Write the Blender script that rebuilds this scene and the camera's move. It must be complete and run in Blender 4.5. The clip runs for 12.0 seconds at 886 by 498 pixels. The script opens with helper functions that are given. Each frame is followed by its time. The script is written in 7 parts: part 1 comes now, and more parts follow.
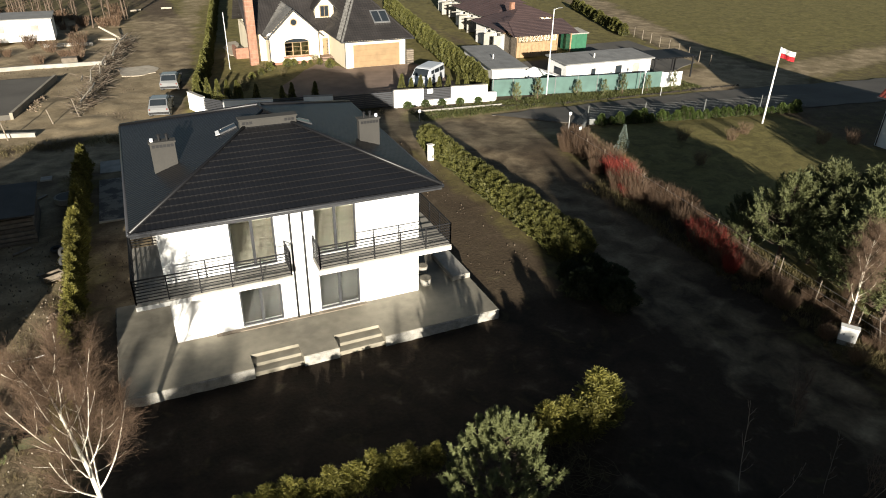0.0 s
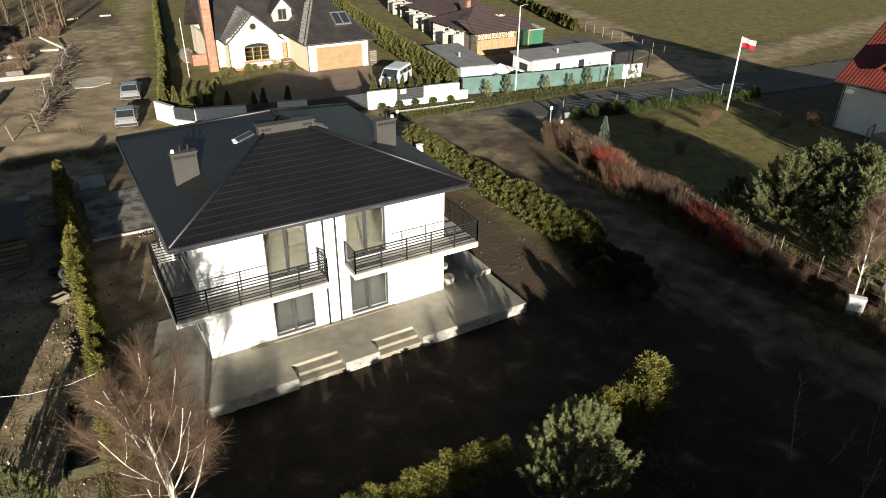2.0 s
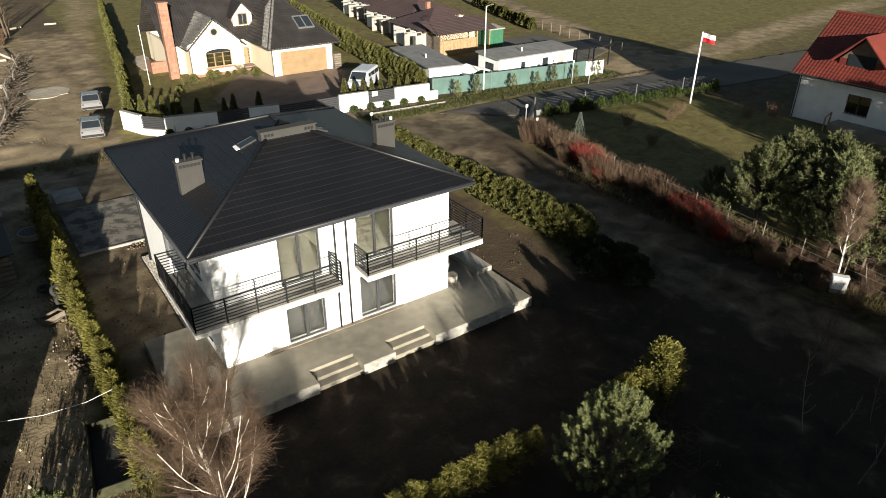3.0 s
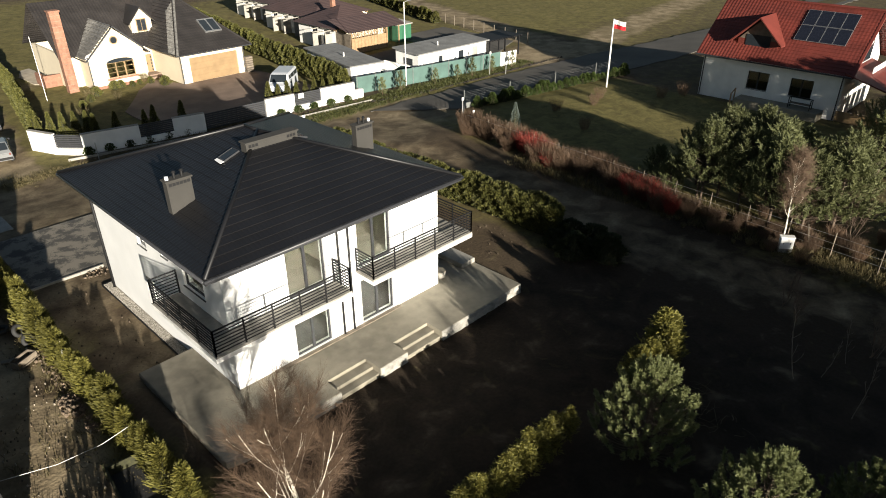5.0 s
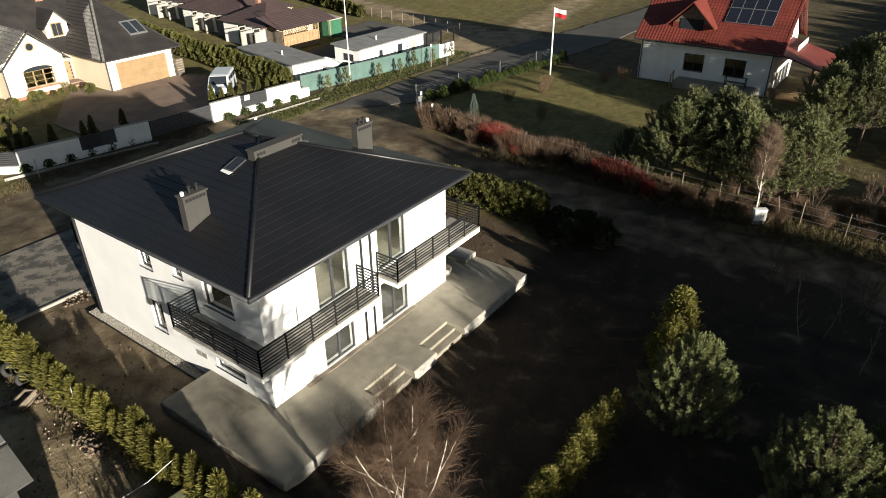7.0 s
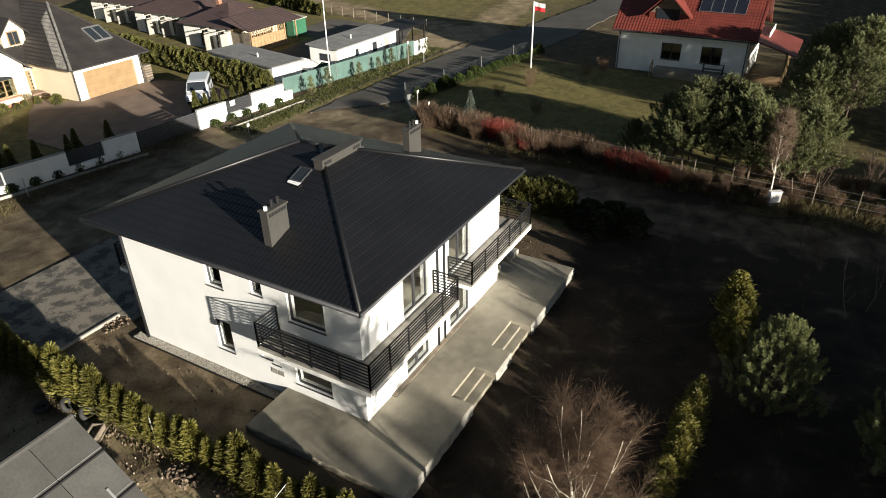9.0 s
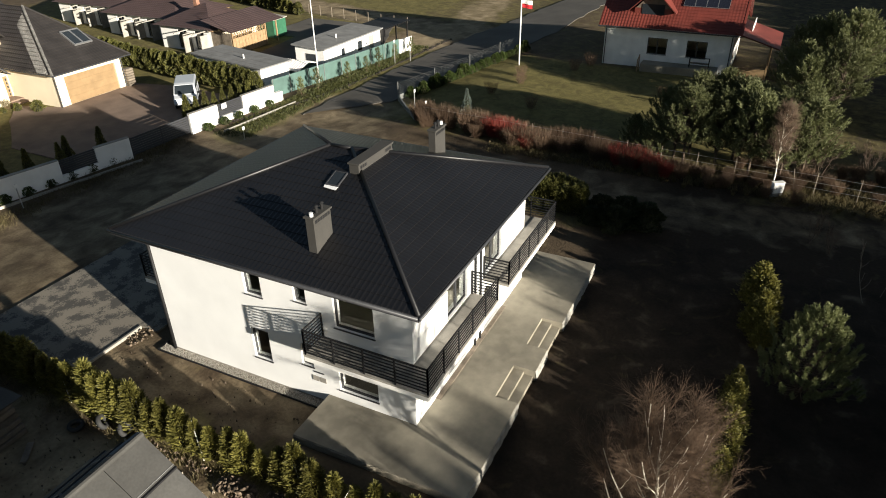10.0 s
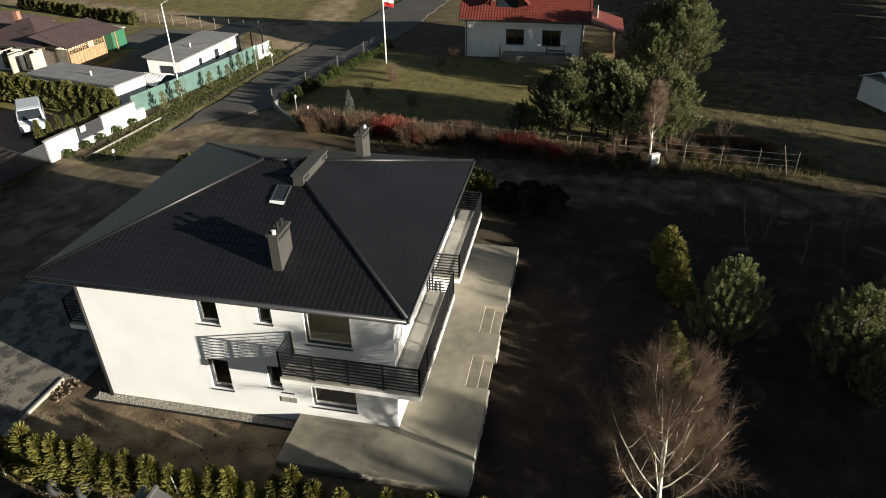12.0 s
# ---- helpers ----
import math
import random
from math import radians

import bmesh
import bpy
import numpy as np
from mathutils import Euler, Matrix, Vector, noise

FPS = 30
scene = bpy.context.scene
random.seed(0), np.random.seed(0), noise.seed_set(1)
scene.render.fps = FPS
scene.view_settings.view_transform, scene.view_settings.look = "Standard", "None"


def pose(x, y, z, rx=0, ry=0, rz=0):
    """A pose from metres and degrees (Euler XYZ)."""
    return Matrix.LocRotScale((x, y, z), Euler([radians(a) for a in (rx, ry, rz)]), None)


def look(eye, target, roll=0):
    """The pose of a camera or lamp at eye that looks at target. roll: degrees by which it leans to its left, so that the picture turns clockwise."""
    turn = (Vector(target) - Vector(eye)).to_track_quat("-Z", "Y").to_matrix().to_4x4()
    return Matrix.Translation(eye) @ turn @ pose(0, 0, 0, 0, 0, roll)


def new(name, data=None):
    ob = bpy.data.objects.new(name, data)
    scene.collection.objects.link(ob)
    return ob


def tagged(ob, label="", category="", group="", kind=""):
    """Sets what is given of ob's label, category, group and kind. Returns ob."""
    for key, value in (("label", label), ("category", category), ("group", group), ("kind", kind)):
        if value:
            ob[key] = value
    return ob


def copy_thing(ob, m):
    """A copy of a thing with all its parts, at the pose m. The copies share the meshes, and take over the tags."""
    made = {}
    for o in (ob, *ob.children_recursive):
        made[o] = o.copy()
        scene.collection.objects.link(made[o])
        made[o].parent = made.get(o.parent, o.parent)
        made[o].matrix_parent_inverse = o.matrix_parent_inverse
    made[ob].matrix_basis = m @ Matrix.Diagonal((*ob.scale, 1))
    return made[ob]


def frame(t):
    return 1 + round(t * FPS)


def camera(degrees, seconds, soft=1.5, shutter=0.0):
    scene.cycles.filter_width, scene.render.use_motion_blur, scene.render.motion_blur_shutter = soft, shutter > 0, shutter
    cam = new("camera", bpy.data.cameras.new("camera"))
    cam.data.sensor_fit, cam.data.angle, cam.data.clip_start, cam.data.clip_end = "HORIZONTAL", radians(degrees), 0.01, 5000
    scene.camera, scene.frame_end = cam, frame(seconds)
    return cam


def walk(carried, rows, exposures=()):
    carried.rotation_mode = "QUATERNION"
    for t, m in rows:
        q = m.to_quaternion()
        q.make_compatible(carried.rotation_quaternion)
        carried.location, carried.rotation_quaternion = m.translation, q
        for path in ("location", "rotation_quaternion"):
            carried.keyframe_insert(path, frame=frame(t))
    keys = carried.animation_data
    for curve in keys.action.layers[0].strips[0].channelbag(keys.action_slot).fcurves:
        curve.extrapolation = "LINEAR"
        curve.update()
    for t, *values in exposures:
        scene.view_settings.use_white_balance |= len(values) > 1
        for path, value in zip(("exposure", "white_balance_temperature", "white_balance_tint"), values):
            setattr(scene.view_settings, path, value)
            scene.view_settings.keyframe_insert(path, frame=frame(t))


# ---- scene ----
cam = camera(67.3, 12.0, 1.0)
PATH = [
    (0, (0.576, -1.487, 17.928), (1.313, 0.108, 16.973), 1.2),
    (0.5, (-0.074, -1.222, 17.888), (0.675, 0.368, 16.934), 1.2),
    (1, (-0.931, -0.813, 17.874), (-0.154, 0.764, 16.92), 1.1),
    (1.5, (-1.898, -0.281, 17.89), (-1.065, 1.265, 16.933), 0.8),
    (2, (-3.068, 0.243, 17.887), (-2.173, 1.756, 16.933), 0.6),
    (2.5, (-4.199, 0.779, 17.906), (-3.247, 2.256, 16.953), 0.5),
    (3, (-5.379, 1.324, 17.926), (-4.362, 2.76, 16.976), 0.3),
    (5, (-9.031, 4.127, 18.145), (-7.779, 5.353, 17.181), -0.2),
    (5.5, (-9.762, 4.907, 18.173), (-8.465, 6.081, 17.204), -0.3),
    (6, (-10.425, 5.782, 18.234), (-9.085, 6.902, 17.259), -0.5),
    (6.5, (-11.066, 6.707, 18.255), (-9.691, 7.779, 17.274), -0.5),
    (7, (-11.749, 7.776, 18.3), (-10.342, 8.799, 17.314), -0.5),
    (9, (-14.501, 12.588, 18.553), (-13.002, 13.452, 17.551), -0.9),
    (9.5, (-15.165, 13.873, 18.637), (-13.646, 14.698, 17.631), -1.0),
    (10, (-15.74, 15.17, 18.732), (-14.198, 15.944, 17.72), -1.0),
    (10.5, (-16.243, 16.215, 18.789), (-14.659, 16.894, 17.775), -1.1),
    (11, (-16.642, 17.238, 18.857), (-15.016, 17.805, 17.839), -1.0),
    (11.5, (-16.978, 18.066, 18.961), (-15.323, 18.53, 17.939), -0.8),
    (12, (-17.329, 18.819, 19.055), (-15.649, 19.177, 18.03), -0.8),
]
walk(cam, [(t, look(eye, target, roll)) for t, eye, target, roll in PATH])

# ---- world, sun ----
SUN_AZ, SUN_EL = 17.0, 11.3
sun_to = Vector((-math.sin(radians(SUN_AZ)), -math.cos(radians(SUN_AZ)), math.tan(radians(SUN_EL)))).normalized()
world = bpy.data.worlds.new("world")
scene.world = world
world.use_nodes = True
wn = world.node_tree.nodes
sky = wn.new("ShaderNodeTexSky")
sky.sky_type = 'NISHITA'
sky.sun_disc = False
sky.sun_elevation = radians(SUN_EL)
sky.sun_rotation = radians(180 + SUN_AZ)
sky.air_density, sky.dust_density, sky.ozone_density = 1.0, 0.6, 1.0
world.node_tree.links.new(sky.outputs[0], wn["Background"].inputs[0])
wn["Background"].inputs[1].default_value = 0.027
sun_data = bpy.data.lights.new("sun", 'SUN')
sun_data.energy, sun_data.angle, sun_data.color = 5.0, radians(0.55), (1.0, 0.925, 0.79)
sun = new("sun", sun_data)
sun.matrix_world = look(sun_to * 150, (0, 0, 0))
scene.view_settings.exposure = 1.43

# ---- materials ----
def mat(name, col, rough=0.7, scale=3.0, var=0.25, fine=40.0, bump=0.15, metal=0.0, col2=None, rand=0.0, spec=0.5):
    """Two scales of noise on the base colour, a fine bump, and some change from object to object."""
    m = bpy.data.materials.new(name)
    m.use_nodes = True
    n, l = m.node_tree.nodes, m.node_tree.links
    b = n["Principled BSDF"]
    tc = n.new("ShaderNodeTexCoord")
    big, small = n.new("ShaderNodeTexNoise"), n.new("ShaderNodeTexNoise")
    big.inputs["Scale"].default_value, small.inputs["Scale"].default_value = scale, fine
    big.inputs["Detail"].default_value, small.inputs["Detail"].default_value = 6, 3
    for q in (big, small):
        l.new(tc.outputs["Object"], q.inputs["Vector"])
    add = n.new("ShaderNodeMath")
    add.operation = 'MULTIPLY_ADD'
    add.inputs[1].default_value = 0.45
    l.new(small.outputs["Fac"], add.inputs[0])
    l.new(big.outputs["Fac"], add.inputs[2])
    ramp = n.new("ShaderNodeValToRGB")
    c2 = col2 or tuple(min(1, c * (1 + var)) for c in col)
    c1 = tuple(c * (1 - var) for c in col)
    ramp.color_ramp.elements[0].position, ramp.color_ramp.elements[1].position = 0.5, 0.95
    ramp.color_ramp.elements[0].color, ramp.color_ramp.elements[1].color = (*c1, 1), (*c2, 1)
    l.new(add.outputs[0], ramp.inputs[0])
    out = ramp.outputs[0]
    if rand:
        oi, hsv, mr = n.new("ShaderNodeObjectInfo"), n.new("ShaderNodeHueSaturation"), n.new("ShaderNodeMapRange")
        mr.inputs[3].default_value, mr.inputs[4].default_value = 1 - rand, 1 + rand
        l.new(oi.outputs["Random"], mr.inputs[0])
        l.new(mr.outputs[0], hsv.inputs["Value"])
        l.new(out, hsv.inputs["Color"])
        out = hsv.outputs[0]
    l.new(out, b.inputs["Base Color"])
    b.inputs["Roughness"].default_value, b.inputs["Metallic"].default_value = rough, metal
    b.inputs["Specular IOR Level"].default_value = spec
    if bump:
        bp = n.new("ShaderNodeBump")
        bp.inputs["Strength"].default_value, bp.inputs["Distance"].default_value = bump, 0.02
        l.new(add.outputs[0], bp.inputs["Height"])
        l.new(bp.outputs[0], b.inputs["Normal"])
    return m


def leaf_mat(name, col, col2, rand=0.25, trans=0.25):
    """Foliage: each leaf its own shade, some light through it."""
    m = bpy.data.materials.new(name)
    m.use_nodes = True
    n, l = m.node_tree.nodes, m.node_tree.links
    b, out = n["Principled BSDF"], n["Material Output"]
    geo, ramp, oi, hsv, mr = (n.new("ShaderNode" + k) for k in ("NewGeometry", "ValToRGB", "ObjectInfo", "HueSaturation", "MapRange"))
    ramp.color_ramp.elements[0].color, ramp.color_ramp.elements[1].color = (*col, 1), (*col2, 1)
    l.new(geo.outputs["Random Per Island"], ramp.inputs[0])
    mr.inputs[3].default_value, mr.inputs[4].default_value = 1 - rand, 1 + rand
    l.new(oi.outputs["Random"], mr.inputs[0])
    l.new(mr.outputs[0], hsv.inputs["Value"])
    l.new(ramp.outputs[0], hsv.inputs["Color"])
    l.new(hsv.outputs[0], b.inputs["Base Color"])
    b.inputs["Roughness"].default_value, b.inputs["Specular IOR Level"].default_value = 0.6, 0.3
    tr, mix = n.new("ShaderNodeBsdfTranslucent"), n.new("ShaderNodeMixShader")
    l.new(hsv.outputs[0], tr.inputs[0])
    mix.inputs[0].default_value = trans
    l.new(b.outputs[0], mix.inputs[1])
    l.new(tr.outputs[0], mix.inputs[2])
    l.new(mix.outputs[0], out.inputs[0])
    return m


def glass_mat(name, tint=(0.90, 0.92, 0.90)):
    m = bpy.data.materials.new(name)
    m.use_nodes = True
    n, l = m.node_tree.nodes, m.node_tree.links
    b = n["Principled BSDF"]
    b.inputs["Base Color"].default_value = (*tint, 1)
    b.inputs["Roughness"].default_value, b.inputs["IOR"].default_value = 0.02, 1.45
    b.inputs["Transmission Weight"].default_value = 1.0
    return m


M = dict(
    plaster=mat("white_plaster", (0.72, 0.725, 0.725), 0.9, 0.6, 0.06, 90, 0.25),
    plaster_grey=mat("grey_plaster", (0.034, 0.032, 0.029), 0.9, 2, 0.12, 60, 0.3),
    cream=mat("cream_plaster", (0.66, 0.58, 0.44), 0.9, 0.5, 0.06, 60, 0.2),
    concrete=mat("concrete", (0.225, 0.202, 0.158), 0.85, 0.45, 0.42, 25, 0.3),
    slab=mat("stained_slab_concrete", (0.215, 0.195, 0.152), 0.85, 0.32, 0.36, 2.1, 0.12),
    concrete_light=mat("light_concrete", (0.274, 0.258, 0.228), 0.85, 1.5, 0.25, 30, 0.3),
    black=mat("black_powder_coat", (0.012, 0.012, 0.013), 0.6, 8, 0.2, 80, 0.05, spec=0.25),
    anthracite=mat("anthracite_frame", (0.035, 0.036, 0.04), 0.4, 5, 0.15, 80, 0.03),
    roof=mat("anthracite_roof_tile", (0.0085, 0.0085, 0.0098), 0.42, 0.35, 0.22, 30, 0.12, spec=0.42),
    roof_dark=mat("dark_clay_tile", (0.027, 0.024, 0.023), 0.5, 0.8, 0.3, 20, 0.2),
    # dark tile with the low sun's sheen painted in as pale grey
    roof_sheen=mat("sun_sheen_tile", (0.150, 0.144, 0.135), 0.4, 3, 0.5, 9, 0.3),
    roof_brown=mat("brown_roof_sheet", (0.065, 0.042, 0.040), 0.55, 0.5, 0.15, 20, 0.1),
    roof_red=mat("red_clay_tile", (0.120, 0.022, 0.015), 0.6, 0.8, 0.25, 12, 0.3),
    felt=mat("grey_roofing_felt", (0.165, 0.166, 0.165), 0.85, 0.9, 0.2, 30, 0.2),
    wood=mat("light_wood", (0.274, 0.182, 0.099), 0.6, 3, 0.25, 25, 0.2),
    wood_door=mat("honey_wood_panel", (0.225, 0.150, 0.078), 0.5, 1.5, 0.15, 20, 0.1),
    wood_grey=mat("weathered_wood", (0.152, 0.125, 0.095), 0.8, 3, 0.35, 30, 0.3, rand=0.3),
    brick=mat("red_brick", (0.245, 0.122, 0.080), 0.85, 3, 0.3, 14, 0.4),
    white=mat("white_paint", (0.79, 0.78, 0.755), 0.7, 1.2, 0.08, 40, 0.1),
    asphalt=mat("asphalt", (0.078, 0.070, 0.060), 0.9, 0.25, 0.3, 18, 0.3),
    paving=mat("grey_paving", (0.076, 0.076, 0.076), 0.9, 0.7, 0.3, 12, 0.3, rand=0.25),
    paving_red=mat("brown_paving", (0.165, 0.117, 0.088), 0.9, 0.7, 0.25, 12, 0.3, rand=0.2),
    gravel=mat("pale_gravel", (0.33, 0.305, 0.26), 0.9, 9, 0.35, 50, 0.4, rand=0.3),
    slab_edge=mat("rough_cast_edge", (0.26, 0.25, 0.225), 0.9, 3, 0.35, 25, 0.5),
    pale_log=mat("peeled_log", (0.42, 0.37, 0.30), 0.8, 4, 0.3, 20, 0.3),
    spread_gravel=mat("spread_gravel", (0.36, 0.315, 0.25), 0.95, 1.2, 0.25, 40, 0.3),
    rubble=mat("broken_rubble", (0.135, 0.100, 0.070), 0.9, 4, 0.4, 30, 0.4, rand=0.35),
    steel=mat("galvanised_steel", (0.50, 0.50, 0.50), 0.4, 6, 0.15, 40, 0.05, metal=0.8),
    green_fence=mat("green_shade_mesh", (0.060, 0.112, 0.098), 0.8, 1.2, 0.2, 60, 0.2),
    green_paint=mat("green_paint", (0.023, 0.106, 0.057), 0.6, 2, 0.15, 30, 0.1),
    panel=mat("solar_cell", (0.012, 0.014, 0.022), 0.15, 6, 0.2, 40, 0.0),
    rubber=mat("black_rubber", (0.02, 0.02, 0.02), 0.8, 6, 0.2, 40, 0.2),
    silver=mat("silver_car_paint", (0.24, 0.245, 0.25), 0.2, 2, 0.05, 60, 0.0, metal=0.3),
    car_white=mat("white_car_paint", (0.48, 0.50, 0.53), 0.3, 2, 0.05, 60, 0.0),
    car_glass=mat("dark_car_glass", (0.02, 0.025, 0.03), 0.08, 2, 0.1, 30, 0.0),
    red_cloth=mat("red_cloth", (0.55, 0.02, 0.03), 0.8, 3, 0.1, 60, 0.1),
    white_cloth=mat("white_cloth", (0.8, 0.8, 0.78), 0.8, 3, 0.1, 60, 0.1),
    bark=mat("brown_bark", (0.091, 0.065, 0.046), 0.9, 4, 0.4, 30, 0.5),
    pale_bark=mat("pale_grey_bark", (0.36, 0.32, 0.26), 0.85, 5, 0.3, 20, 0.3),
    pine_bark=mat("pine_bark", (0.152, 0.099, 0.065), 0.9, 4, 0.4, 30, 0.5),
    birch=mat("white_birch_bark", (0.76, 0.71, 0.60), 0.8, 5, 0.15, 9, 0.3),
    twig=mat("brown_twig", (0.095, 0.059, 0.042), 0.8, 4, 0.3, 20, 0.1),
    birch_twig=mat("birch_twig", (0.090, 0.056, 0.034), 0.8, 4, 0.3, 20, 0.1),
    thuja=leaf_mat("thuja_leaf", (0.062, 0.061, 0.013), (0.180, 0.164, 0.040)),
    # darkened leaf colour for the shade in conifer cores; also on the pen boards
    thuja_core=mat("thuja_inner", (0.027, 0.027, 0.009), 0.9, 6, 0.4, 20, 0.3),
    thuja_green=leaf_mat("green_thuja_leaf", (0.023, 0.042, 0.009), (0.065, 0.087, 0.021)),
    hedge=leaf_mat("hedge_leaf", (0.044, 0.049, 0.013), (0.130, 0.124, 0.034)),
    pine=leaf_mat("pine_needle", (0.112, 0.126, 0.050), (0.172, 0.186, 0.080), 0.12, 0.15),
    pine_dark=leaf_mat("old_pine_needle", (0.078, 0.088, 0.036), (0.132, 0.140, 0.060), 0.25, 0.15),
    redbush=leaf_mat("red_dogwood_stem", (0.152, 0.019, 0.015), (0.274, 0.046, 0.034), 0.25, 0.1),
    drybush=leaf_mat("dry_stem", (0.070, 0.042, 0.027), (0.150, 0.098, 0.062), 0.3, 0.1),
    drygrass=leaf_mat("dry_grass", (0.065, 0.055, 0.022), (0.150, 0.120, 0.060), 0.3, 0.2),
    grass=leaf_mat("grass_blade", (0.034, 0.042, 0.011), (0.091, 0.095, 0.030), 0.25, 0.2),
    room=mat("bare_interior_wall", (0.24, 0.23, 0.19), 0.9, 1, 0.1, 30, 0.1),
    screed=mat("pale_interior_screed", (0.27, 0.255, 0.21), 0.8, 0.8, 0.12, 25, 0.1),
    foil=mat("white_membrane", (0.75, 0.76, 0.78), 0.5, 4, 0.1, 30, 0.2),
    glass=glass_mat("window_glass"),
)

# ---- builders ----
def link(name, bm, material, parent=None, label="", smooth=False):
    me = bpy.data.meshes.new(name)
    bm.normal_update()
    bm.to_mesh(me)
    bm.free()
    me.materials.append(material)
    if smooth:
        me.polygons.foreach_set("use_smooth", [True] * len(me.polygons))
    ob = new(name, me)
    if parent:
        ob.parent = parent
    if label:
        ob["label"] = label
    return ob


part = link


def mesh_ob(name, verts, faces, material, parent=None, label="", smooth=False):
    me = bpy.data.meshes.new(name)
    me.from_pydata(verts, [], faces)
    me.materials.append(material)
    if smooth:
        me.polygons.foreach_set("use_smooth", [True] * len(me.polygons))
    ob = new(name, me)
    if parent:
        ob.parent = parent
    if label:
        ob["label"] = label
    return ob


def thing(name, at, label, category, group="", kind="", turn=0):
    ob = new(name)
    ob.empty_display_size = 0.2
    ob.matrix_basis = pose(at[0], at[1], at[2] if len(at) > 2 else 0, 0, 0, turn)
    return tagged(ob, label, category, group, kind)


def B(*boxes, bevel=0.0):
    """A bmesh of boxes (x0, x1, y0, y1, z0, z1), edges bevelled a little."""
    bm = bmesh.new()
    for x0, x1, y0, y1, z0, z1 in boxes:
        bmesh.ops.create_cube(bm, size=1, matrix=Matrix.Translation(((x0 + x1) / 2, (y0 + y1) / 2, (z0 + z1) / 2)) @ Matrix.Diagonal((x1 - x0, y1 - y0, z1 - z0, 1)))
    if bevel:
        bmesh.ops.bevel(bm, geom=list(bm.edges), offset=bevel, segments=1, affect='EDGES')
    return bm


def cyl(bm, a, b, r0, r1=None, n=8):
    a, b = Vector(a), Vector(b)
    d = b - a
    m = Matrix.Translation((a + b) / 2) @ d.to_track_quat('Z', 'Y').to_matrix().to_4x4()
    bmesh.ops.create_cone(bm, cap_ends=True, segments=n, radius1=r0, radius2=r0 if r1 is None else r1, depth=d.length, matrix=m)
    return bm


def prism(pts, z0, z1):
    """A flat polygon of plan points, drawn up from z0 to z1."""
    bm = bmesh.new()
    lo = [bm.verts.new((x, y, z0)) for x, y in pts]
    hi = [bm.verts.new((x, y, z1)) for x, y in pts]
    n = len(pts)
    bm.faces.new(hi)
    bm.faces.new(lo[::-1])
    for i in range(n):
        bm.faces.new((lo[i], lo[(i + 1) % n], hi[(i + 1) % n], hi[i]))
    bmesh.ops.recalc_face_normals(bm, faces=list(bm.faces))
    return bm


def polybox(corners, thick):
    """A slab from three or four corners in space, thickened downwards."""
    bm = bmesh.new()
    v = [bm.verts.new(c) for c in corners]
    w = [bm.verts.new((c[0], c[1], c[2] - thick)) for c in corners]
    n = len(v)
    bm.faces.new(v)
    bm.faces.new(w[::-1])
    for i in range(n):
        bm.faces.new((v[i], w[i], w[(i + 1) % n], v[(i + 1) % n]))
    bmesh.ops.recalc_face_normals(bm, faces=list(bm.faces))
    return bm


def wall_bm(u0, u1, v0, v1, holes, place):
    """A wall with through openings. holes: (ua, ub, va, vb); place(u, v, d): d 0 outside, 1 inside."""
    us = sorted({u0, u1, *(h[0] for h in holes), *(h[1] for h in holes)})
    vs = sorted({v0, v1, *(h[2] for h in holes), *(h[3] for h in holes)})
    full = {}
    for i in range(len(us) - 1):
        for j in range(len(vs) - 1):
            cu, cv = (us[i] + us[i + 1]) / 2, (vs[j] + vs[j + 1]) / 2
            full[i, j] = not any(a < cu < b and c < cv < d for a, b, c, d in holes)
    bm = bmesh.new()
    cache = {}

    def V(i, j, d):
        if (i, j, d) not in cache:
            cache[i, j, d] = bm.verts.new(place(us[i], vs[j], d))
        return cache[i, j, d]
    for (i, j), f in full.items():
        if not f:
            continue
        for d in (0, 1):
            bm.faces.new((V(i, j, d), V(i + 1, j, d), V(i + 1, j + 1, d), V(i, j + 1, d)))
        for di, dj, a, b in ((-1, 0, (0, 0), (0, 1)), (1, 0, (1, 0), (1, 1)), (0, -1, (0, 0), (1, 0)), (0, 1, (0, 1), (1, 1))):
            if not full.get((i + di, j + dj), False):
                p, q = (i + a[0], j + a[1]), (i + b[0], j + b[1])
                bm.faces.new((V(*p, 0), V(*q, 0), V(*q, 1), V(*p, 1)))
    bmesh.ops.recalc_face_normals(bm, faces=list(bm.faces))
    return bm


def window(parent, m, w, h, leaves=1, frame_mat=None, sill=True, name="window", bars=0, label="", arch=0):
    """A framed window; m puts its lower left outer corner; outside is local -y."""
    fm = frame_mat or M["anthracite"]
    root = new(name)
    root.empty_display_size = 0.1
    root.parent = parent
    root.matrix_basis = m
    if label:
        root["label"] = label
    t = 0.07
    boxes = [(0, w, 0.10, 0.18, 0, t), (0, w, 0.10, 0.18, h - t, h), (0, t, 0.10, 0.18, t, h - t), (w - t, w, 0.10, 0.18, t, h - t)]
    for i in range(1, leaves):
        x = w * i / leaves
        boxes.append((x - 0.06, x + 0.06, 0.095, 0.18, t, h - t))
    part("frame", B(*boxes), fm, root)
    for i in range(leaves):
        a, b = w * i / leaves + (t if i == 0 else 0.06), w * (i + 1) / leaves - (t if i == leaves - 1 else 0.06)
        p = part("pane", B((a, b, 0.13, 0.14, t, h - t)), M["glass"], root)
        p.visible_shadow = False
        for k in range(bars):
            zz = h * (k + 1) / (bars + 1)
            part("glazing_bar", B((a, b, 0.115, 0.129, zz - 0.015, zz + 0.015)), fm, root)
    if sill:
        part("sill", B((-0.04, w + 0.04, -0.05, 0.099, -0.035, -0.002)), M["anthracite"], root)
    return root


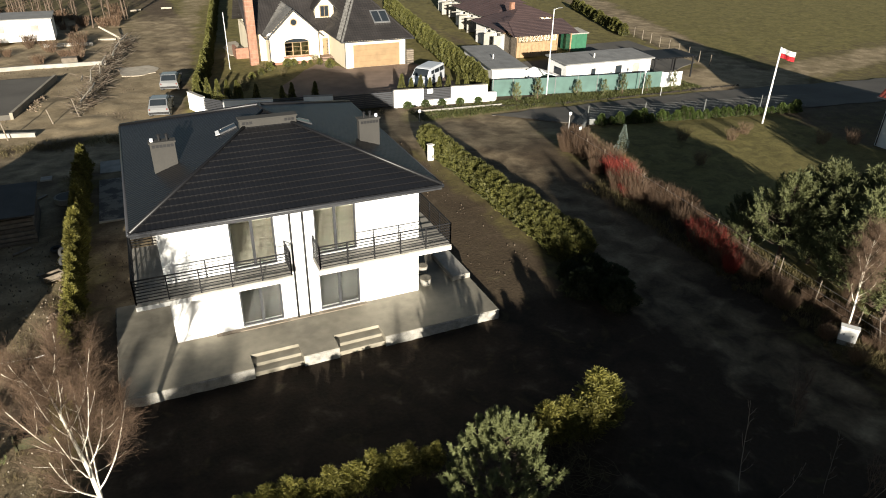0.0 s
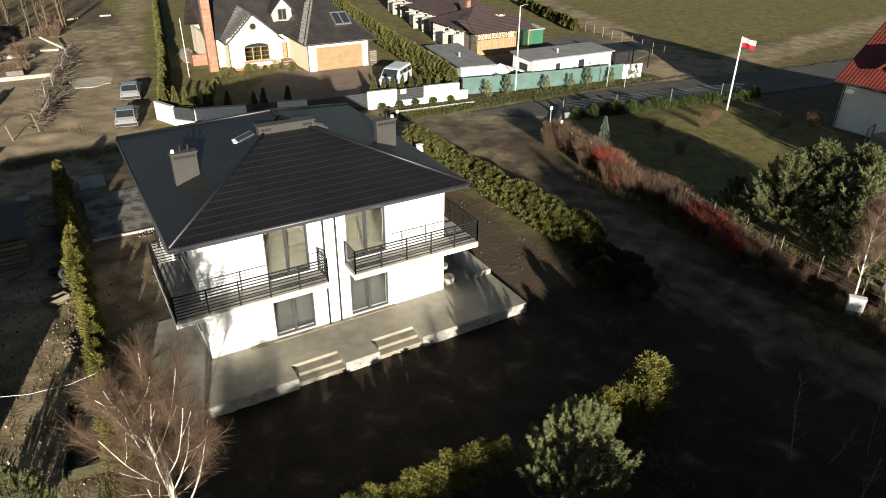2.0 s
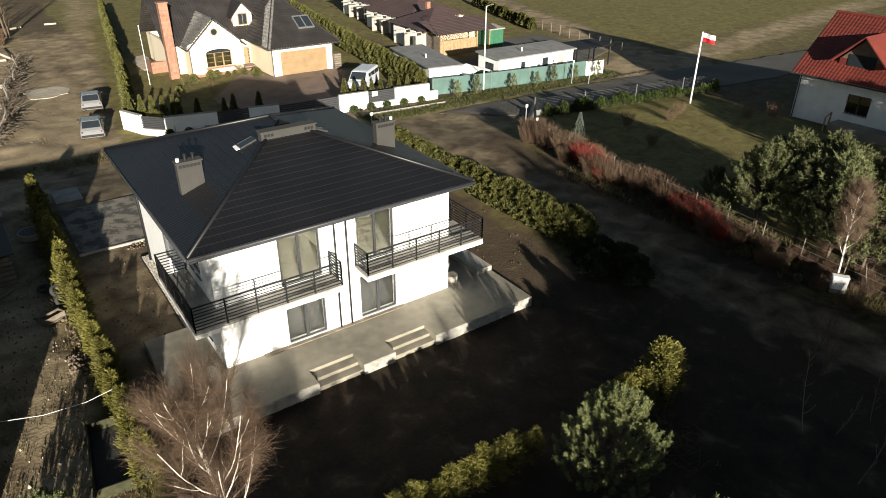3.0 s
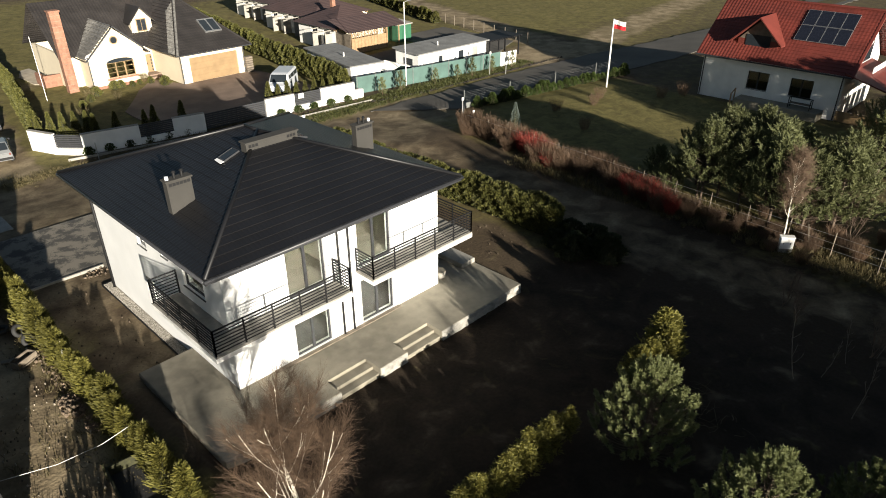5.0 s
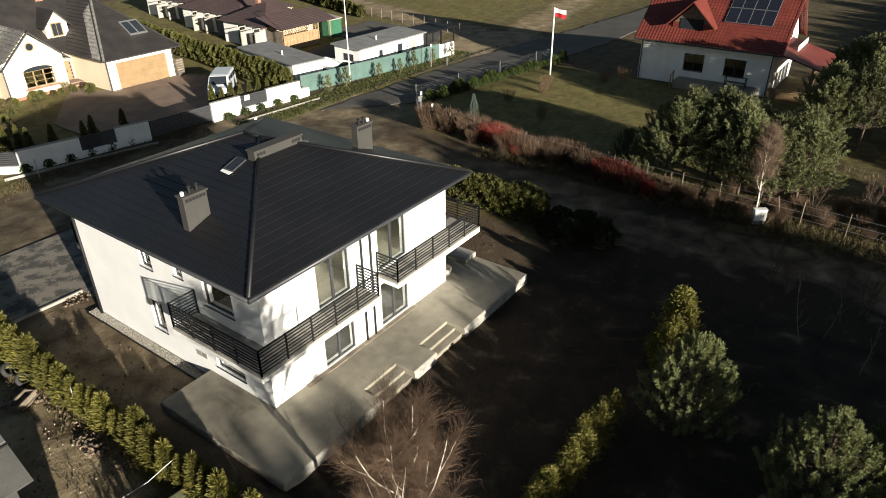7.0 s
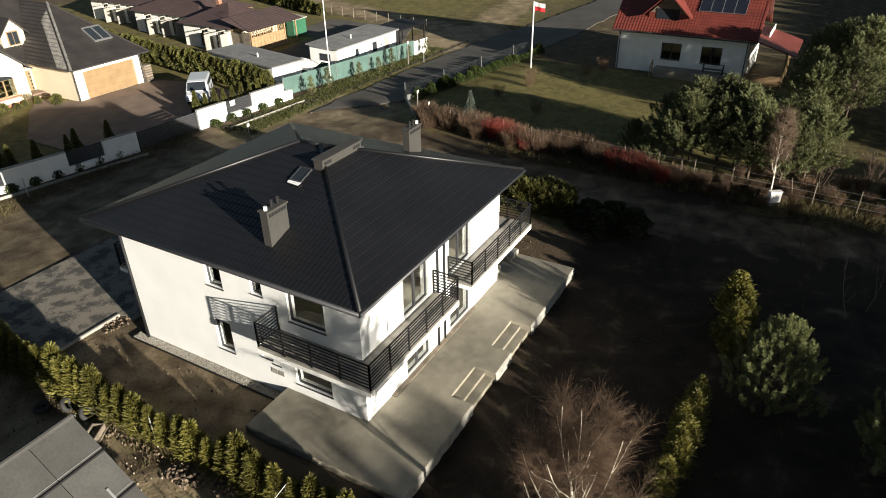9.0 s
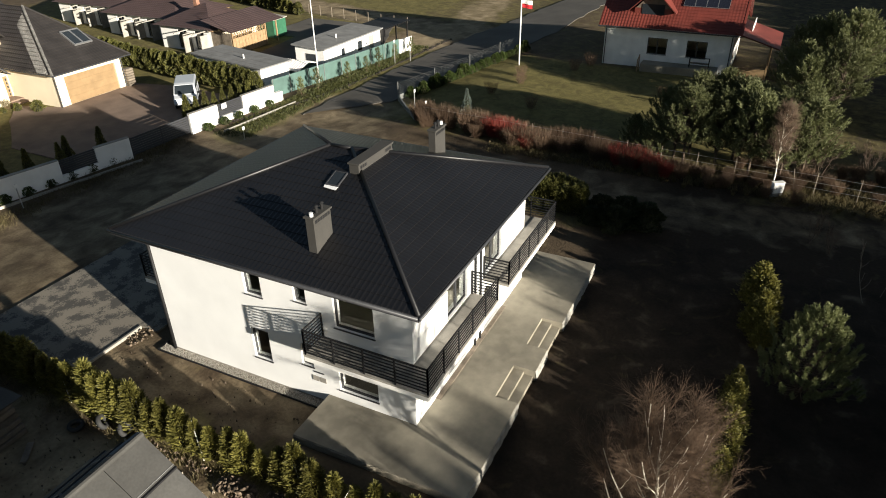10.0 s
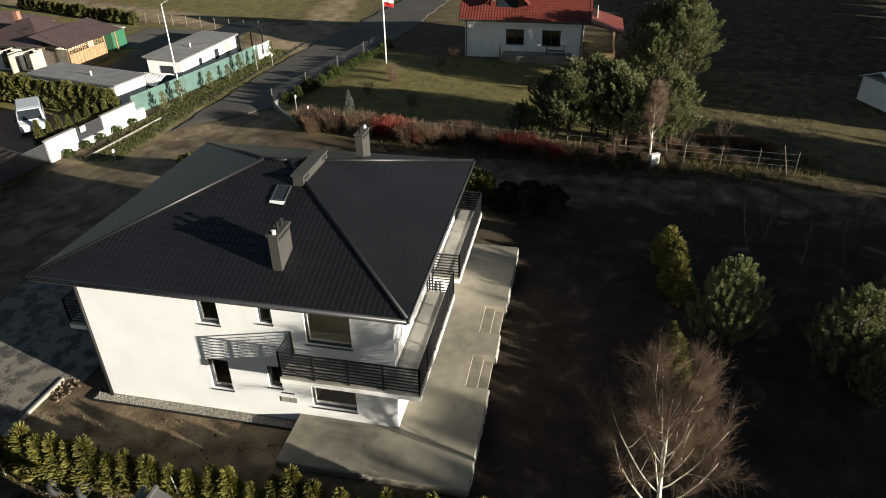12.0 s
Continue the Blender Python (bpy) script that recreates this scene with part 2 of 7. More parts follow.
def turned(x, y, z, rz):
    return pose(x, y, z, 0, 0, rz)

# ---- ground ----
def axis(lo, hi, step, far_lo, far_hi):
    a = list(np.arange(lo, hi + 1e-6, step))
    s, x = step, lo
    while x > far_lo:
        s *= 1.35
        x -= s
        a.insert(0, x)
    s, x = step, hi
    while x < far_hi:
        s *= 1.35
        x += s
        a.append(x)
    return np.array(a)


def value_noise(x, y, size, seed):
    """Smooth random values on a lattice of that size in metres."""
    rng = np.random.RandomState(seed)
    lat = rng.rand(64, 64)
    u, v = x / size, y / size
    i, j = np.floor(u).astype(int), np.floor(v).astype(int)
    fu, fv = u - i, v - j
    fu, fv = fu * fu * (3 - 2 * fu), fv * fv * (3 - 2 * fv)
    g = lambda a, b: lat[a % 64, b % 64]
    return (g(i, j) * (1 - fu) + g(i + 1, j) * fu) * (1 - fv) + (g(i, j + 1) * (1 - fu) + g(i + 1, j + 1) * fu) * fv


def soft_box(x, y, x0, x1, y0, y1, edge=1.0):
    n = (value_noise(x, y, 1.7, 3) - 0.5) * 1.6
    d = np.minimum(np.minimum(x - x0, x1 - x), np.minimum(y - y0, y1 - y)) + n
    return np.clip(d / edge + 0.5, 0, 1)


def along(x, y, pts, width, edge=0.8):
    """1 within width of a line of points, falling off at a ragged edge."""
    best = np.full(x.shape, 1e9)
    for (ax, ay), (bx, by) in zip(pts, pts[1:]):
        dx, dy = bx - ax, by - ay
        t = np.clip(((x - ax) * dx + (y - ay) * dy) / (dx * dx + dy * dy), 0, 1)
        best = np.minimum(best, np.hypot(x - ax - t * dx, y - ay - t * dy))
    n = (value_noise(x, y, 1.3, 5) - 0.5) * 1.2
    return np.clip((width - best + n) / edge + 0.5, 0, 1)


# the street and all that lies beyond it stand 0.75 m lower than the plot, and a little further off and larger
FALL_EYE, FALL = np.array((-6.0, 5.0, 18.0)), 0.75 / 18.0


def fall(x, y):
    """How far down the slope to the street a plan point lies, 0 to 1."""
    e = np.clip((x - 20.0) / 8.0, 0, 1)
    e = e * e * (3 - 2 * e)
    a = np.clip((y - (46.0 - 7.0 * e)) / (8.0 + 2.0 * e), 0, 1)
    return a * a * (3 - 2 * a)


def lowered(p):
    """Points of the level plan (n x 3) moved down the slope."""
    p = np.asarray(p, float)
    return FALL_EYE + (p - FALL_EYE) * (1 + FALL * fall(p[:, 0], p[:, 1]))[:, None]


gx, gy = axis(-22, 72, 0.55, -1600, 1600), axis(-2, 108, 0.55, -1600, 1600)
X, Y = np.meshgrid(gx, gy, indexing='ij')
LANE = [(24.6, 52), (24.6, 38), (24.0, 28), (23.0, 18), (24.0, 8), (23.0, -2), (18, -30)]
patchy = np.clip(value_noise(X, Y, 4.2, 31) * 0.9 + value_noise(X, Y, 1.7, 32) * 0.5 - 0.12, 0, 1)
light = np.maximum.reduce([soft_box(X, Y, -30, 3.0, 56, 84, 2) * (0.82 + 0.5 * patchy), soft_box(X, Y, -30, 10, 82, 112, 4) * (0.35 + 0.6 * patchy), soft_box(X, Y, -22, -2, 47.5, 54.5, 1.2) * 0.66, soft_box(X, Y, -4, 24, 45.5, 54.5, 1.2) * 0.36, soft_box(X, Y, 18, 34, 42, 51.5, 1.5) * 0.46,
                           along(X, Y, [(0.8, 58), (4.4, 80), (8.5, 105), (12, 130), (20, 200)], 2.2, 2.5) * 0.6, along(X, Y, LANE, 2.2, 1.8) * 0.3, along(X, Y, [(x - 0.9, y) for x, y in LANE], 0.35, 0.9) * 0.3, along(X, Y, [(x + 0.9, y) for x, y in LANE], 0.35, 0.9) * 0.3, soft_box(X, Y, -14, -4.9, 10, 46, 1.5) * 0.72,
                           along(X, Y, [(62, 48), (66, 66), (79, 110), (100, 180)], 3.2, 1.5) * 0.7, soft_box(X, Y, 52, 66, 49.5, 57, 2), along(X, Y, [(62, 50), (72, 53), (90, 56), (130, 62)], 2.5, 1.5) * 0.7])
grass = np.maximum.reduce([soft_box(X, Y, 7.6, 40, 57.5, 140, 1.5), soft_box(X, Y, 30, 54, 14, 44, 2), along(X, Y, [(22, 52.2), (36, 51.6), (52, 50.4)], 1.5, 0.6),
                           soft_box(X, Y, 66, 400, 60, 500, 4), soft_box(X, Y, 26.5, 54, -8, 14, 3) * 0.4, soft_box(X, Y, -400, 2, 92, 500, 4) * 0.45,
                           soft_box(X, Y, -4.5, 2, 54.5, 57, 1) * 0.7, soft_box(X, Y, 54, 400, -100, 40, 6) * 0.25, soft_box(X, Y, 40, 90, 58, 120, 3) * 0.8,
                           soft_box(X, Y, 67, 400, 40, 64, 4) * 0.55, soft_box(X, Y, -5.2, -3.4, 15, 47, 0.8) * 0.7, soft_box(X, Y, 18.6, 22, 22, 44, 0.6) * 0.5])
# dark soil, plus shade over front garden and far field deepened by colour
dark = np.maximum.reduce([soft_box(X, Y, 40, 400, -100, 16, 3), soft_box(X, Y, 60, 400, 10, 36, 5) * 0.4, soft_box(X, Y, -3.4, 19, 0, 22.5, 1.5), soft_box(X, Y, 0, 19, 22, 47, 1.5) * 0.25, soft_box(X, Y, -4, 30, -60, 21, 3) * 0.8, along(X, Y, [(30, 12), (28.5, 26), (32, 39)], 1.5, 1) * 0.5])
light *= 1 - soft_box(X, Y, -3.5, 19, 12, 46, 1)
TRACK_VERGE = [(4.0, 56), (5.0, 66), (7.0, 80), (9.0, 96), (12.5, 118)]
grass = np.maximum(grass, along(X, Y, TRACK_VERGE, 1.1, 1.0))
light *= 1 - 0.85 * along(X, Y, TRACK_VERGE, 1.1, 1.0)
light = np.maximum(light, soft_box(X, Y, -3.3, 0, 27, 39.5, 1.2) * 0.3)
grass *= 1 - np.clip(along(X, Y, [(62, 48), (66, 66), (79, 110), (100, 180)], 3.2, 1.5), 0, 1)
Z = (value_noise(X, Y, 2.3, 11) - 0.5) * 0.05 + (value_noise(X, Y, 0.9, 12) - 0.5) * 0.025 - 0.05
near = (np.abs(X - 25) < 60) & (np.abs(Y - 50) < 70)
Z = np.where(near, Z, -0.05 + (value_noise(X, Y, 60, 13) - 0.5) * 0.6 * np.clip((np.hypot(X - 20, Y - 50) - 80) / 200, 0, 1))
# spoil heaps and ruts of the building ground behind the road
Z += 0.25 * soft_box(X, Y, -9, -1, 57, 68, 3) * value_noise(X, Y, 1.6, 21)
Z -= 0.05 * along(X, Y, [(0.6, 58), (3.4, 76), (7.2, 103), (10.5, 126)], 0.35, 0.3) + 0.05 * along(X, Y, [(2.2, 58), (5.0, 76), (8.8, 103), (12.1, 126)], 0.35, 0.3)
Z -= 0.05 * (along(X, Y, [(x - 0.9, y) for x, y in LANE], 0.3, 0.3) + along(X, Y, [(x + 0.9, y) for x, y in LANE], 0.3, 0.3))
near_slab = np.clip(np.minimum(np.minimum(X + 3.9, -1.9 - X), np.minimum(Y - 20.2, 29.6 - Y)) / 0.8, 0, 1)
Z += 0.36 * near_slab * near_slab * (3 - 2 * near_slab)
nx, ny = len(gx), len(gy)
gverts = lowered(np.stack([X, Y, Z], -1).reshape(-1, 3))
idx = np.arange(nx * ny).reshape(nx, ny)
gfaces = np.stack([idx[:-1, :-1], idx[1:, :-1], idx[1:, 1:], idx[:-1, 1:]], -1).reshape(-1, 4)
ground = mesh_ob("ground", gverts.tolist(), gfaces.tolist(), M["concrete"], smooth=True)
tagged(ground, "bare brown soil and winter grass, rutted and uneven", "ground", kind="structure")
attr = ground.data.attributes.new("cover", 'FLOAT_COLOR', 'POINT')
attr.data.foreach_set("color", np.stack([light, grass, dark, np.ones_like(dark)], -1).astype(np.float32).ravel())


def ground_mat():
    m = bpy.data.materials.new("soil_and_grass")
    m.use_nodes = True
    n, l = m.node_tree.nodes, m.node_tree.links
    b = n["Principled BSDF"]
    tc, at, sep = n.new("ShaderNodeTexCoord"), n.new("ShaderNodeAttribute"), n.new("ShaderNodeSeparateColor")
    at.attribute_name = "cover"
    l.new(at.outputs["Color"], sep.inputs[0])

    def noise_tex(scale, detail=6, dist=0.0):
        t = n.new("ShaderNodeTexNoise")
        t.inputs["Scale"].default_value, t.inputs["Detail"].default_value, t.inputs["Distortion"].default_value = scale, detail, dist
        l.new(tc.outputs["Object"], t.inputs["Vector"])
        return t

    def ramp(fac, c1, c2, p=(0.28, 0.76)):
        r = n.new("ShaderNodeValToRGB")
        r.color_ramp.elements[0].position, r.color_ramp.elements[1].position = p
        r.color_ramp.elements[0].color, r.color_ramp.elements[1].color = (*c1, 1), (*c2, 1)
        l.new(fac, r.inputs[0])
        return r.outputs[0]
    c, d, e = noise_tex(0.7, 12, 0.4), noise_tex(7, 8), noise_tex(0.9, 10, 1.0)

    def mix(fac, x, y):
        q = n.new("ShaderNodeMix")
        q.data_type = 'RGBA'
        l.new(fac, q.inputs["Factor"])
        l.new(x, q.inputs["A"])
        l.new(y, q.inputs["B"])
        return q.outputs["Result"]

    def edge(w, tex):
        """Breaks a soft weight up with noise."""
        k = n.new("ShaderNodeMath")
        k.operation = 'ADD'
        l.new(w, k.inputs[0])
        l.new(tex, k.inputs[1])
        r = n.new("ShaderNodeMapRange")
        r.inputs[1].default_value, r.inputs[2].default_value = 0.6, 1.35
        l.new(k.outputs[0], r.inputs[0])
        return r.outputs[0]
    soil = ramp(c.outputs["Fac"], (0.062, 0.044, 0.027), (0.117, 0.086, 0.054))
    sand = ramp(c.outputs["Fac"], (0.172, 0.132, 0.080), (0.350, 0.278, 0.176))
    turf = ramp(e.outputs["Fac"], (0.084, 0.073, 0.025), (0.190, 0.162, 0.058))
    # near-black soil tone, lowered further to stand for the woods' shade
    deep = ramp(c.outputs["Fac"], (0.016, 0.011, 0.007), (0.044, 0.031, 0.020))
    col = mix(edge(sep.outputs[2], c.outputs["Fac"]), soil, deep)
    col = mix(edge(sep.outputs[1], e.outputs["Fac"]), col, turf)
    col = mix(edge(sep.outputs[0], c.outputs["Fac"]), col, sand)
    hs = n.new("ShaderNodeHueSaturation")
    mr = n.new("ShaderNodeMapRange")
    mr.inputs[3].default_value, mr.inputs[4].default_value = 0.6, 1.4
    l.new(d.outputs["Fac"], mr.inputs[0])
    l.new(mr.outputs[0], hs.inputs["Value"])
    l.new(col, hs.inputs["Color"])
    l.new(hs.outputs[0], b.inputs["Base Color"])
    b.inputs["Roughness"].default_value, b.inputs["Specular IOR Level"].default_value = 0.95, 0.2
    s = n.new("ShaderNodeMath")
    s.operation = 'MULTIPLY_ADD'
    s.inputs[1].default_value = 0.3
    l.new(c.outputs["Fac"], s.inputs[0])
    l.new(d.outputs["Fac"], s.inputs[2])
    bp = n.new("ShaderNodeBump")
    bp.inputs["Strength"].default_value, bp.inputs["Distance"].default_value = 0.5, 0.06
    l.new(s.outputs[0], bp.inputs["Height"])
    l.new(bp.outputs[0], b.inputs["Normal"])
    return m


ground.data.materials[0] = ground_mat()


def ragged(pts, step=1.0, amp=0.18, seed=0):
    """The outline of a plan polygon with an uneven edge."""
    rng = random.Random(seed)
    out = []
    for (ax, ay), (bx, by) in zip(pts, pts[1:] + pts[:1]):
        k = max(1, int(math.hypot(bx - ax, by - ay) / step))
        for i in range(k):
            t = i / k
            out.append((ax + (bx - ax) * t + rng.uniform(-amp, amp), ay + (by - ay) * t + rng.uniform(-amp, amp)))
    return out


def strip(left, right, z, seed, amp=0.2):
    """A paved strip between two edge lines with the same number of points, edges crumbled, sides going down into the soil."""
    rng = random.Random(seed)
    bm = bmesh.new()
    cols = []
    for (la, lb), (ra, rb) in zip(zip(left, left[1:]), zip(right, right[1:])):
        k = max(1, int(math.hypot(lb[0] - la[0], lb[1] - la[1]) / 1.2))
        for i_ in range(k):
            t = i_ / k
            cols.append(((la[0] + (lb[0] - la[0]) * t, la[1] + (lb[1] - la[1]) * t), (ra[0] + (rb[0] - ra[0]) * t, ra[1] + (rb[1] - ra[1]) * t)))
    cols.append((left[-1], right[-1]))
    rows = []
    for (lx, ly), (rx, ry) in cols:
        a, b = rng.uniform(-amp, amp), rng.uniform(-amp, amp)
        rows.append([bm.verts.new(c) for c in ((lx, ly + a, -0.2), (lx, ly + a, z), (rx, ry + b, z), (rx, ry + b, -0.2))])
    for p, q in zip(rows, rows[1:]):
        for k in range(3):
            bm.faces.new((p[k], p[k + 1], q[k + 1], q[k]))
    bmesh.ops.recalc_face_normals(bm, faces=list(bm.faces))
    return bm


road = link("road", strip([(28.6, 50.1), (34, 50.0), (46, 49.6), (60.5, 48.6), (68, 47.4), (90, 45), (140, 44)], [(31.8, 47.4), (34.5, 45.0), (46, 42.9), (57.5, 41.4), (66, 40.2), (90, 39), (140, 38)], 0.03, 4), M["asphalt"])
tagged(road, "dark grey asphalt street with crumbling dirt edges", "road", kind="structure")

# ---- the new house ----
HX0, HX1, HY0, HY1, TOP = 0.0, 11.2, 24.3, 36.6, 6.02
FLOOR = 0.45
house = thing("semi_detached_house", (0, 0, 0), "new white plastered semi-detached house with dark hipped tile roof", "house")
front_holes = [(2.80, 4.62, 0.50, 2.72), (6.35, 8.25, 0.50, 2.72), (2.75, 4.60, 3.42, 5.72), (6.30, 8.20, 3.42, 5.72)]
side_holes = [(30.85, 31.68, 4.32, 5.70), (28.75, 29.30, 4.65, 5.70), (25.85, 27.55, 3.97, 5.70),
              (30.90, 31.78, 1.15, 2.65), (28.80, 29.35, 1.62, 2.68), (25.90, 27.65, 0.92, 2.55)]
T = 0.38
part("wall", wall_bm(HX0, HX1, -0.25, TOP, front_holes, lambda u, v, d: (u, HY0 + T * d, v)), M["plaster"], house)
part("wall", wall_bm(HX0, HX1, -0.25, TOP, [(1.2, 2.2, 0.3, 2.4), (9.0, 10.0, 0.3, 2.4), (3.0, 4.6, 3.42, 5.7), (6.6, 8.2, 3.42, 5.7)], lambda u, v, d: (u, HY1 - T * d, v)), M["plaster"], house)
part("wall", wall_bm(HY0 + T, HY1 - T, -0.25, TOP, side_holes, lambda u, v, d: (HX0 + T * d, u, v)), M["plaster"], house)
part("wall", wall_bm(HY0 + T, HY1 - T, -0.25, TOP, side_holes, lambda u, v, d: (HX1 - T * d, u, v)), M["plaster"], house)
# ground floor coloured darker than upstairs, to stand for its weaker light
part("floor_slab", B((T, HX1 - T, HY0 + T, HY1 - T, 0.2, 0.44)), M["paving"], house)
part("floor_slab", B((T, HX1 - T, HY0 + T, HY1 - T, 3.12, 3.40)), M["screed"], house)
part("attic_slab", B((T, HX1 - T, HY0 + T, HY1 - T, 5.8, 6.0)), M["room"], house)
part("inner_wall", B((T, HX1 - T, 27.9, 28.05, 0.46, 3.10), (T, HX1 - T, 28.9, 29.05, 3.42, 5.78), (5.5, 5.7, HY0 + T, 27.88, 0.46, 3.10), (5.5, 5.7, HY0 + T, 28.88, 3.42, 5.78)), M["room"], house)
for a, b, c, d in front_holes:
    window(house, turned(a, HY0, c, 0), b - a, d - c, 2, name="glazed_door", sill=False)
for a, b, c, d in side_holes:
    window(house, turned(HX0, b, c, -90), b - a, d - c, 1)
    window(house, turned(HX1, a, c, 90), b - a, d - c, 1)
for a, c, w, h in ((3.0, 3.42, 1.6, 2.28), (6.6, 3.42, 1.6, 2.28)):
    window(house, turned(a + w, HY1, c, 180), w, h, 2, name="glazed_door", sill=False)
for a in (1.2, 9.0):
    part("front_door", B((a, a + 1.0, HY1 - 0.16, HY1 - 0.10, 0.3, 2.4), bevel=0.01), M["anthracite"], house)
# plinth under the plaster, meter cover
part("plinth", B((-0.015, -0.004, 28.4, HY1, -0.25, 0.06)), M["concrete_light"], house)
part("meter_cover", B((-0.03, -0.003, 28.28, 28.58, 0.98, 1.22), (-0.03, -0.003, 28.62, 28.92, 0.98, 1.22), bevel=0.008), M["concrete_light"], house, "pale grey meter cover")
part("wall_vent", B((-0.02, -0.003, 28.35, 28.85, 1.40, 1.46)), M["anthracite"], house)

# roof: stepped metal tile courses, clipped at the hips
EX0, EX1, EY0, EY1, EZ, RZ = -0.86, 12.02, 23.54, 37.45, 6.25, 8.50
HALF = (EX1 - EX0) / 2
CX, AY0, AY1 = (EX0 + EX1) / 2, EY0 + HALF, EY1 - HALF
SL = math.hypot(HALF, RZ - EZ)


def tile_slope(length, run, rise, course=0.40, pitch=0.20, seg=3, wave=0.012, step=0.036):
    """A stepped, waved tile slope in local x (along the eave) and y, z (up the slope)."""
    sl = math.hypot(run, rise)
    n_c, n_w = int(math.ceil(sl / course)), int(length / pitch * seg)
    ux, uz = run / sl, rise / sl
    us = np.linspace(0, length, n_w + 1)
    prof = wave * np.abs(np.sin(us * math.pi / pitch)) ** 1.5
    verts, faces = [], []
    for c in range(n_c):
        for s, lift in ((c * course, step), (min(sl, (c + 1) * course), 0.0)):
            for u, p in zip(us, prof):
                h = p + lift
                verts.append((u, s * ux - h * uz, s * uz + h * ux))
    row = n_w + 1
    for c in range(n_c):
        a, b = 2 * c * row, (2 * c + 1) * row
        for i in range(n_w):
            faces.append((a + i, a + i + 1, b + i + 1, b + i))
            if c:
                q = (2 * c - 1) * row
                faces.append((q + i, q + i + 1, a + i + 1, a + i))
    me = bpy.data.meshes.new("slope")
    me.from_pydata(verts, [], faces)
    bm = bmesh.new()
    bm.from_mesh(me)
    bpy.data.meshes.remove(me)
    return bm


def hip_clip(bm, length, left=1.0, right=1.0):
    """Cuts a slope along its two hips, which run at 45 degrees on plan."""
    for co, no in (((0, 0, 0), (-1, left, 0)), ((length, 0, 0), (1, right, 0))):
        bmesh.ops.bisect_plane(bm, geom=list(bm.verts) + list(bm.edges) + list(bm.faces), plane_co=co, plane_no=no, clear_outer=True)


for at, length in (((EX0, EY0, EZ, 0), EX1 - EX0), ((EX1, EY0, EZ, 90), EY1 - EY0), ((EX1, EY1, EZ, 180), EX1 - EX0), ((EX0, EY1, EZ, 270), EY1 - EY0)):
    bm = tile_slope(length, HALF, RZ - EZ, step=0.036 if at[3] == 0 else 0.016)
    hip_clip(bm, length)
    s = part("roof_slope", bm, M["roof"], house)
    s.matrix_basis = pose(at[0], at[1], at[2], 0, 0, at[3])
part("soffit", B((EX0 + 0.03, EX1 - 0.03, EY0 + 0.03, EY1 - 0.03, 6.03, 6.06)), M["anthracite"], house)
part("fascia", B((EX0, EX1, EY0, EY0 + 0.03, 6.02, EZ), (EX0, EX1, EY1 - 0.03, EY1, 6.02, EZ), (EX0, EX0 + 0.03, EY0 + 0.03, EY1 - 0.03, 6.02, EZ), (EX1 - 0.03, EX1, EY0 + 0.03, EY1 - 0.03, 6.02, EZ)), M["anthracite"], house)
for a, b in (((EX0 - 0.06, EY0 - 0.06), (EX1 + 0.06, EY0 - 0.06)), ((EX0 - 0.06, EY1 + 0.06), (EX1 + 0.06, EY1 + 0.06)), ((EX0 - 0.06, EY0), (EX0 - 0.06, EY1)), ((EX1 + 0.06, EY0), (EX1 + 0.06, EY1))):
    part("gutter", cyl(bmesh.new(), (*a, EZ - 0.06), (*b, EZ - 0.06), 0.065, n=10), M["anthracite"], house, smooth=True)
apex0, apex1 = (CX, AY0, RZ + 0.04), (CX, AY1, RZ + 0.04)
for a, b in (((EX0, EY0, EZ + 0.04), apex0), ((EX1, EY0, EZ + 0.04), apex0), ((EX0, EY1, EZ + 0.04), apex1), ((EX1, EY1, EZ + 0.04), apex1), (apex0, apex1)):
    part("ridge_cap", cyl(bmesh.new(), a, b, 0.075, n=10), M["roof"], house, smooth=True)


def roof_z(x, y):
    return EZ + (RZ - EZ) / HALF * min(x - EX0, EX1 - x, y - EY0, EY1 - y)


def chimney(x0, x1, y0, y1, top, slots):
    c = part("chimney", B((x0, x1, y0, y1, roof_z((x0 + x1) / 2, y0) - 0.6, top - 0.07), bevel=0.01), M["plaster_grey"], house)
    part("cap", B((x0 - 0.05, x1 + 0.05, y0 - 0.05, y1 + 0.05, top - 0.07, top), bevel=0.01), M["plaster_grey"], c)
    for a in slots:
        for yy in (y0 - 0.004, y1 - 0.012):
            part("vent_slot", B((a, a + 0.13, yy, yy + 0.016, top - 0.26, top - 0.13)), M["black"], c)
    return c


cl = chimney(0.42, 1.44, 28.26, 28.62, 8.12, [0.50 + 0.15 * i for i in range(6)])
cr = chimney(9.76, 10.78, 28.26, 28.62, 8.12, [9.84 + 0.15 * i for i in range(6)])
cc = chimney(4.30, 6.90, 28.85, 29.30, 8.52, [4.42, 4.58, 4.74, 6.34, 6.50, 6.66])
for c, xs in ((cl, (0.52, 0.83, 1.15)), (cr, (10.05, 10.35, 10.66))):
    for k, x in enumerate(xs):
        white = (c is cl and k == 0) or (c is cr and k == 2)
        bm = cyl(bmesh.new(), (x, 28.41, 8.12), (x, 28.41, 8.26 if white else 8.34), 0.055 if not white else 0.07, n=10)
        if not white:
            cyl(bm, (x, 28.41, 8.36), (x, 28.41, 8.42), 0.10, 0.04, n=10)
        part("flue_pipe", bm, M["foil"] if white else M["black"], c)
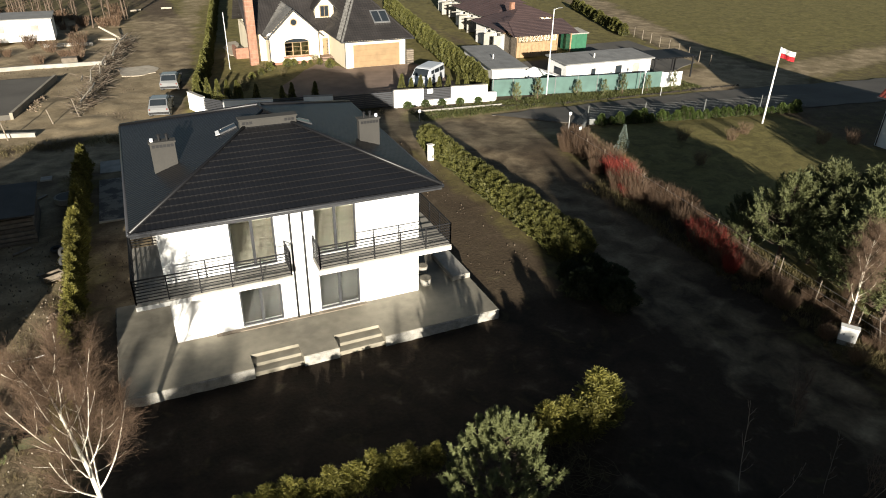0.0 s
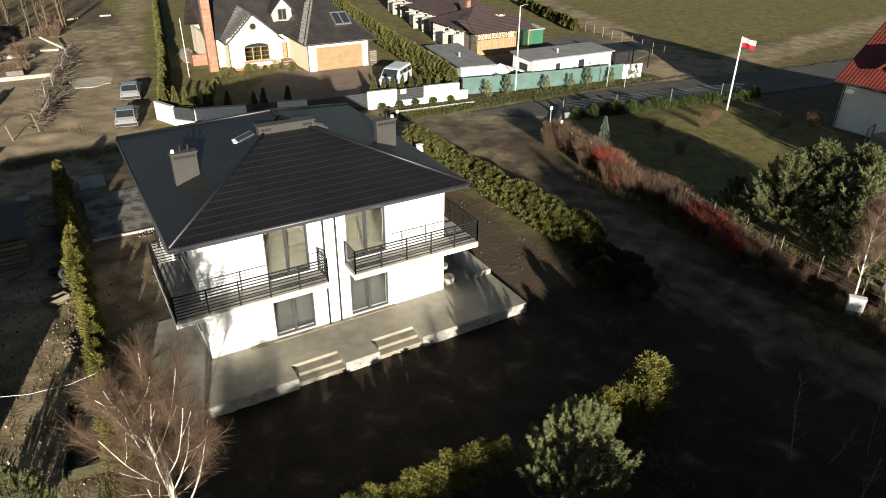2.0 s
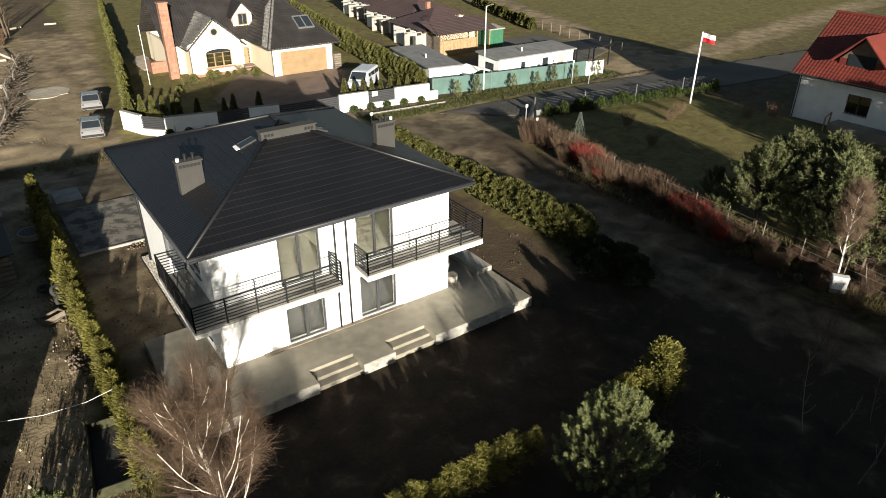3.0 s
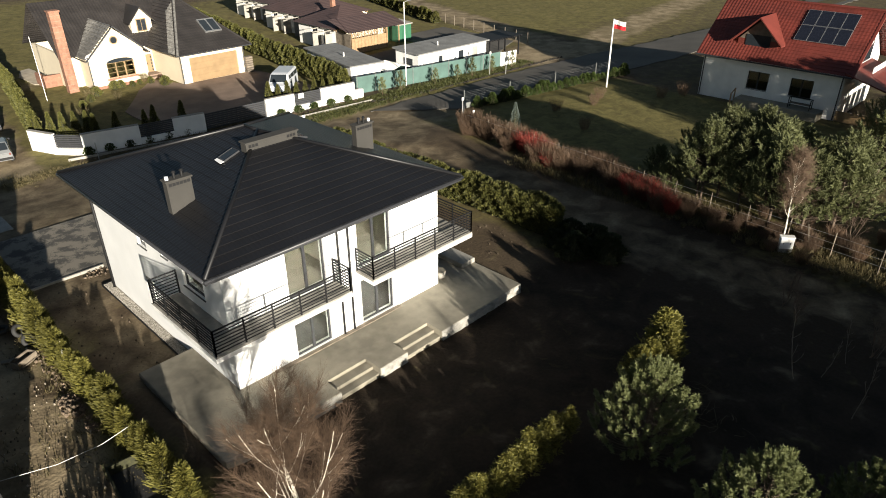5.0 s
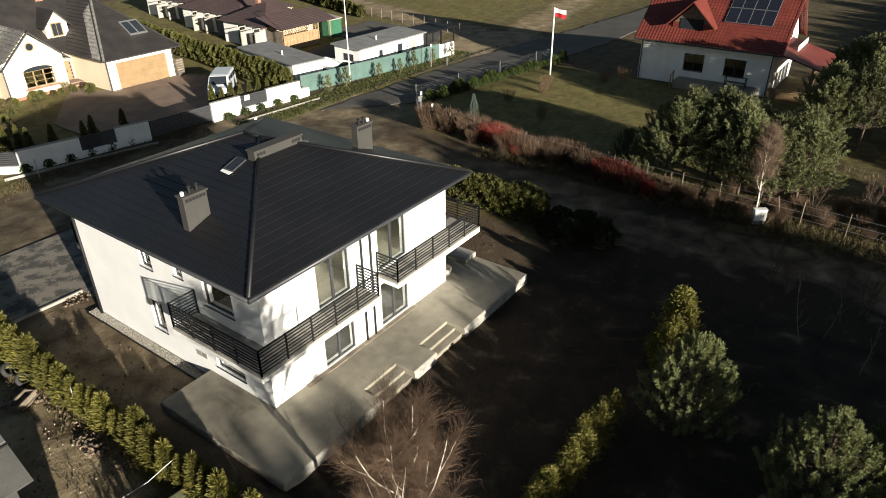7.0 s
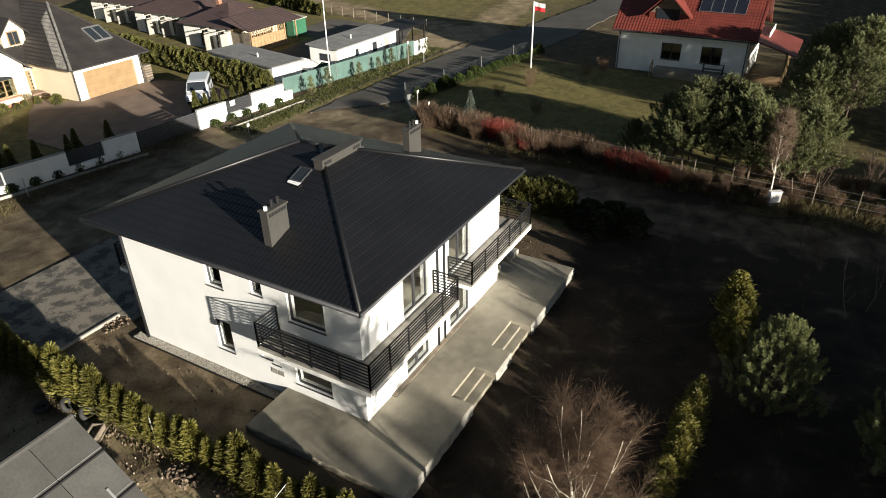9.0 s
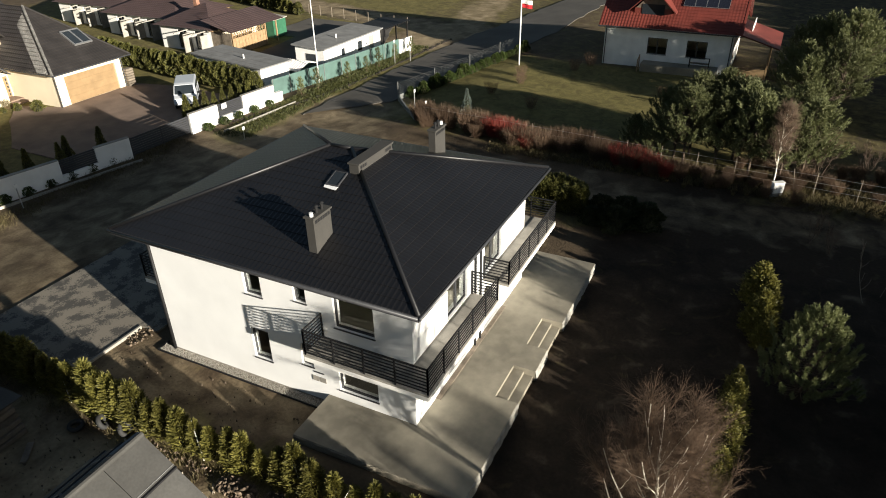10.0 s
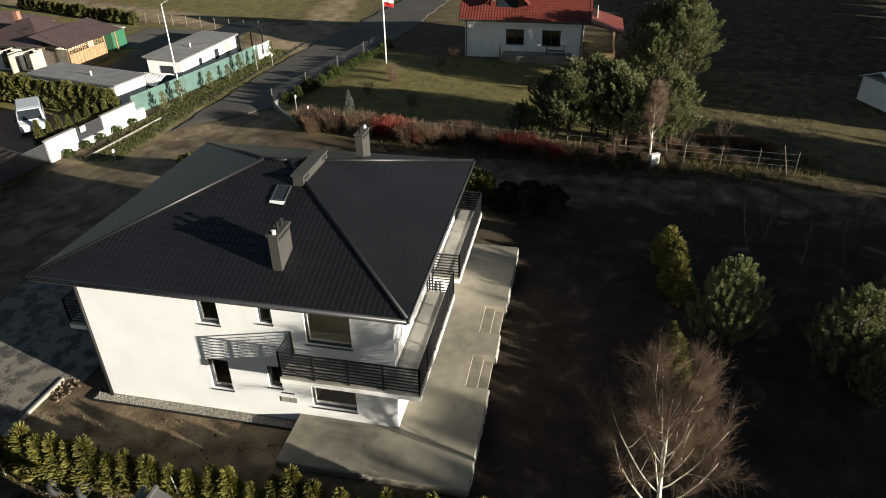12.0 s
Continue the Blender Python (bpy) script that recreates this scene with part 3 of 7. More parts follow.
# roof windows by the ridge, one with a flap of membrane
slope_deg = math.degrees(math.atan((RZ - EZ) / HALF))
for x, y, s in ((3.85, 29.62, 1), (7.35, 29.62, -1)):
    rw = new("roof_window")
    rw.parent = house
    rw.matrix_basis = pose(x, y, roof_z(x, y) + 0.03, 0, -slope_deg * s, 0)
    part("frame", B((-0.40, 0.40, -0.29, -0.25, -0.02, 0.06), (-0.40, 0.40, 0.25, 0.29, -0.02, 0.06), (-0.40, -0.36, -0.25, 0.25, -0.02, 0.06), (0.36, 0.40, -0.25, 0.25, -0.02, 0.06)), M["anthracite"], rw)
    part("pane", B((-0.36, 0.36, -0.25, 0.25, 0.02, 0.04)), M["car_glass"], rw)
    part("flashing", polybox([(-0.62, -0.30, 0.05), (-0.42, -0.32, 0.03), (-0.42, 0.30, 0.03), (-0.58, 0.26, 0.06)], 0.01), M["foil"], rw, "crumpled pale membrane flap")


# balconies with railings
def bar(bm, a, b, r=0.014):
    a, b = Vector(a), Vector(b)
    d = b - a
    m = Matrix.Translation((a + b) / 2) @ d.to_track_quat('Z', 'Y').to_matrix().to_4x4() @ Matrix.Diagonal((2 * r, 2 * r, d.length, 1))
    bmesh.ops.create_cube(bm, size=1, matrix=m)
    return bm


SZ0, SZ1, RAIL = 3.10, 3.38, 4.48


def balcony(slab, runs, name="balcony"):
    """slab: plan outline; runs: railing lines as plan points."""
    bal = part(name, prism(slab, SZ0, SZ1 - 0.09), M["white"], house, "white edged concrete balcony slab")
    part("screed", prism(slab, SZ1 - 0.088, SZ1), M["concrete_light"], bal, "bare grey screed")
    for pts in runs:
        for (ax, ay), (bx, by) in zip(pts, pts[1:]):
            ln = math.hypot(bx - ax, by - ay)
            for k in range(8):
                z = SZ1 + 0.10 + k * 0.1385
                part("rail_bar", bar(bmesh.new(), (ax, ay, z), (bx, by, z), 0.016 if k < 7 else 0.024), M["black"], bal)
            n = max(1, round(ln / 1.22))
            for i in range(n + 1):
                t = i / n
                x, y = ax + (bx - ax) * t, ay + (by - ay) * t
                part("rail_post", bar(bmesh.new(), (x, y, SZ1 - 0.12), (x, y, RAIL), 0.026), M["black"], bal)
    return bal


BY = 23.10
balcony([(-1.20, BY), (4.98, BY), (4.98, HY0), (0, HY0), (0, 28.15), (-1.20, 28.15)],
        [[(4.93, HY0 - 0.05), (4.93, BY + 0.04), (-1.16, BY + 0.04), (-1.16, 28.11), (-0.05, 28.11)]])
balcony([(6.12, BY), (12.36, BY), (12.36, 28.15), (11.2, 28.15), (11.2, HY0), (6.12, HY0)],
        [[(6.17, HY0 - 0.05), (6.17, BY + 0.04), (12.32, BY + 0.04), (12.32, 28.11), (11.25, 28.11)]])
balcony([(0.2, HY1), (4.9, HY1), (4.9, 37.6), (0.2, 37.6)], [[(0.24, HY1 + 0.05), (0.24, 37.56), (4.86, 37.56), (4.86, HY1 + 0.05)]])
balcony([(6.3, HY1), (11.0, HY1), (11.0, 37.6), (6.3, 37.6)], [[(6.34, HY1 + 0.05), (6.34, 37.56), (10.96, 37.56), (10.96, HY1 + 0.05)]])
# rain pipes between the two halves and at the rear corner
for x in (5.25, 5.80):
    bm = cyl(bmesh.new(), (x, HY0 - 0.07, FLOOR), (x, HY0 - 0.07, 5.75), 0.045)
    cyl(bm, (x, HY0 - 0.07, 5.74), (x, EY0 - 0.02, 6.13), 0.045)
    part("rain_pipe", bm, M["black"], house, smooth=True)
bm = cyl(bmesh.new(), (-0.08, HY1 - 0.12, -0.05), (-0.08, HY1 - 0.12, 5.75), 0.065)
cyl(bm, (-0.07, HY1 - 0.12, 5.74), (EX0 + 0.0, HY1 - 0.1, 6.13), 0.045)
part("rain_pipe", bm, M["black"], house, smooth=True)
part("wall_lamp", B((5.45, 5.53, HY0 - 0.1, HY0 - 0.003, 5.35, 5.55)), M["foil"], house)

# ---- terrace ----
terrace = prism([(-2.36, 21.30), (2.70, 21.30), (2.70, 22.25), (4.75, 22.25), (4.75, 21.30), (6.30, 21.30), (6.30, 22.25), (8.40, 22.25), (8.40, 21.30), (14.07, 21.30), (14.07, 27.6), (11.205, 27.6), (11.205, 24.295), (-0.005, 24.295), (-0.005, 28.23), (-2.36, 28.23)], -0.3, FLOOR)
terrace_ob = tagged(link("terrace", terrace, M["slab"]), "bare grey concrete terrace slab round the house", "terrace", kind="structure")
for x0, x1 in ((2.70, 4.75), (6.30, 8.40)):
    st = thing("terrace_steps", ((x0 + x1) / 2, 21.8, 0), "two rough concrete steps set into the terrace edge", "steps", "terrace steps")
    w = (x1 - x0) / 2 - 0.004
    part("step", B((-w, w, -0.02, 0.445, -0.3, 0.30), bevel=0.012), M["slab"], st)
    part("step", B((-w, w, -0.42, -0.022, -0.3, 0.15), bevel=0.012), M["slab"], st)
rim_rng = random.Random(88)


def rough_rim(a, b, out, material, label):
    """A rough cast slab edge from a to b, bulging unevenly outwards."""
    n_ = max(2, int(math.hypot(b[0] - a[0], b[1] - a[1]) / 0.22))
    bm = bmesh.new()
    cols = []
    for i_ in range(n_ + 1):
        t_ = i_ / n_
        x, y = a[0] + (b[0] - a[0]) * t_, a[1] + (b[1] - a[1]) * t_
        o = [0.0] + [rim_rng.uniform(0.012, 0.06) for _ in range(3)] + [rim_rng.uniform(0.03, 0.09)]
        z = [FLOOR - 0.006 - rim_rng.uniform(0, 0.02), FLOOR - 0.03 - rim_rng.uniform(0, 0.03), 0.24, 0.1, -0.25]
        cols.append([bm.verts.new((x + out[0] * q, y + out[1] * q, zz)) for q, zz in zip(o, z)])
    for p, q in zip(cols, cols[1:]):
        for k_ in range(4):
            bm.faces.new((p[k_], p[k_ + 1], q[k_ + 1], q[k_]))
    bmesh.ops.recalc_face_normals(bm, faces=list(bm.faces))
    return part("cast_edge", bm, material, terrace_ob, label)


for a, b in (((-2.36, 21.298), (2.695, 21.298)), ((4.755, 21.298), (6.295, 21.298)), ((8.405, 21.298), (14.07, 21.298))):
    rough_rim(a, b, (0, -1), M["slab_edge"], "rough pale grey slab edge")
rough_rim((14.072, 21.3), (14.072, 27.6), (1, 0), M["concrete_light"], "rough cast slab edge")
rough_rim((-2.362, 21.3), (-2.362, 28.23), (-1, 0), M["concrete"], "rough cast slab edge")
part("threshold", B((1.6, 8.5, HY0 - 0.22, HY0 - 0.003, FLOOR, FLOOR + 0.035)), M["wood_grey"], terrace_ob, "raw timber threshold strip")
low = thing("concrete_upstand", (13.6, 26.0, FLOOR), "pale concrete upstand slab lying along the terrace", "concrete slab")
part("body", B((-0.5, 0.5, -1.6, 1.4, 0, 0.28), bevel=0.03), M["concrete_light"], low)
for x, y, r, h in ((11.75, 24.7, 0.30, 0.35), (12.05, 25.8, 0.26, 0.40), (11.7, 26.4, 0.22, 0.3)):
    bk = thing("bucket", (x, y, FLOOR), "dusty pale builder's bucket beside the wall", "bucket", "buckets")
    part("body", cyl(bmesh.new(), (0, 0, 0), (0, 0, h), r * 0.85, r, 14), M["concrete_light"], bk, smooth=True)
    part("lid", cyl(bmesh.new(), (0, 0, h), (0, 0, h + 0.03), r * 1.03, r, 14), M["concrete"], bk)

# ---- plants: shared shapes ----
def blades(centres, dirs, length, width, rng, droop=0.0):
    """Many thin leaf quads as arrays: base centres, directions, sizes."""
    n = len(centres)
    d = dirs / np.linalg.norm(dirs, axis=1, keepdims=True)
    r = rng.normal(size=(n, 3))
    s = np.cross(d, r)
    s /= np.linalg.norm(s, axis=1, keepdims=True) + 1e-9
    L = (length * rng.uniform(0.7, 1.3, n))[:, None]
    Wd = (width * rng.uniform(0.7, 1.3, n))[:, None]
    tip = centres + d * L
    tip[:, 2] -= droop * L[:, 0]
    v = np.stack([centres - s * Wd * 0.5, centres + s * Wd * 0.5, tip + s * Wd * 0.28, tip - s * Wd * 0.28], 1).reshape(-1, 3)
    f = np.arange(4 * n).reshape(-1, 4)
    return v, f


def merge(*parts):
    vs, fs, k = [], [], 0
    for v, f in parts:
        vs.append(v)
        fs.append(f + k)
        k += len(v)
    return np.concatenate(vs).tolist(), np.concatenate(fs).tolist()


def cone_plant(height, radius, n, rng, leaf=0.13, width=0.05, power=0.8, base=0.05, lumps=9):
    """A conical or columnar conifer: sprays over an uneven cone."""
    t = rng.uniform(0, 1, n) ** 0.85
    ang = rng.uniform(0, 2 * math.pi, n)
    prof = np.clip((1 - t) ** power, 0.03, 1) * np.clip(0.55 + t * 4, 0, 1)
    lump = 1 + 0.22 * np.sin(ang * 3 + t * lumps) + 0.13 * np.sin(ang * 7 - t * 17)
    r = radius * prof * lump * rng.uniform(0.55, 1.0, n) ** 0.5
    c = np.stack([r * np.cos(ang), r * np.sin(ang), base + t * (height - base)], 1)
    d = np.stack([np.cos(ang), np.sin(ang), rng.uniform(0.5, 1.6, n)], 1) + rng.normal(size=(n, 3)) * 0.35
    return blades(c, d, leaf, width, rng)


def thuja(name, height, radius, n, seed, material, label, leaf=0.13, width=0.05, power=0.8, category="shrub", group="", core=None, inside=0.62):
    rng = np.random.RandomState(seed)
    root = thing(name, (0, 0, 0), label, category, group)
    # solid core, its darker colour standing for shade inside the crown
    bm = bmesh.new()
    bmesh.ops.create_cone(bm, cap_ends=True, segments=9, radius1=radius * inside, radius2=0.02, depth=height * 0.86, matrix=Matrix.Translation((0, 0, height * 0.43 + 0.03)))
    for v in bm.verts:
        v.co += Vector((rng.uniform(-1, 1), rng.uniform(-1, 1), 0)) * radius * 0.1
    part("trunk", cyl(bmesh.new(), (0, 0, -0.08), (0, 0, height * 0.3), 0.03, n=6), M["bark"], root)
    v, f = merge(cone_plant(height, radius, n, rng, leaf, width, power))
    c = mesh_ob("crown", v, f, material, root)
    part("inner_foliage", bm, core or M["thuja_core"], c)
    return root


def feathery(name, height, radius, seed, label, group, branches=150, per=26):
    """A loose golden conifer: upswept branches of small sprays with gaps between them."""
    rng = np.random.RandomState(seed)
    root = thing(name, (0, 0, 0), label, "shrub", group)
    part("trunk", cyl(bmesh.new(), (0, 0, -0.08), (0, 0, height * 0.8), 0.035, 0.01, 6), M["bark"], root)
    t, a = rng.uniform(0.02, 0.97, branches), rng.uniform(0, 2 * math.pi, branches)
    reach = radius * (1 - t) ** 0.75 * rng.uniform(0.55, 1.4, branches)
    u = rng.uniform(0.15, 1.0, (branches, per)) ** 0.7
    out = (reach[:, None] * u)
    z = 0.05 + (t * height * 0.92)[:, None] + out * rng.uniform(0.3, 0.9, branches)[:, None]
    c = np.stack([out * np.cos(a)[:, None], out * np.sin(a)[:, None], z], -1).reshape(-1, 3) + rng.normal(size=(branches * per, 3)) * 0.05
    d = np.stack([np.repeat(np.cos(a), per), np.repeat(np.sin(a), per), np.full(branches * per, 0.6)], 1) + rng.normal(size=(branches * per, 3)) * 0.6
    v, f = merge(blades(c, d, 0.13, 0.045, rng))
    mesh_ob("crown", v, f, M["thuja"], root)
    return root


def row_of(proto, spots, seed=1, smin=0.85, smax=1.15):
    """Copies of a plant along spots (x, y[, scale]); the first spot takes the original."""
    rng = random.Random(seed)
    made = []
    for i, p in enumerate(spots):
        s = (p[2] if len(p) > 2 else 1) * rng.uniform(smin, smax)
        m = pose(p[0], p[1], -0.02, 0, 0, rng.uniform(0, 360)) @ Matrix.Diagonal((s * rng.uniform(0.92, 1.08), s * rng.uniform(0.92, 1.08), s, 1))
        if i == 0:
            proto.matrix_basis = m
        else:
            made.append(copy_free(proto, m))
    return made


def copy_free(ob, m):
    """copy_thing for a thing whose own scale is not to be kept."""
    keep = ob.matrix_basis.copy()
    ob.matrix_basis = Matrix.Identity(4)
    c = copy_thing(ob, m)
    ob.matrix_basis = keep
    return c


def line(a, b, step, jit=0.1, seed=0):
    rng = random.Random(seed)
    n = max(1, round(math.hypot(b[0] - a[0], b[1] - a[1]) / step))
    return [(a[0] + (b[0] - a[0]) * i / n + rng.uniform(-jit, jit), a[1] + (b[1] - a[1]) * i / n + rng.uniform(-jit, jit)) for i in range(n + 1)]


def tube(path, radii, n=5):
    """A bent tapered limb as vertex and face arrays."""
    verts, faces = [], []
    for k, p in enumerate(path):
        d = (path[min(k + 1, len(path) - 1)] - path[max(k - 1, 0)])
        d = d / (np.linalg.norm(d) + 1e-9)
        a = np.cross(d, (0.3, 0.9, 0.2))
        a /= np.linalg.norm(a) + 1e-9
        b = np.cross(d, a)
        for i in range(n):
            w = 2 * math.pi * i / n
            verts.append(p + radii[k] * (math.cos(w) * a + math.sin(w) * b))
    for k in range(len(path) - 1):
        for i in range(n):
            faces.append((k * n + i, k * n + (i + 1) % n, (k + 1) * n + (i + 1) % n, (k + 1) * n + i))
    return np.array(verts), np.array(faces)


def limb(start, direc, length, r, rng, seg=5, up=0.15, wob=0.12):
    p, d = np.array(start, float), np.array(direc, float)
    d /= np.linalg.norm(d)
    pts = [p.copy()]
    for _ in range(seg):
        d = d + rng.normal(size=3) * wob + np.array((0, 0, up))
        d /= np.linalg.norm(d)
        p = p + d * length / seg
        pts.append(p.copy())
    return np.array(pts), np.linspace(r, r * 0.35, seg + 1)


def pine(name, height, radius, seed, tufts, label, material="pine", clear=0.1, tuft_len=0.26, per=16, width=0.022, group="", trunk_r=0.07, power=0.75, needle=0.12, inner=0.35, bunch=7, whorl=0):
    """A pine: trunk, whorled limbs, and upright shoots set with needles along the outer part of the limbs."""
    rng = np.random.RandomState(seed)
    root = thing(name, (0, 0, 0), label, "tree", group)
    tp, tr = limb((0, 0, -0.15), (0, 0, 1), height * 0.97, trunk_r, rng, 7, 0.3, 0.02)
    v, f = tube(tp, tr, 7)
    limbs, cs, ds = [(v, f)], [], []
    n_l = max(22, tufts // bunch)
    for i in range(n_l):
        t = clear + (1 - clear) * (i + rng.uniform(0, 1)) / n_l
        if whorl:
            t = clear + (1 - clear) * (i // whorl + rng.uniform(0.0, 0.3)) / (n_l / whorl)
        k = min(int(t * 7), 6)
        base = tp[k] + (tp[k + 1] - tp[k]) * (t * 7 - k)
        a = i * (6.283 / whorl + 0.11 if whorl else 2.4) + rng.uniform(-0.4, 0.4)
        ln = radius * max(0.12, (1 - (t - clear) / (1 - clear)) ** power) * rng.uniform(0.6, 1.2) * min(1, 0.6 + (t - clear) * 3)
        lp, lr = limb(base, (math.cos(a), math.sin(a), 0.25 + 0.6 * t), ln, max(0.008, trunk_r * 0.3 * (1 - t)), rng, 4, 0.16, 0.1)
        limbs.append(tube(lp, lr, 4))
        m = max(3, int(bunch * (0.4 + ln / radius)))
        for j in range(m):
            q = (inner + (1 - inner) * (j + rng.uniform(0, 1)) / m) * 4
            kk = min(int(q), 3)
            side = rng.normal(size=3) * np.array((1, 1, 0.15 if whorl else 0.3)) * 0.09 * radius
            cs.append(lp[kk] + (lp[kk + 1] - lp[kk]) * (q - kk) + side)
            dd = (lp[-1] - lp[0]) / (ln + 1e-6) * 0.4 + np.array((0, 0, 1.0)) + rng.normal(size=3) * 0.16
            ds.append(dd / np.linalg.norm(dd))
    cs, ds = np.array(cs), np.array(ds)
    size = rng.uniform(0.7, 1.15, (len(cs), 1, 1))
    along_t = rng.uniform(0, 1, (len(cs), per))
    c = (cs[:, None, :] + ds[:, None, :] * along_t[..., None] * tuft_len * size).reshape(-1, 3)
    d = (ds[:, None, :] + rng.normal(size=(len(cs), per, 3)) * 0.45).reshape(-1, 3)
    v, f = merge(*limbs)
    mesh_ob("trunk", v, f, M["pine_bark"], root, smooth=True)
    v, f = merge(blades(c, d, needle, width, rng))
    mesh_ob("crown", v, f, M[material], root)
    return root


def crown_pine(name, height, radius, seed, shoots, label, material="pine", base=0.1, shoot=0.5, needle=0.12, per=150, width=0.020, upright=1.15, bulge=1.7, group="", trunk_r=0.08, lobes=0.18, inner=0.25):
    """A pine whose thin limbs each end in a brush of needles; together the brushes form a dense uneven dome."""
    rng = np.random.RandomState(seed)
    root = thing(name, (0, 0, 0), label, "tree", group)
    tp, tr = limb((0, 0, -0.15), (0, 0, 1), height * 0.93, trunk_r, rng, 8, 0.3, 0.02)
    limbs = [tube(tp, tr, 7)]
    z0 = base * height
    t = np.sort(rng.uniform(0, 1, shoots) ** 1.15)
    a = np.arange(shoots) * 2.39996 + rng.uniform(-0.4, 0.4, shoots)
    prof = np.clip(1 - t ** bulge, 0, 1) ** 0.6 * np.clip(0.72 + t * 1.6, 0, 1)
    lump = 1 + lobes * np.sin(a * 3 + t * 11 + seed) + 0.7 * lobes * np.sin(a * 5 - t * 17)
    depth = np.where(rng.uniform(0, 1, shoots) < inner, rng.uniform(0.35, 0.75, shoots), rng.uniform(0.82, 1.05, shoots))
    r = radius * prof * lump * depth
    z = z0 + (height - shoot * 0.8 - z0) * t
    cs = np.stack([r * np.cos(a), r * np.sin(a), z], 1)
    ds = np.stack([np.cos(a) * (1 - t * 0.6) * 0.55, np.sin(a) * (1 - t * 0.6) * 0.55, np.full(shoots, upright)], 1) + rng.normal(size=(shoots, 3)) * 0.13
    ds /= np.linalg.norm(ds, axis=1, keepdims=True)
    for c, rr_ in zip(cs, r):
        k = max(0.0, min(0.999, (c[2] - 0.35 * rr_) / (height * 0.93))) * 8
        b = tp[int(k)] + (tp[int(k) + 1] - tp[int(k)]) * (k - int(k))
        mid = (b + c) / 2 + np.array((0, 0, -0.08 * rr_))
        limbs.append(tube(np.array([b, mid, c]), [0.016, 0.010, 0.006], 3))
    size = rng.uniform(0.75, 1.2, (shoots, 1, 1))
    along_t = rng.uniform(0, 1, (shoots, per))
    c = (cs[:, None, :] + ds[:, None, :] * along_t[..., None] * shoot * size).reshape(-1, 3)
    d = (ds[:, None, :] * 0.8 + rng.normal(size=(shoots, per, 3)) * 0.5).reshape(-1, 3)
    v, f = merge(*limbs)
    mesh_ob("trunk", v, f, M["bark"], root, smooth=True)
    v, f = merge(blades(c, d, needle, width, rng))
    mesh_ob("crown", v, f, M[material], root)
    return root


def bare_tree(name, height, spread, seed, label, stem="birch", twig="twig", stems=1, branches=22, twigs=16, r=0.09, group="", twig_r=0.006, lean=0.12):
    """A leafless tree: trunk or several stems, rising limbs, many fine twigs."""
    rng = np.random.RandomState(seed)
    root = thing(name, (0, 0, 0), label, "tree", group)
    main, fine = [], []
    for s in range(stems):
        a0 = rng.uniform(0, 6.28)
        tilt = lean * (1 + 1.5 * (stems > 1))
        tp, tr = limb((0.06 * s, 0.05 * s, -0.2), (tilt * math.cos(a0), tilt * math.sin(a0), 1), height * rng.uniform(0.85, 1.0), r * rng.uniform(0.7, 1), rng, 9, 0.08, 0.05)
        main.append(tube(tp, tr, 7))
        for i in range(branches):
            t = 0.22 + 0.75 * (i + rng.uniform(0, 1)) / branches
            k = min(int(t * 9), 8)
            base = tp[k] + (tp[k + 1] - tp[k]) * (t * 9 - k)
            a = i * 2.4 + rng.uniform(-0.5, 0.5)
            ln = spread * (1.15 - 0.75 * t) * rng.uniform(0.7, 1.2)
            lp, lr = limb(base, (math.cos(a), math.sin(a), 1.25 + 0.5 * t), ln, r * 0.36 * (1.1 - t), rng, 6, 0.12, 0.13)
            main.append(tube(lp, np.maximum(lr, 0.008), 5))
            for j in range(twigs):
                q = (0.25 + 0.75 * rng.uniform(0, 1)) * 6
                kk = min(int(q), 5)
                b = lp[kk] + (lp[kk + 1] - lp[kk]) * (q - kk)
                dd = (lp[-1] - lp[0]) / ln + rng.normal(size=3) * 0.5 + np.array((0, 0, 0.25))
                wp, wr = limb(b, dd, rng.uniform(0.3, 0.8) * spread * 0.35, twig_r, rng, 3, 0.03, 0.25)
                fine.append(tube(wp, wr, 3))
                for _ in range(3):
                    w2, r2 = limb(wp[rng.randint(1, 4)], dd + rng.normal(size=3) * 0.8, rng.uniform(0.15, 0.4) * spread * 0.3, twig_r * 0.7, rng, 2, 0.0, 0.3)
                    fine.append(tube(w2, r2, 3))
    v, f = merge(*main)
    mesh_ob("trunk", v, f, M[stem], root, smooth=True)
    v, f = merge(*fine)
    mesh_ob("twig_crown", v, f, M[twig], root)
    return root


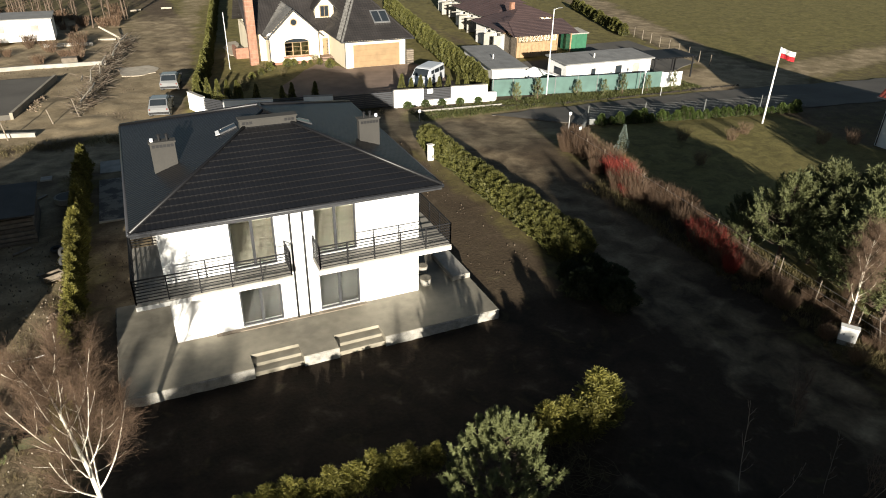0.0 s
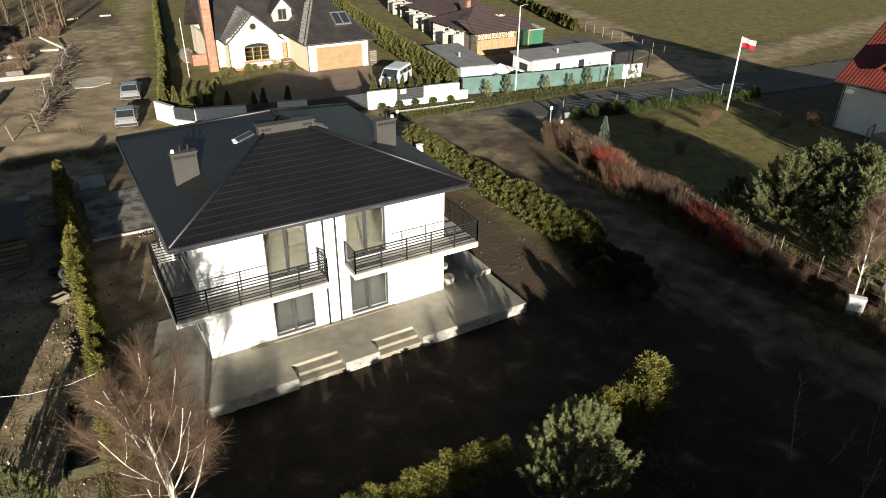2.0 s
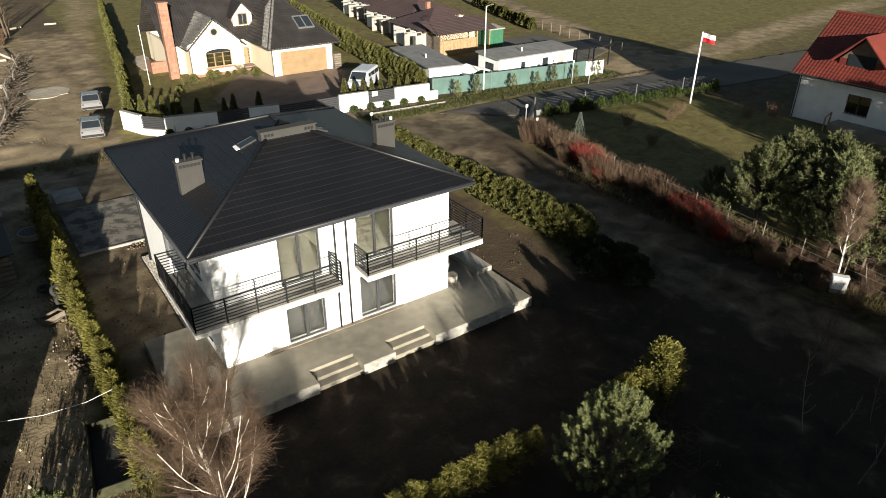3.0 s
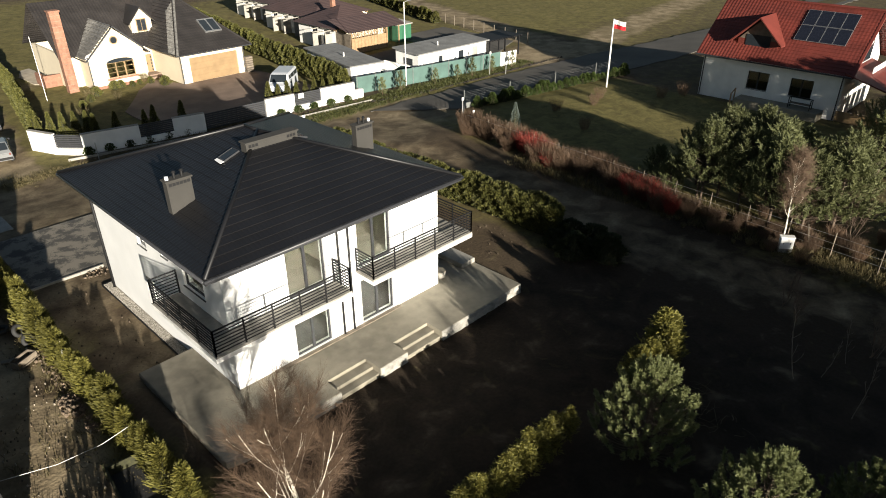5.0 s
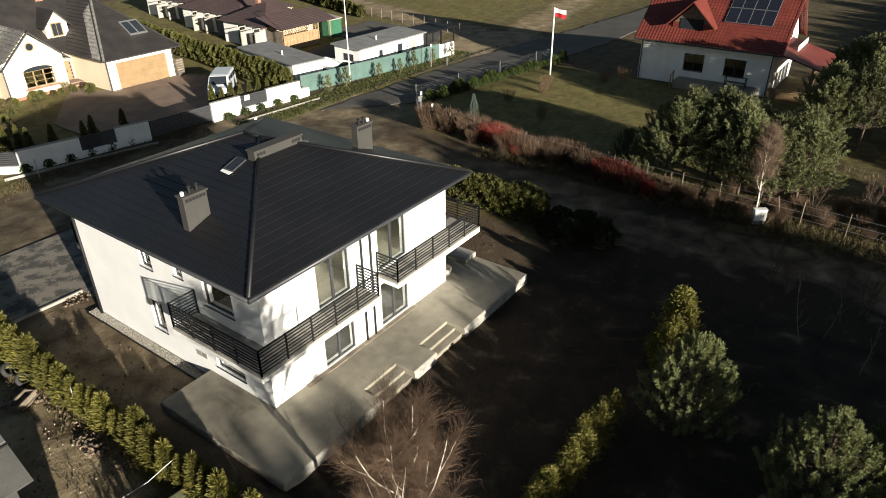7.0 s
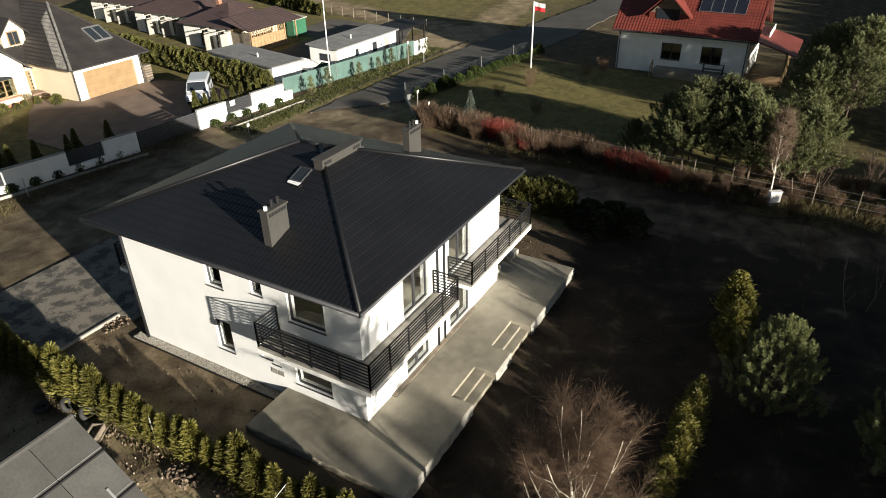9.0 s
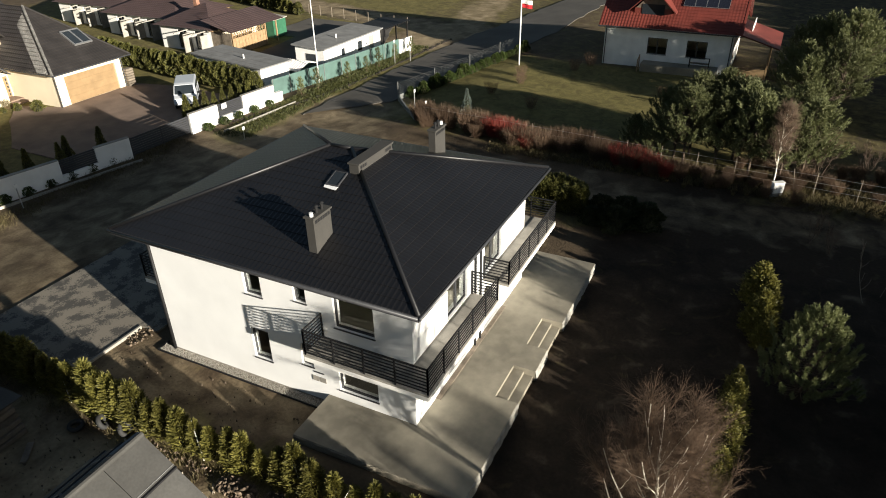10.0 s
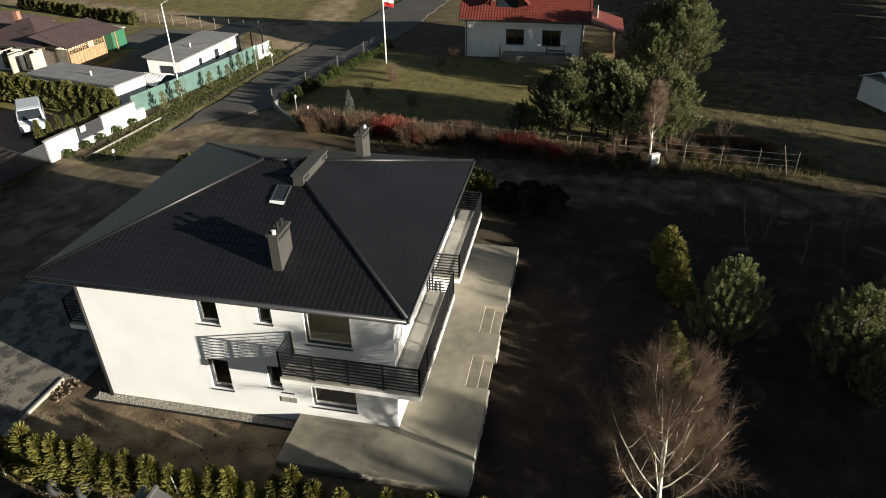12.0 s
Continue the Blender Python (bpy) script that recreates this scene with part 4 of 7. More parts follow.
def birch(name, height, reach, seed, label, limbs=20, side=7, twigs=100, r=0.066, group="", twig_r=0.0044, first=0.26, lean=(0.08, 0.06), wobble=0.035):
    """A leafless birch: one white trunk, white limbs that curve upwards, and a haze of fine brown twigs."""
    rng = np.random.RandomState(seed)
    root = thing(name, (0, 0, 0), label, "tree", group)
    tp, tr = limb((0, 0, -0.2), (lean[0], lean[1], 1), height, r, rng, 12, 0.05, wobble)
    tr = r * (1 - np.linspace(0, 1, 13)) ** 0.8 + 0.009
    main, fine = [tube(tp, tr, 8)], []

    def spot(path, t):
        q = t * (len(path) - 1)
        k = min(int(q), len(path) - 2)
        return path[k] + (path[k + 1] - path[k]) * (q - k), path[k + 1] - path[k]

    def haze(path, count, size):
        for _ in range(count):
            b, d = spot(path, rng.uniform(0.22, 1.0))
            dd = d / np.linalg.norm(d) + rng.normal(size=3) * 0.55 + np.array((0, 0, 0.2))
            wp, wr = limb(b, dd, rng.uniform(0.5, 1.2) * size, twig_r, rng, 2, 0.03, 0.1)
            fine.append(tube(wp, wr, 3))
            for _ in range(2):
                w2, r2 = limb(wp[rng.randint(1, 3)], dd + rng.normal(size=3) * 0.5, rng.uniform(0.25, 0.6) * size, twig_r * 0.7, rng, 1, 0.0, 0.1)
                fine.append(tube(w2, r2, 3))
    for i in range(limbs):
        t = first + (0.9 - first) * ((i + rng.uniform(0, 0.7)) / limbs)
        base, _ = spot(tp, t)
        a = i * 2.4 + rng.uniform(-0.5, 0.5)
        ln = reach * (1.25 - 0.85 * t) * rng.uniform(0.8, 1.15)
        lp, lr = limb(base, (math.cos(a), math.sin(a), 0.75 + 0.8 * t), ln, max(0.012, r * 0.42 * (1.1 - t)), rng, 8, 0.13, 0.05)
        main.append(tube(lp, np.maximum(lr, 0.14 * r), 6))
        haze(lp, twigs, 0.55)
        for j in range(side):
            b, d = spot(lp, 0.25 + 0.65 * (j + rng.uniform(0, 1)) / side)
            dd = d / np.linalg.norm(d) + rng.normal(size=3) * 0.5
            sp_, sr = limb(b, dd, ln * rng.uniform(0.25, 0.45), max(0.008, lr[3] * 0.5), rng, 5, 0.1, 0.1)
            (main if j % 4 == 0 else fine).append(tube(sp_, np.maximum(sr, 0.1 * r) if j % 4 == 0 else sr * 0.7, 3))
            haze(sp_, twigs // 2, 0.5)
    haze(tp[5:], twigs * 2, 0.6)
    v, f = merge(*main)
    mesh_ob("trunk", v, f, M["birch"], root, smooth=True)
    v, f = merge(*fine)
    mesh_ob("twig_crown", v, f, M["birch_twig"], root)
    return root


def stem_bush(name, height, radius, n, seed, material, label, width=0.011, group="", up=1.6):
    """A bush of many thin upright stems."""
    rng = np.random.RandomState(seed)
    root = thing(name, (0, 0, 0), label, "bush", group)
    a, q = rng.uniform(0, 6.28, n), rng.uniform(0, 1, n) ** 0.5
    h = rng.uniform(0, 0.75, n) * height
    spreadf = 0.35 + 0.65 * h / height
    c = np.stack([radius * q * spreadf * np.cos(a), radius * q * spreadf * np.sin(a), h - 0.05], 1)
    d = np.stack([np.cos(a) * q * 0.6, np.sin(a) * q * 0.6, np.full(n, up)], 1) + rng.normal(size=(n, 3)) * 0.55
    v, f = merge(blades(c, d, height * 0.26, width, rng))
    mesh_ob("stem_crown", v, f, material, root)
    return root


def tufts(name, spots, material, label, h=0.22, w=0.03, per=10, seed=3, category="grass", spread=0.16):
    """Uncounted grass tufts as one mesh."""
    rng = np.random.RandomState(seed)
    p = np.array(spots, float)
    c = np.repeat(np.column_stack([p, np.full(len(p), -0.06)]), per, 0)
    c[:, :2] += rng.normal(size=(len(c), 2)) * spread
    d = np.column_stack([rng.normal(size=(len(c), 2)) * 0.5, np.ones(len(c))])
    v, f = merge(blades(c, d, h, w, rng))
    ob = mesh_ob(name, v, f, material)
    return tagged(ob, label, category, kind="stuff")


# ---- planting ----
# young golden thuja row beside the drive
ta = thuja("thuja", 1.75, 0.48, 1900, 11, M["thuja"], "young golden-green thuja in a boundary row", 0.21, 0.034, 0.95, group="boundary thujas", inside=0.34)
tb = thuja("thuja", 1.55, 0.44, 1700, 12, M["thuja"], "young golden-green thuja in a boundary row", 0.21, 0.034, 0.85, group="boundary thujas", inside=0.34)
row = line((-4.05, 20.6), (-4.2, 33.5), 0.74, 0.09, 4) + line((-4.2, 34.2), (-4.1, 48.5), 0.62, 0.08, 5)
row_of(ta, row[0::2], 2, 0.72, 1.22)
row_of(tb, row[1::2], 3, 0.72, 1.22)
# older hedge along the lane
ha = thuja("hedge_shrub", 1.75, 0.74, 3000, 21, M["hedge"], "dense green hedge shrub beside the dirt lane", 0.15, 0.05, 0.2, group="lane hedge", inside=0.8)
hb = thuja("hedge_shrub", 1.65, 0.70, 3000, 22, M["hedge"], "dense green hedge shrub beside the dirt lane", 0.15, 0.05, 0.18, group="lane hedge", inside=0.8)
row = line((20.25, 24.0), (20.2, 44.5), 0.58, 0.06, 6) + line((20.95, 24.4), (20.85, 31.5), 0.66, 0.08, 7)
row_of(ha, row[0::2], 4, 0.92, 1.06)
row_of(hb, row[1::2], 5, 0.92, 1.06)
# golden hedge in the front garden
ga = feathery("garden_thuja", 2.3, 0.62, 31, "golden thuja bush in the shaded garden", "garden thujas")
gb = feathery("garden_thuja", 2.1, 0.70, 32, "golden thuja bush in the shaded garden", "garden thujas")
rt = random.Random(77)
tall_row = [(x + rt.uniform(-0.15, 0.15), 13.35 + rt.uniform(-0.45, 0.35), (0.80 + 0.24 * math.sin((x - 10.6) * 0.62)) * rt.uniform(0.75, 1.15)) for x in np.arange(10.6, 15.0, 0.34)]
low_row = [(x + rt.uniform(-0.15, 0.15), 13.9 + rt.uniform(-0.14, 0.14), rt.uniform(0.58, 0.86)) for x in np.arange(0.6, 7.7, 0.38)]
row_of(ga, tall_row[0::2] + low_row[0::2], 6, 0.92, 1.06)
row_of(gb, tall_row[1::2] + low_row[1::2], 7, 0.92, 1.06)
# shrubs at the corner of the lane, their shade put into the leaf colour
da = thuja("corner_shrub", 1.8, 1.25, 3600, 41, leaf_mat("shaded_shrub_leaf", (0.012, 0.018, 0.006), (0.030, 0.038, 0.012)), "green shrub by the lane, leaf colour blackened for its shade", 0.16, 0.05, 0.3, group="corner shrubs")
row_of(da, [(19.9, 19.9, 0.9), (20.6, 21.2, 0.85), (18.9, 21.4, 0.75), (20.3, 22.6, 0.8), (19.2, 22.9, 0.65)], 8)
# pines in the front garden
p1 = crown_pine("young_pine", 4.0, 1.65, 51, 290, "bushy young pine with pale upright shoots", base=0.1, group="garden pines")
p1.matrix_basis = pose(8.7, 11.4, 0, 0, 0, 20)
p2 = crown_pine("young_pine", 4.1, 1.7, 52, 300, "bushy young pine with pale upright shoots", base=0.1, group="garden pines")
p2.matrix_basis = pose(7.1, 6.8, 0, 0, 0, 80)
copy_free(p2, pose(5.6, 6.2, 0, 0, 0, 200) @ Matrix.Diagonal((0.55, 0.55, 0.55, 1)))
copy_free(p1, pose(9.9, 4.6, 0, 0, 0, 140) @ Matrix.Diagonal((0.8, 0.8, 0.8, 1)))
copy_free(p2, pose(-7.2, 19.4, 0, 0, 0, 30) @ Matrix.Diagonal((0.6, 0.6, 0.55, 1)))
# birch in front of the terrace
bt = birch("birch_tree", 6.9, 3.3, 68, "leafless white-stemmed birch with brown twigs in front of the terrace", 16, 8, 120, 0.085, twig_r=0.0030, first=0.22, lean=(0.04, 0.0))
bt.matrix_basis = pose(-2.75, 15.2, 0, 0, 0, 75)
# pines and birches across the lane
pa = crown_pine("pine_tree", 5.7, 1.75, 71, 280, "tall pine with bare lower trunk beyond the fence", "pine_dark", 0.36, 0.6, 0.19, 60, 0.03, 0.6, 1.5, "lane pines", 0.10, 0.3, 0.4)
pb = crown_pine("pine_tree", 5.3, 1.65, 72, 260, "tall pine with bare lower trunk beyond the fence", "pine_dark", 0.3, 0.6, 0.19, 60, 0.03, 0.6, 1.3, "lane pines", 0.09, 0.34, 0.4)
row_of(pa, [(29.9, 19.4), (32.2, 13.9), (33.4, 17.6, 1.05), (32.4, 19.3), (31.2, 20.2, 0.85), (34.0, 20.6, 0.8), (45.4, 13.0, 1.1), (43.6, 10.2, 1.15), (47.6, 9.8, 1.45), (51.0, 9.0, 1.2), (52.6, 12.6, 1.2), (33.0, 12.6), (34.6, 13.0, 0.9), (35.0, 18.8, 0.85)], 9, 0.9, 1.1)
row_of(pb, [(30.9, 17.4), (30.2, 15.2), (42.6, 12.6, 1.0), (49.4, 11.4, 1.25), (33.9, 15.4), (29.9, 13.3, 0.95), (31.6, 16.0), (30.0, 21.6, 0.6), (31.0, 12.0, 1.05), (33.2, 21.2, 0.85), (30.9, 23.0, 0.6), (32.8, 16.4, 1.1)], 10, 0.9, 1.1)
b2 = birch("birch_tree", 5.8, 1.5, 66, "slim leafless birch among the pines", 13, 6, 60, 0.042, "lane birches", 0.004, 0.3, (0.0, 0.0), 0.015)
b2.matrix_basis = pose(27.95, 13.6, 0, 0, 0, 0)
b3 = birch("birch_tree", 4.4, 1.3, 69, "small leafless birch in the shaded garden", 9, 4, 30, 0.045, "garden birches", 0.004, 0.25, (0.0, 0.0), 0.02)
b3.matrix_basis = pose(3.6, 3.6, 0, 0, 0, 40)
# bare saplings in the dark ground
sap = bare_tree("bare_sapling", 3.8, 0.8, 63, "thin grey leafless sapling in shade", "wood_grey", "twig", 1, 8, 5, 0.026, "saplings", 0.005, lean=0.45)
sapling_spots = [(16.7, 8.8, 1.1), (17.6, 8.1, 0.8), (19.3, 7.6, 0.7), (15.8, 6.4), (17.4, 3.9), (20.6, 6.8)]
row_of(sap, sapling_spots, 12, 0.7, 1.2)
ss = bare_tree("sapling_thicket", 2.6, 1.1, 64, "dense brown leafless thicket", "bark", "twig", 4, 8, 7, 0.03, "thickets")
row_of(ss, [(21.1, 10.4, 0.8), (20.6, 6.9), (19.2, 2.9), (16.6, 4.2), (22.0, 11.2), (-5.4, 13.4), (31.2, 11.0), (32.6, 8.2)], 13, 0.8, 1.2)
# dead twigs thrown down beside the pine
dt = thing("dead_twigs", (12.0, 11.7, 0), "tangled heap of dry dead twigs beside the pine", "twigs")
rdt = np.random.RandomState(44)
v, f = merge(*[tube(*limb((rdt.normal() * 0.6, rdt.normal() * 0.8, rdt.uniform(0, 0.35)), (rdt.normal(), rdt.normal(), rdt.uniform(-0.1, 0.5)), rdt.uniform(0.4, 1.2), rdt.uniform(0.006, 0.014), rdt, 4, 0.0, 0.3), 4) for _ in range(150)])
mesh_ob("brushwood", v, f, M["drygrass"], dt)["kind"] = "stuff"
# shrub strip along the lane fence
rb = stem_bush("red_bush", 1.5, 0.95, 2000, 81, M["redbush"], "red-stemmed leafless dogwood bush", group="strip bushes")
db = stem_bush("brown_bush", 1.5, 0.95, 1700, 82, M["drybush"], "brown leafless bush in the lane strip", group="strip bushes")
dg = stem_bush("dry_grass_clump", 0.8, 0.5, 500, 83, M["drygrass"], "pale dry grass clump on the verge", 0.02, group="verge grass", up=1.2)
row_of(rb, [(29.4, 31.6, 1.2), (29.7, 32.6, 1.25), (30.0, 33.6, 1.15), (28.8, 30.4, 1.0), (27.9, 21.2, 1.0), (28.2, 22.4, 1.05), (27.6, 20.2, 0.9), (28.3, 23.4, 0.9)], 14)
rng_s = random.Random(5)
strip = [(29.6 + rng_s.uniform(-1.0, 3.0), y, 0.6) for y in np.arange(5.0, 16.0, 0.45)]
strip += [(29.1 + 0.11 * (y - 26) + rng_s.uniform(-1.0, 1.0), y + rng_s.uniform(-0.4, 0.4), 0.55 + 0.45 * min(1, max(0, (y - 16) / 8))) for y in np.arange(12.5, 41.0, 0.5)]
row_of(db, strip, 15, 0.7, 1.2)
row_of(dg, [(27.0 + 0.07 * (y - 18) + rng_s.uniform(-0.6, 0.6), y) for y in np.arange(3.0, 28.0, 0.75)], 16, 0.3, 0.6)
sp = thuja("small_spruce", 2.2, 0.55, 1100, 84, leaf_mat("blue_spruce", (0.10, 0.13, 0.11), (0.20, 0.24, 0.21)), "small blue-grey spruce in the garden", 0.12, 0.05, 1.0, "tree")
sp.matrix_basis = pose(33.7, 37.5, 0)
# grass: lane strip, verges, garden lawn, rough ground
rg = np.random.RandomState(9)
tufts("verge_grass", np.column_stack([rg.uniform(27.2, 31, 1500), rg.uniform(2, 33, 1500)]), M["drygrass"], "dry grass along the lane", 0.32, 0.022, 13, 4)
tufts("street_verge_grass", np.column_stack([rg.uniform(22, 54, 1600), rg.uniform(50.8, 53.8, 1600)]), M["grass"], "short green verge grass beside the street", 0.18, 0.04, 8, 5)
tufts("rough_grass", np.concatenate([np.column_stack([rg.normal(-4.7, 0.3, 350), rg.uniform(14, 48, 350)]), np.column_stack([rg.uniform(-8.5, -4.6, 130), rg.uniform(12, 30, 130)]), np.column_stack([rg.uniform(-14, 20, 900), rg.normal(55.2, 0.7, 900)]), np.column_stack([rg.uniform(30, 40, 350), rg.uniform(0, 13, 350)])]), M["drygrass"], "rough dry grass on bare ground", 0.2, 0.02, 12, 6)
# woods to the sunny side, whose long shadows lie over the front garden
wa = pine("wood_pine", 9.9, 3.3, 91, 240, "tall pine of the wood behind the garden", "pine_dark", 0.3, 1.0, 4, 0.46, "wood pines", 0.22, 0.5, 0.4)
wb = pine("wood_pine", 9.6, 3.1, 92, 230, "tall pine of the wood behind the garden", "pine_dark", 0.25, 1.0, 4, 0.46, "wood pines", 0.2, 0.5, 0.4)
rw_ = random.Random(8)
wood = []
for k in range(5):
    x = -13.6 + k * 0.5
    while x < 11.4:
        tall = (0.87 if x < -1 else 0.91) + 0.21 * min(1, max(0, (x - 1.8) / 1.2)) + 0.1 * min(1, max(0, (x - 5) / 1.5)) if x < 9.5 else (1.0 if x < 12 else 0.8)
        wood.append((x + rw_.uniform(-0.6, 0.6), -27 - 3.6 * k + rw_.uniform(-1.3, 1.3), rw_.uniform(0.9, 1.02) * tall + 0.04 * k))
        x += rw_.uniform(1.5, 2.2)
wood += [(x + rw_.uniform(-0.4, 0.4), -27 - rw_.uniform(0, 3), rw_.uniform(0.78, 0.86)) for x in np.arange(19.5, 26.2, 1.0)]
wood += [(-17.3, -28.0, 1.06), (-16.0, -30.5, 1.12), (-14.6, -28.5, 1.04), (-12.7, -27.6, 0.98), (-12.2, -31.5, 1.04)]
wood += [(x + rw_.uniform(-0.3, 0.3), -26.6 - 2.2 * (i % 2) + rw_.uniform(-0.4, 0.4), rw_.uniform(0.91, 0.95) + 0.03 * (i % 2) - (0.045 if x < 2.5 else 0.0)) for i, x in enumerate(np.arange(-14.2, 9.0, 0.52))]
for k in range(3):
    wood += [(x + rw_.uniform(-1, 1), -27 - 5 * k - rw_.uniform(0, 4), rw_.uniform(0.85, 1.0) + 0.1 * k) for x in np.arange(31.5 + 0.6 * k, 104, 2.6)]
row_of(wa, wood[0::2], 17, 0.97, 1.03)
row_of(wb, wood[1::2], 18, 0.97, 1.03)

# ---- neighbouring houses ----
def roof_plane(parent, at, length, run, rise, material, clips=(), course=0.38, pitch=0.3, name="roof_slope", label="", wave=0.03, step=0.03):
    """A tiled slope: at = (x, y, z, turn) of its lower left end; clips: local planes (point, outward normal)."""
    bm = tile_slope(length, run, rise, course, pitch, 2, wave, step)
    for co, no in clips:
        bmesh.ops.bisect_plane(bm, geom=list(bm.verts) + list(bm.edges) + list(bm.faces), plane_co=co, plane_no=no, clear_outer=True)
    ob = part(name, bm, material, parent, label)
    ob.matrix_basis = pose(at[0], at[1], at[2], 0, 0, at[3])
    return ob


ha_ = thing("detached_house", (0, 0, 0), "cream detached house with dark tiled gables and wooden garage door", "house")
cream = M["cream"]
part("wall", wall_bm(14.1, 19.6, -0.3, 3.3, [(15.7, 18.45, 0.85, 2.35)], lambda u, v, d: (u, 75.4 + 0.3 * d, v)), cream, ha_)
bm = bmesh.new()
gp = [(14.1, 3.3), (19.6, 3.3), (19.6, 3.35), (16.85, 5.75), (14.1, 3.35)]
a_ = [bm.verts.new((x, 75.4, z)) for x, z in gp]
b_ = [bm.verts.new((x, 75.7, z)) for x, z in gp]
bm.faces.new(a_)
bm.faces.new(b_[::-1])
for i in range(5):
    bm.faces.new((a_[i], a_[(i + 1) % 5], b_[(i + 1) % 5], b_[i]))
part("gable", bm, cream, ha_)
for box in ((14.1, 14.4, 75.7, 79.5, -0.3, 3.3), (19.3, 19.6, 75.7, 78.0, -0.3, 3.3)):
    part("wall", B(box), cream, ha_)
part("wall", wall_bm(19.6, 21.4, -0.3, 3.2, [(20.6, 21.3, 0.1, 2.15)], lambda u, v, d: (u, 77.6 + 0.3 * d, v)), cream, ha_)
part("wall", wall_bm(21.4, 28.4, -0.3, 3.05, [(22.3, 27.75, 0.0, 2.5)], lambda u, v, d: (u, 71.0 + 0.3 * d, v)), cream, ha_)
for box in ((21.4, 21.7, 71.3, 77.6, -0.3, 3.05), (28.1, 28.4, 71.3, 86, -0.3, 3.05), (12.6, 12.9, 78, 87, -0.3, 3.2), (12.9, 28.1, 86.7, 87, -0.3, 3.2), (12.9, 14.1, 78, 78.3, -0.3, 3.2)):
    part("wall", B(box), cream, ha_)
gd = part("garage_door", B((22.3, 27.75, 71.18, 71.24, 0.0, 2.5)), M["wood_door"], ha_, "wide honey-brown sectional garage door")
for k in range(4):
    part("panel", B((22.34, 27.71, 71.155, 71.178, 0.03 + k * 0.62, 0.61 + k * 0.62), bevel=0.01), M["wood_door"], gd)
fd = part("front_door", B((20.62, 21.28, 77.74, 77.80, 0.1, 2.12)), M["wood_door"], ha_, "honey-brown front door")
part("door_handle", B((20.72, 20.76, 77.68, 77.738, 1.0, 1.25)), M["black"], fd)
for k in range(5):
    part("glass_inset", B((21.14, 21.26, 77.725, 77.738, 0.35 + k * 0.34, 0.55 + k * 0.34)), M["car_glass"], fd)
window(ha_, turned(15.7, 75.4, 0.85, 0), 2.75, 1.5, 3, M["wood_door"], False, bars=2, label="brown-framed three-light window")
bm = bmesh.new()
cyl(bm, (17.08, 75.38, 2.33), (17.08, 75.398, 2.33), 1.36, n=24)
bmesh.ops.bisect_plane(bm, geom=list(bm.verts) + list(bm.edges) + list(bm.faces), plane_co=(0, 0, 2.35), plane_no=(0, 0, -1), clear_outer=True)
for v in bm.verts:
    v.co.z = 2.35 + (v.co.z - 2.35) * 0.28
part("window_arch", bm, M["car_glass"], ha_)
part("brick_sill", B((15.5, 18.65, 75.25, 75.397, 0.68, 0.84)), M["brick"], ha_)
rwin = part("round_window", cyl(bmesh.new(), (16.9, 75.36, 4.5), (16.9, 75.398, 4.5), 0.42, n=20), M["wood"], ha_)
part("pane", cyl(bmesh.new(), (16.9, 75.34, 4.5), (16.9, 75.358, 4.5), 0.31, n=20), M["car_glass"], rwin)
part("plinth", B((14.0, 19.6, 75.36, 75.398, -0.3, 0.25)), M["brick"], ha_)
dish = part("satellite_dish", cyl(bmesh.new(), (14.2, 75.15, 3.25), (14.2, 75.22, 3.3), 0.42, 0.36, 16), M["white"], ha_)
part("dish_arm", bar(bmesh.new(), (14.2, 75.22, 3.2), (14.2, 75.40, 3.1), 0.03), M["steel"], dish)
# gable wing roof, main roof, garage roof
RD = M["roof_dark"]
# the slopes in pale grey carry a painted sun sheen, with deeper waves
roof_plane(ha_, (13.7, 81.2, 3.0, 270), 6.4, 3.15, 2.95, M["roof_sheen"], label="dark tiles with the sun's sheen painted in pale grey", wave=0.07, step=0.10)
roof_plane(ha_, (20.0, 74.8, 3.0, 90), 6.4, 3.15, 2.95, RD)
roof_plane(ha_, (12.0, 77.2, 3.05, 0), 14.0, 5.4, 4.7, RD)
roof_plane(ha_, (26.0, 88.0, 3.05, 180), 14.0, 5.4, 4.7, RD)
K = 0.553
roof_plane(ha_, (20.9, 70.4, 3.0, 0), 8.3, 7.5, 4.55, RD, [((0, 0, 0), (-1, K, 0)), ((8.3, 0, 0), (1, K, 0))])
roof_plane(ha_, (29.2, 70.4, 3.0, 90), 17.0, 4.15, 4.55, RD, [((0, 0, 0), (-1, 1 / K, 0))])
roof_plane(ha_, (20.9, 87.4, 3.0, 270), 17.0, 4.15, 4.55, RD, [((17.0, 0, 0), (1, 1 / K, 0))], wave=0.06, step=0.08)
roof_plane(ha_, (20.85, 77.4, 3.05, 270), 6.6, 4.15, 4.55, M["roof_sheen"], [((6.6, 0, 0), (1, 1 / K, 0)), ((5.1, 0, 0), (-1, -1 / K, 0))], label="band of dark tiles painted pale for the sun's sheen", wave=0.07, step=0.10)
part("hip_cap", cyl(bmesh.new(), (20.9, 70.4, 3.06), (25.05, 77.9, 7.6), 0.13), M["roof_sheen"], ha_, "hip tiles painted pale for the sun's sheen")
part("hip_cap", cyl(bmesh.new(), (29.2, 70.4, 3.06), (25.05, 77.9, 7.6), 0.10), RD, ha_)
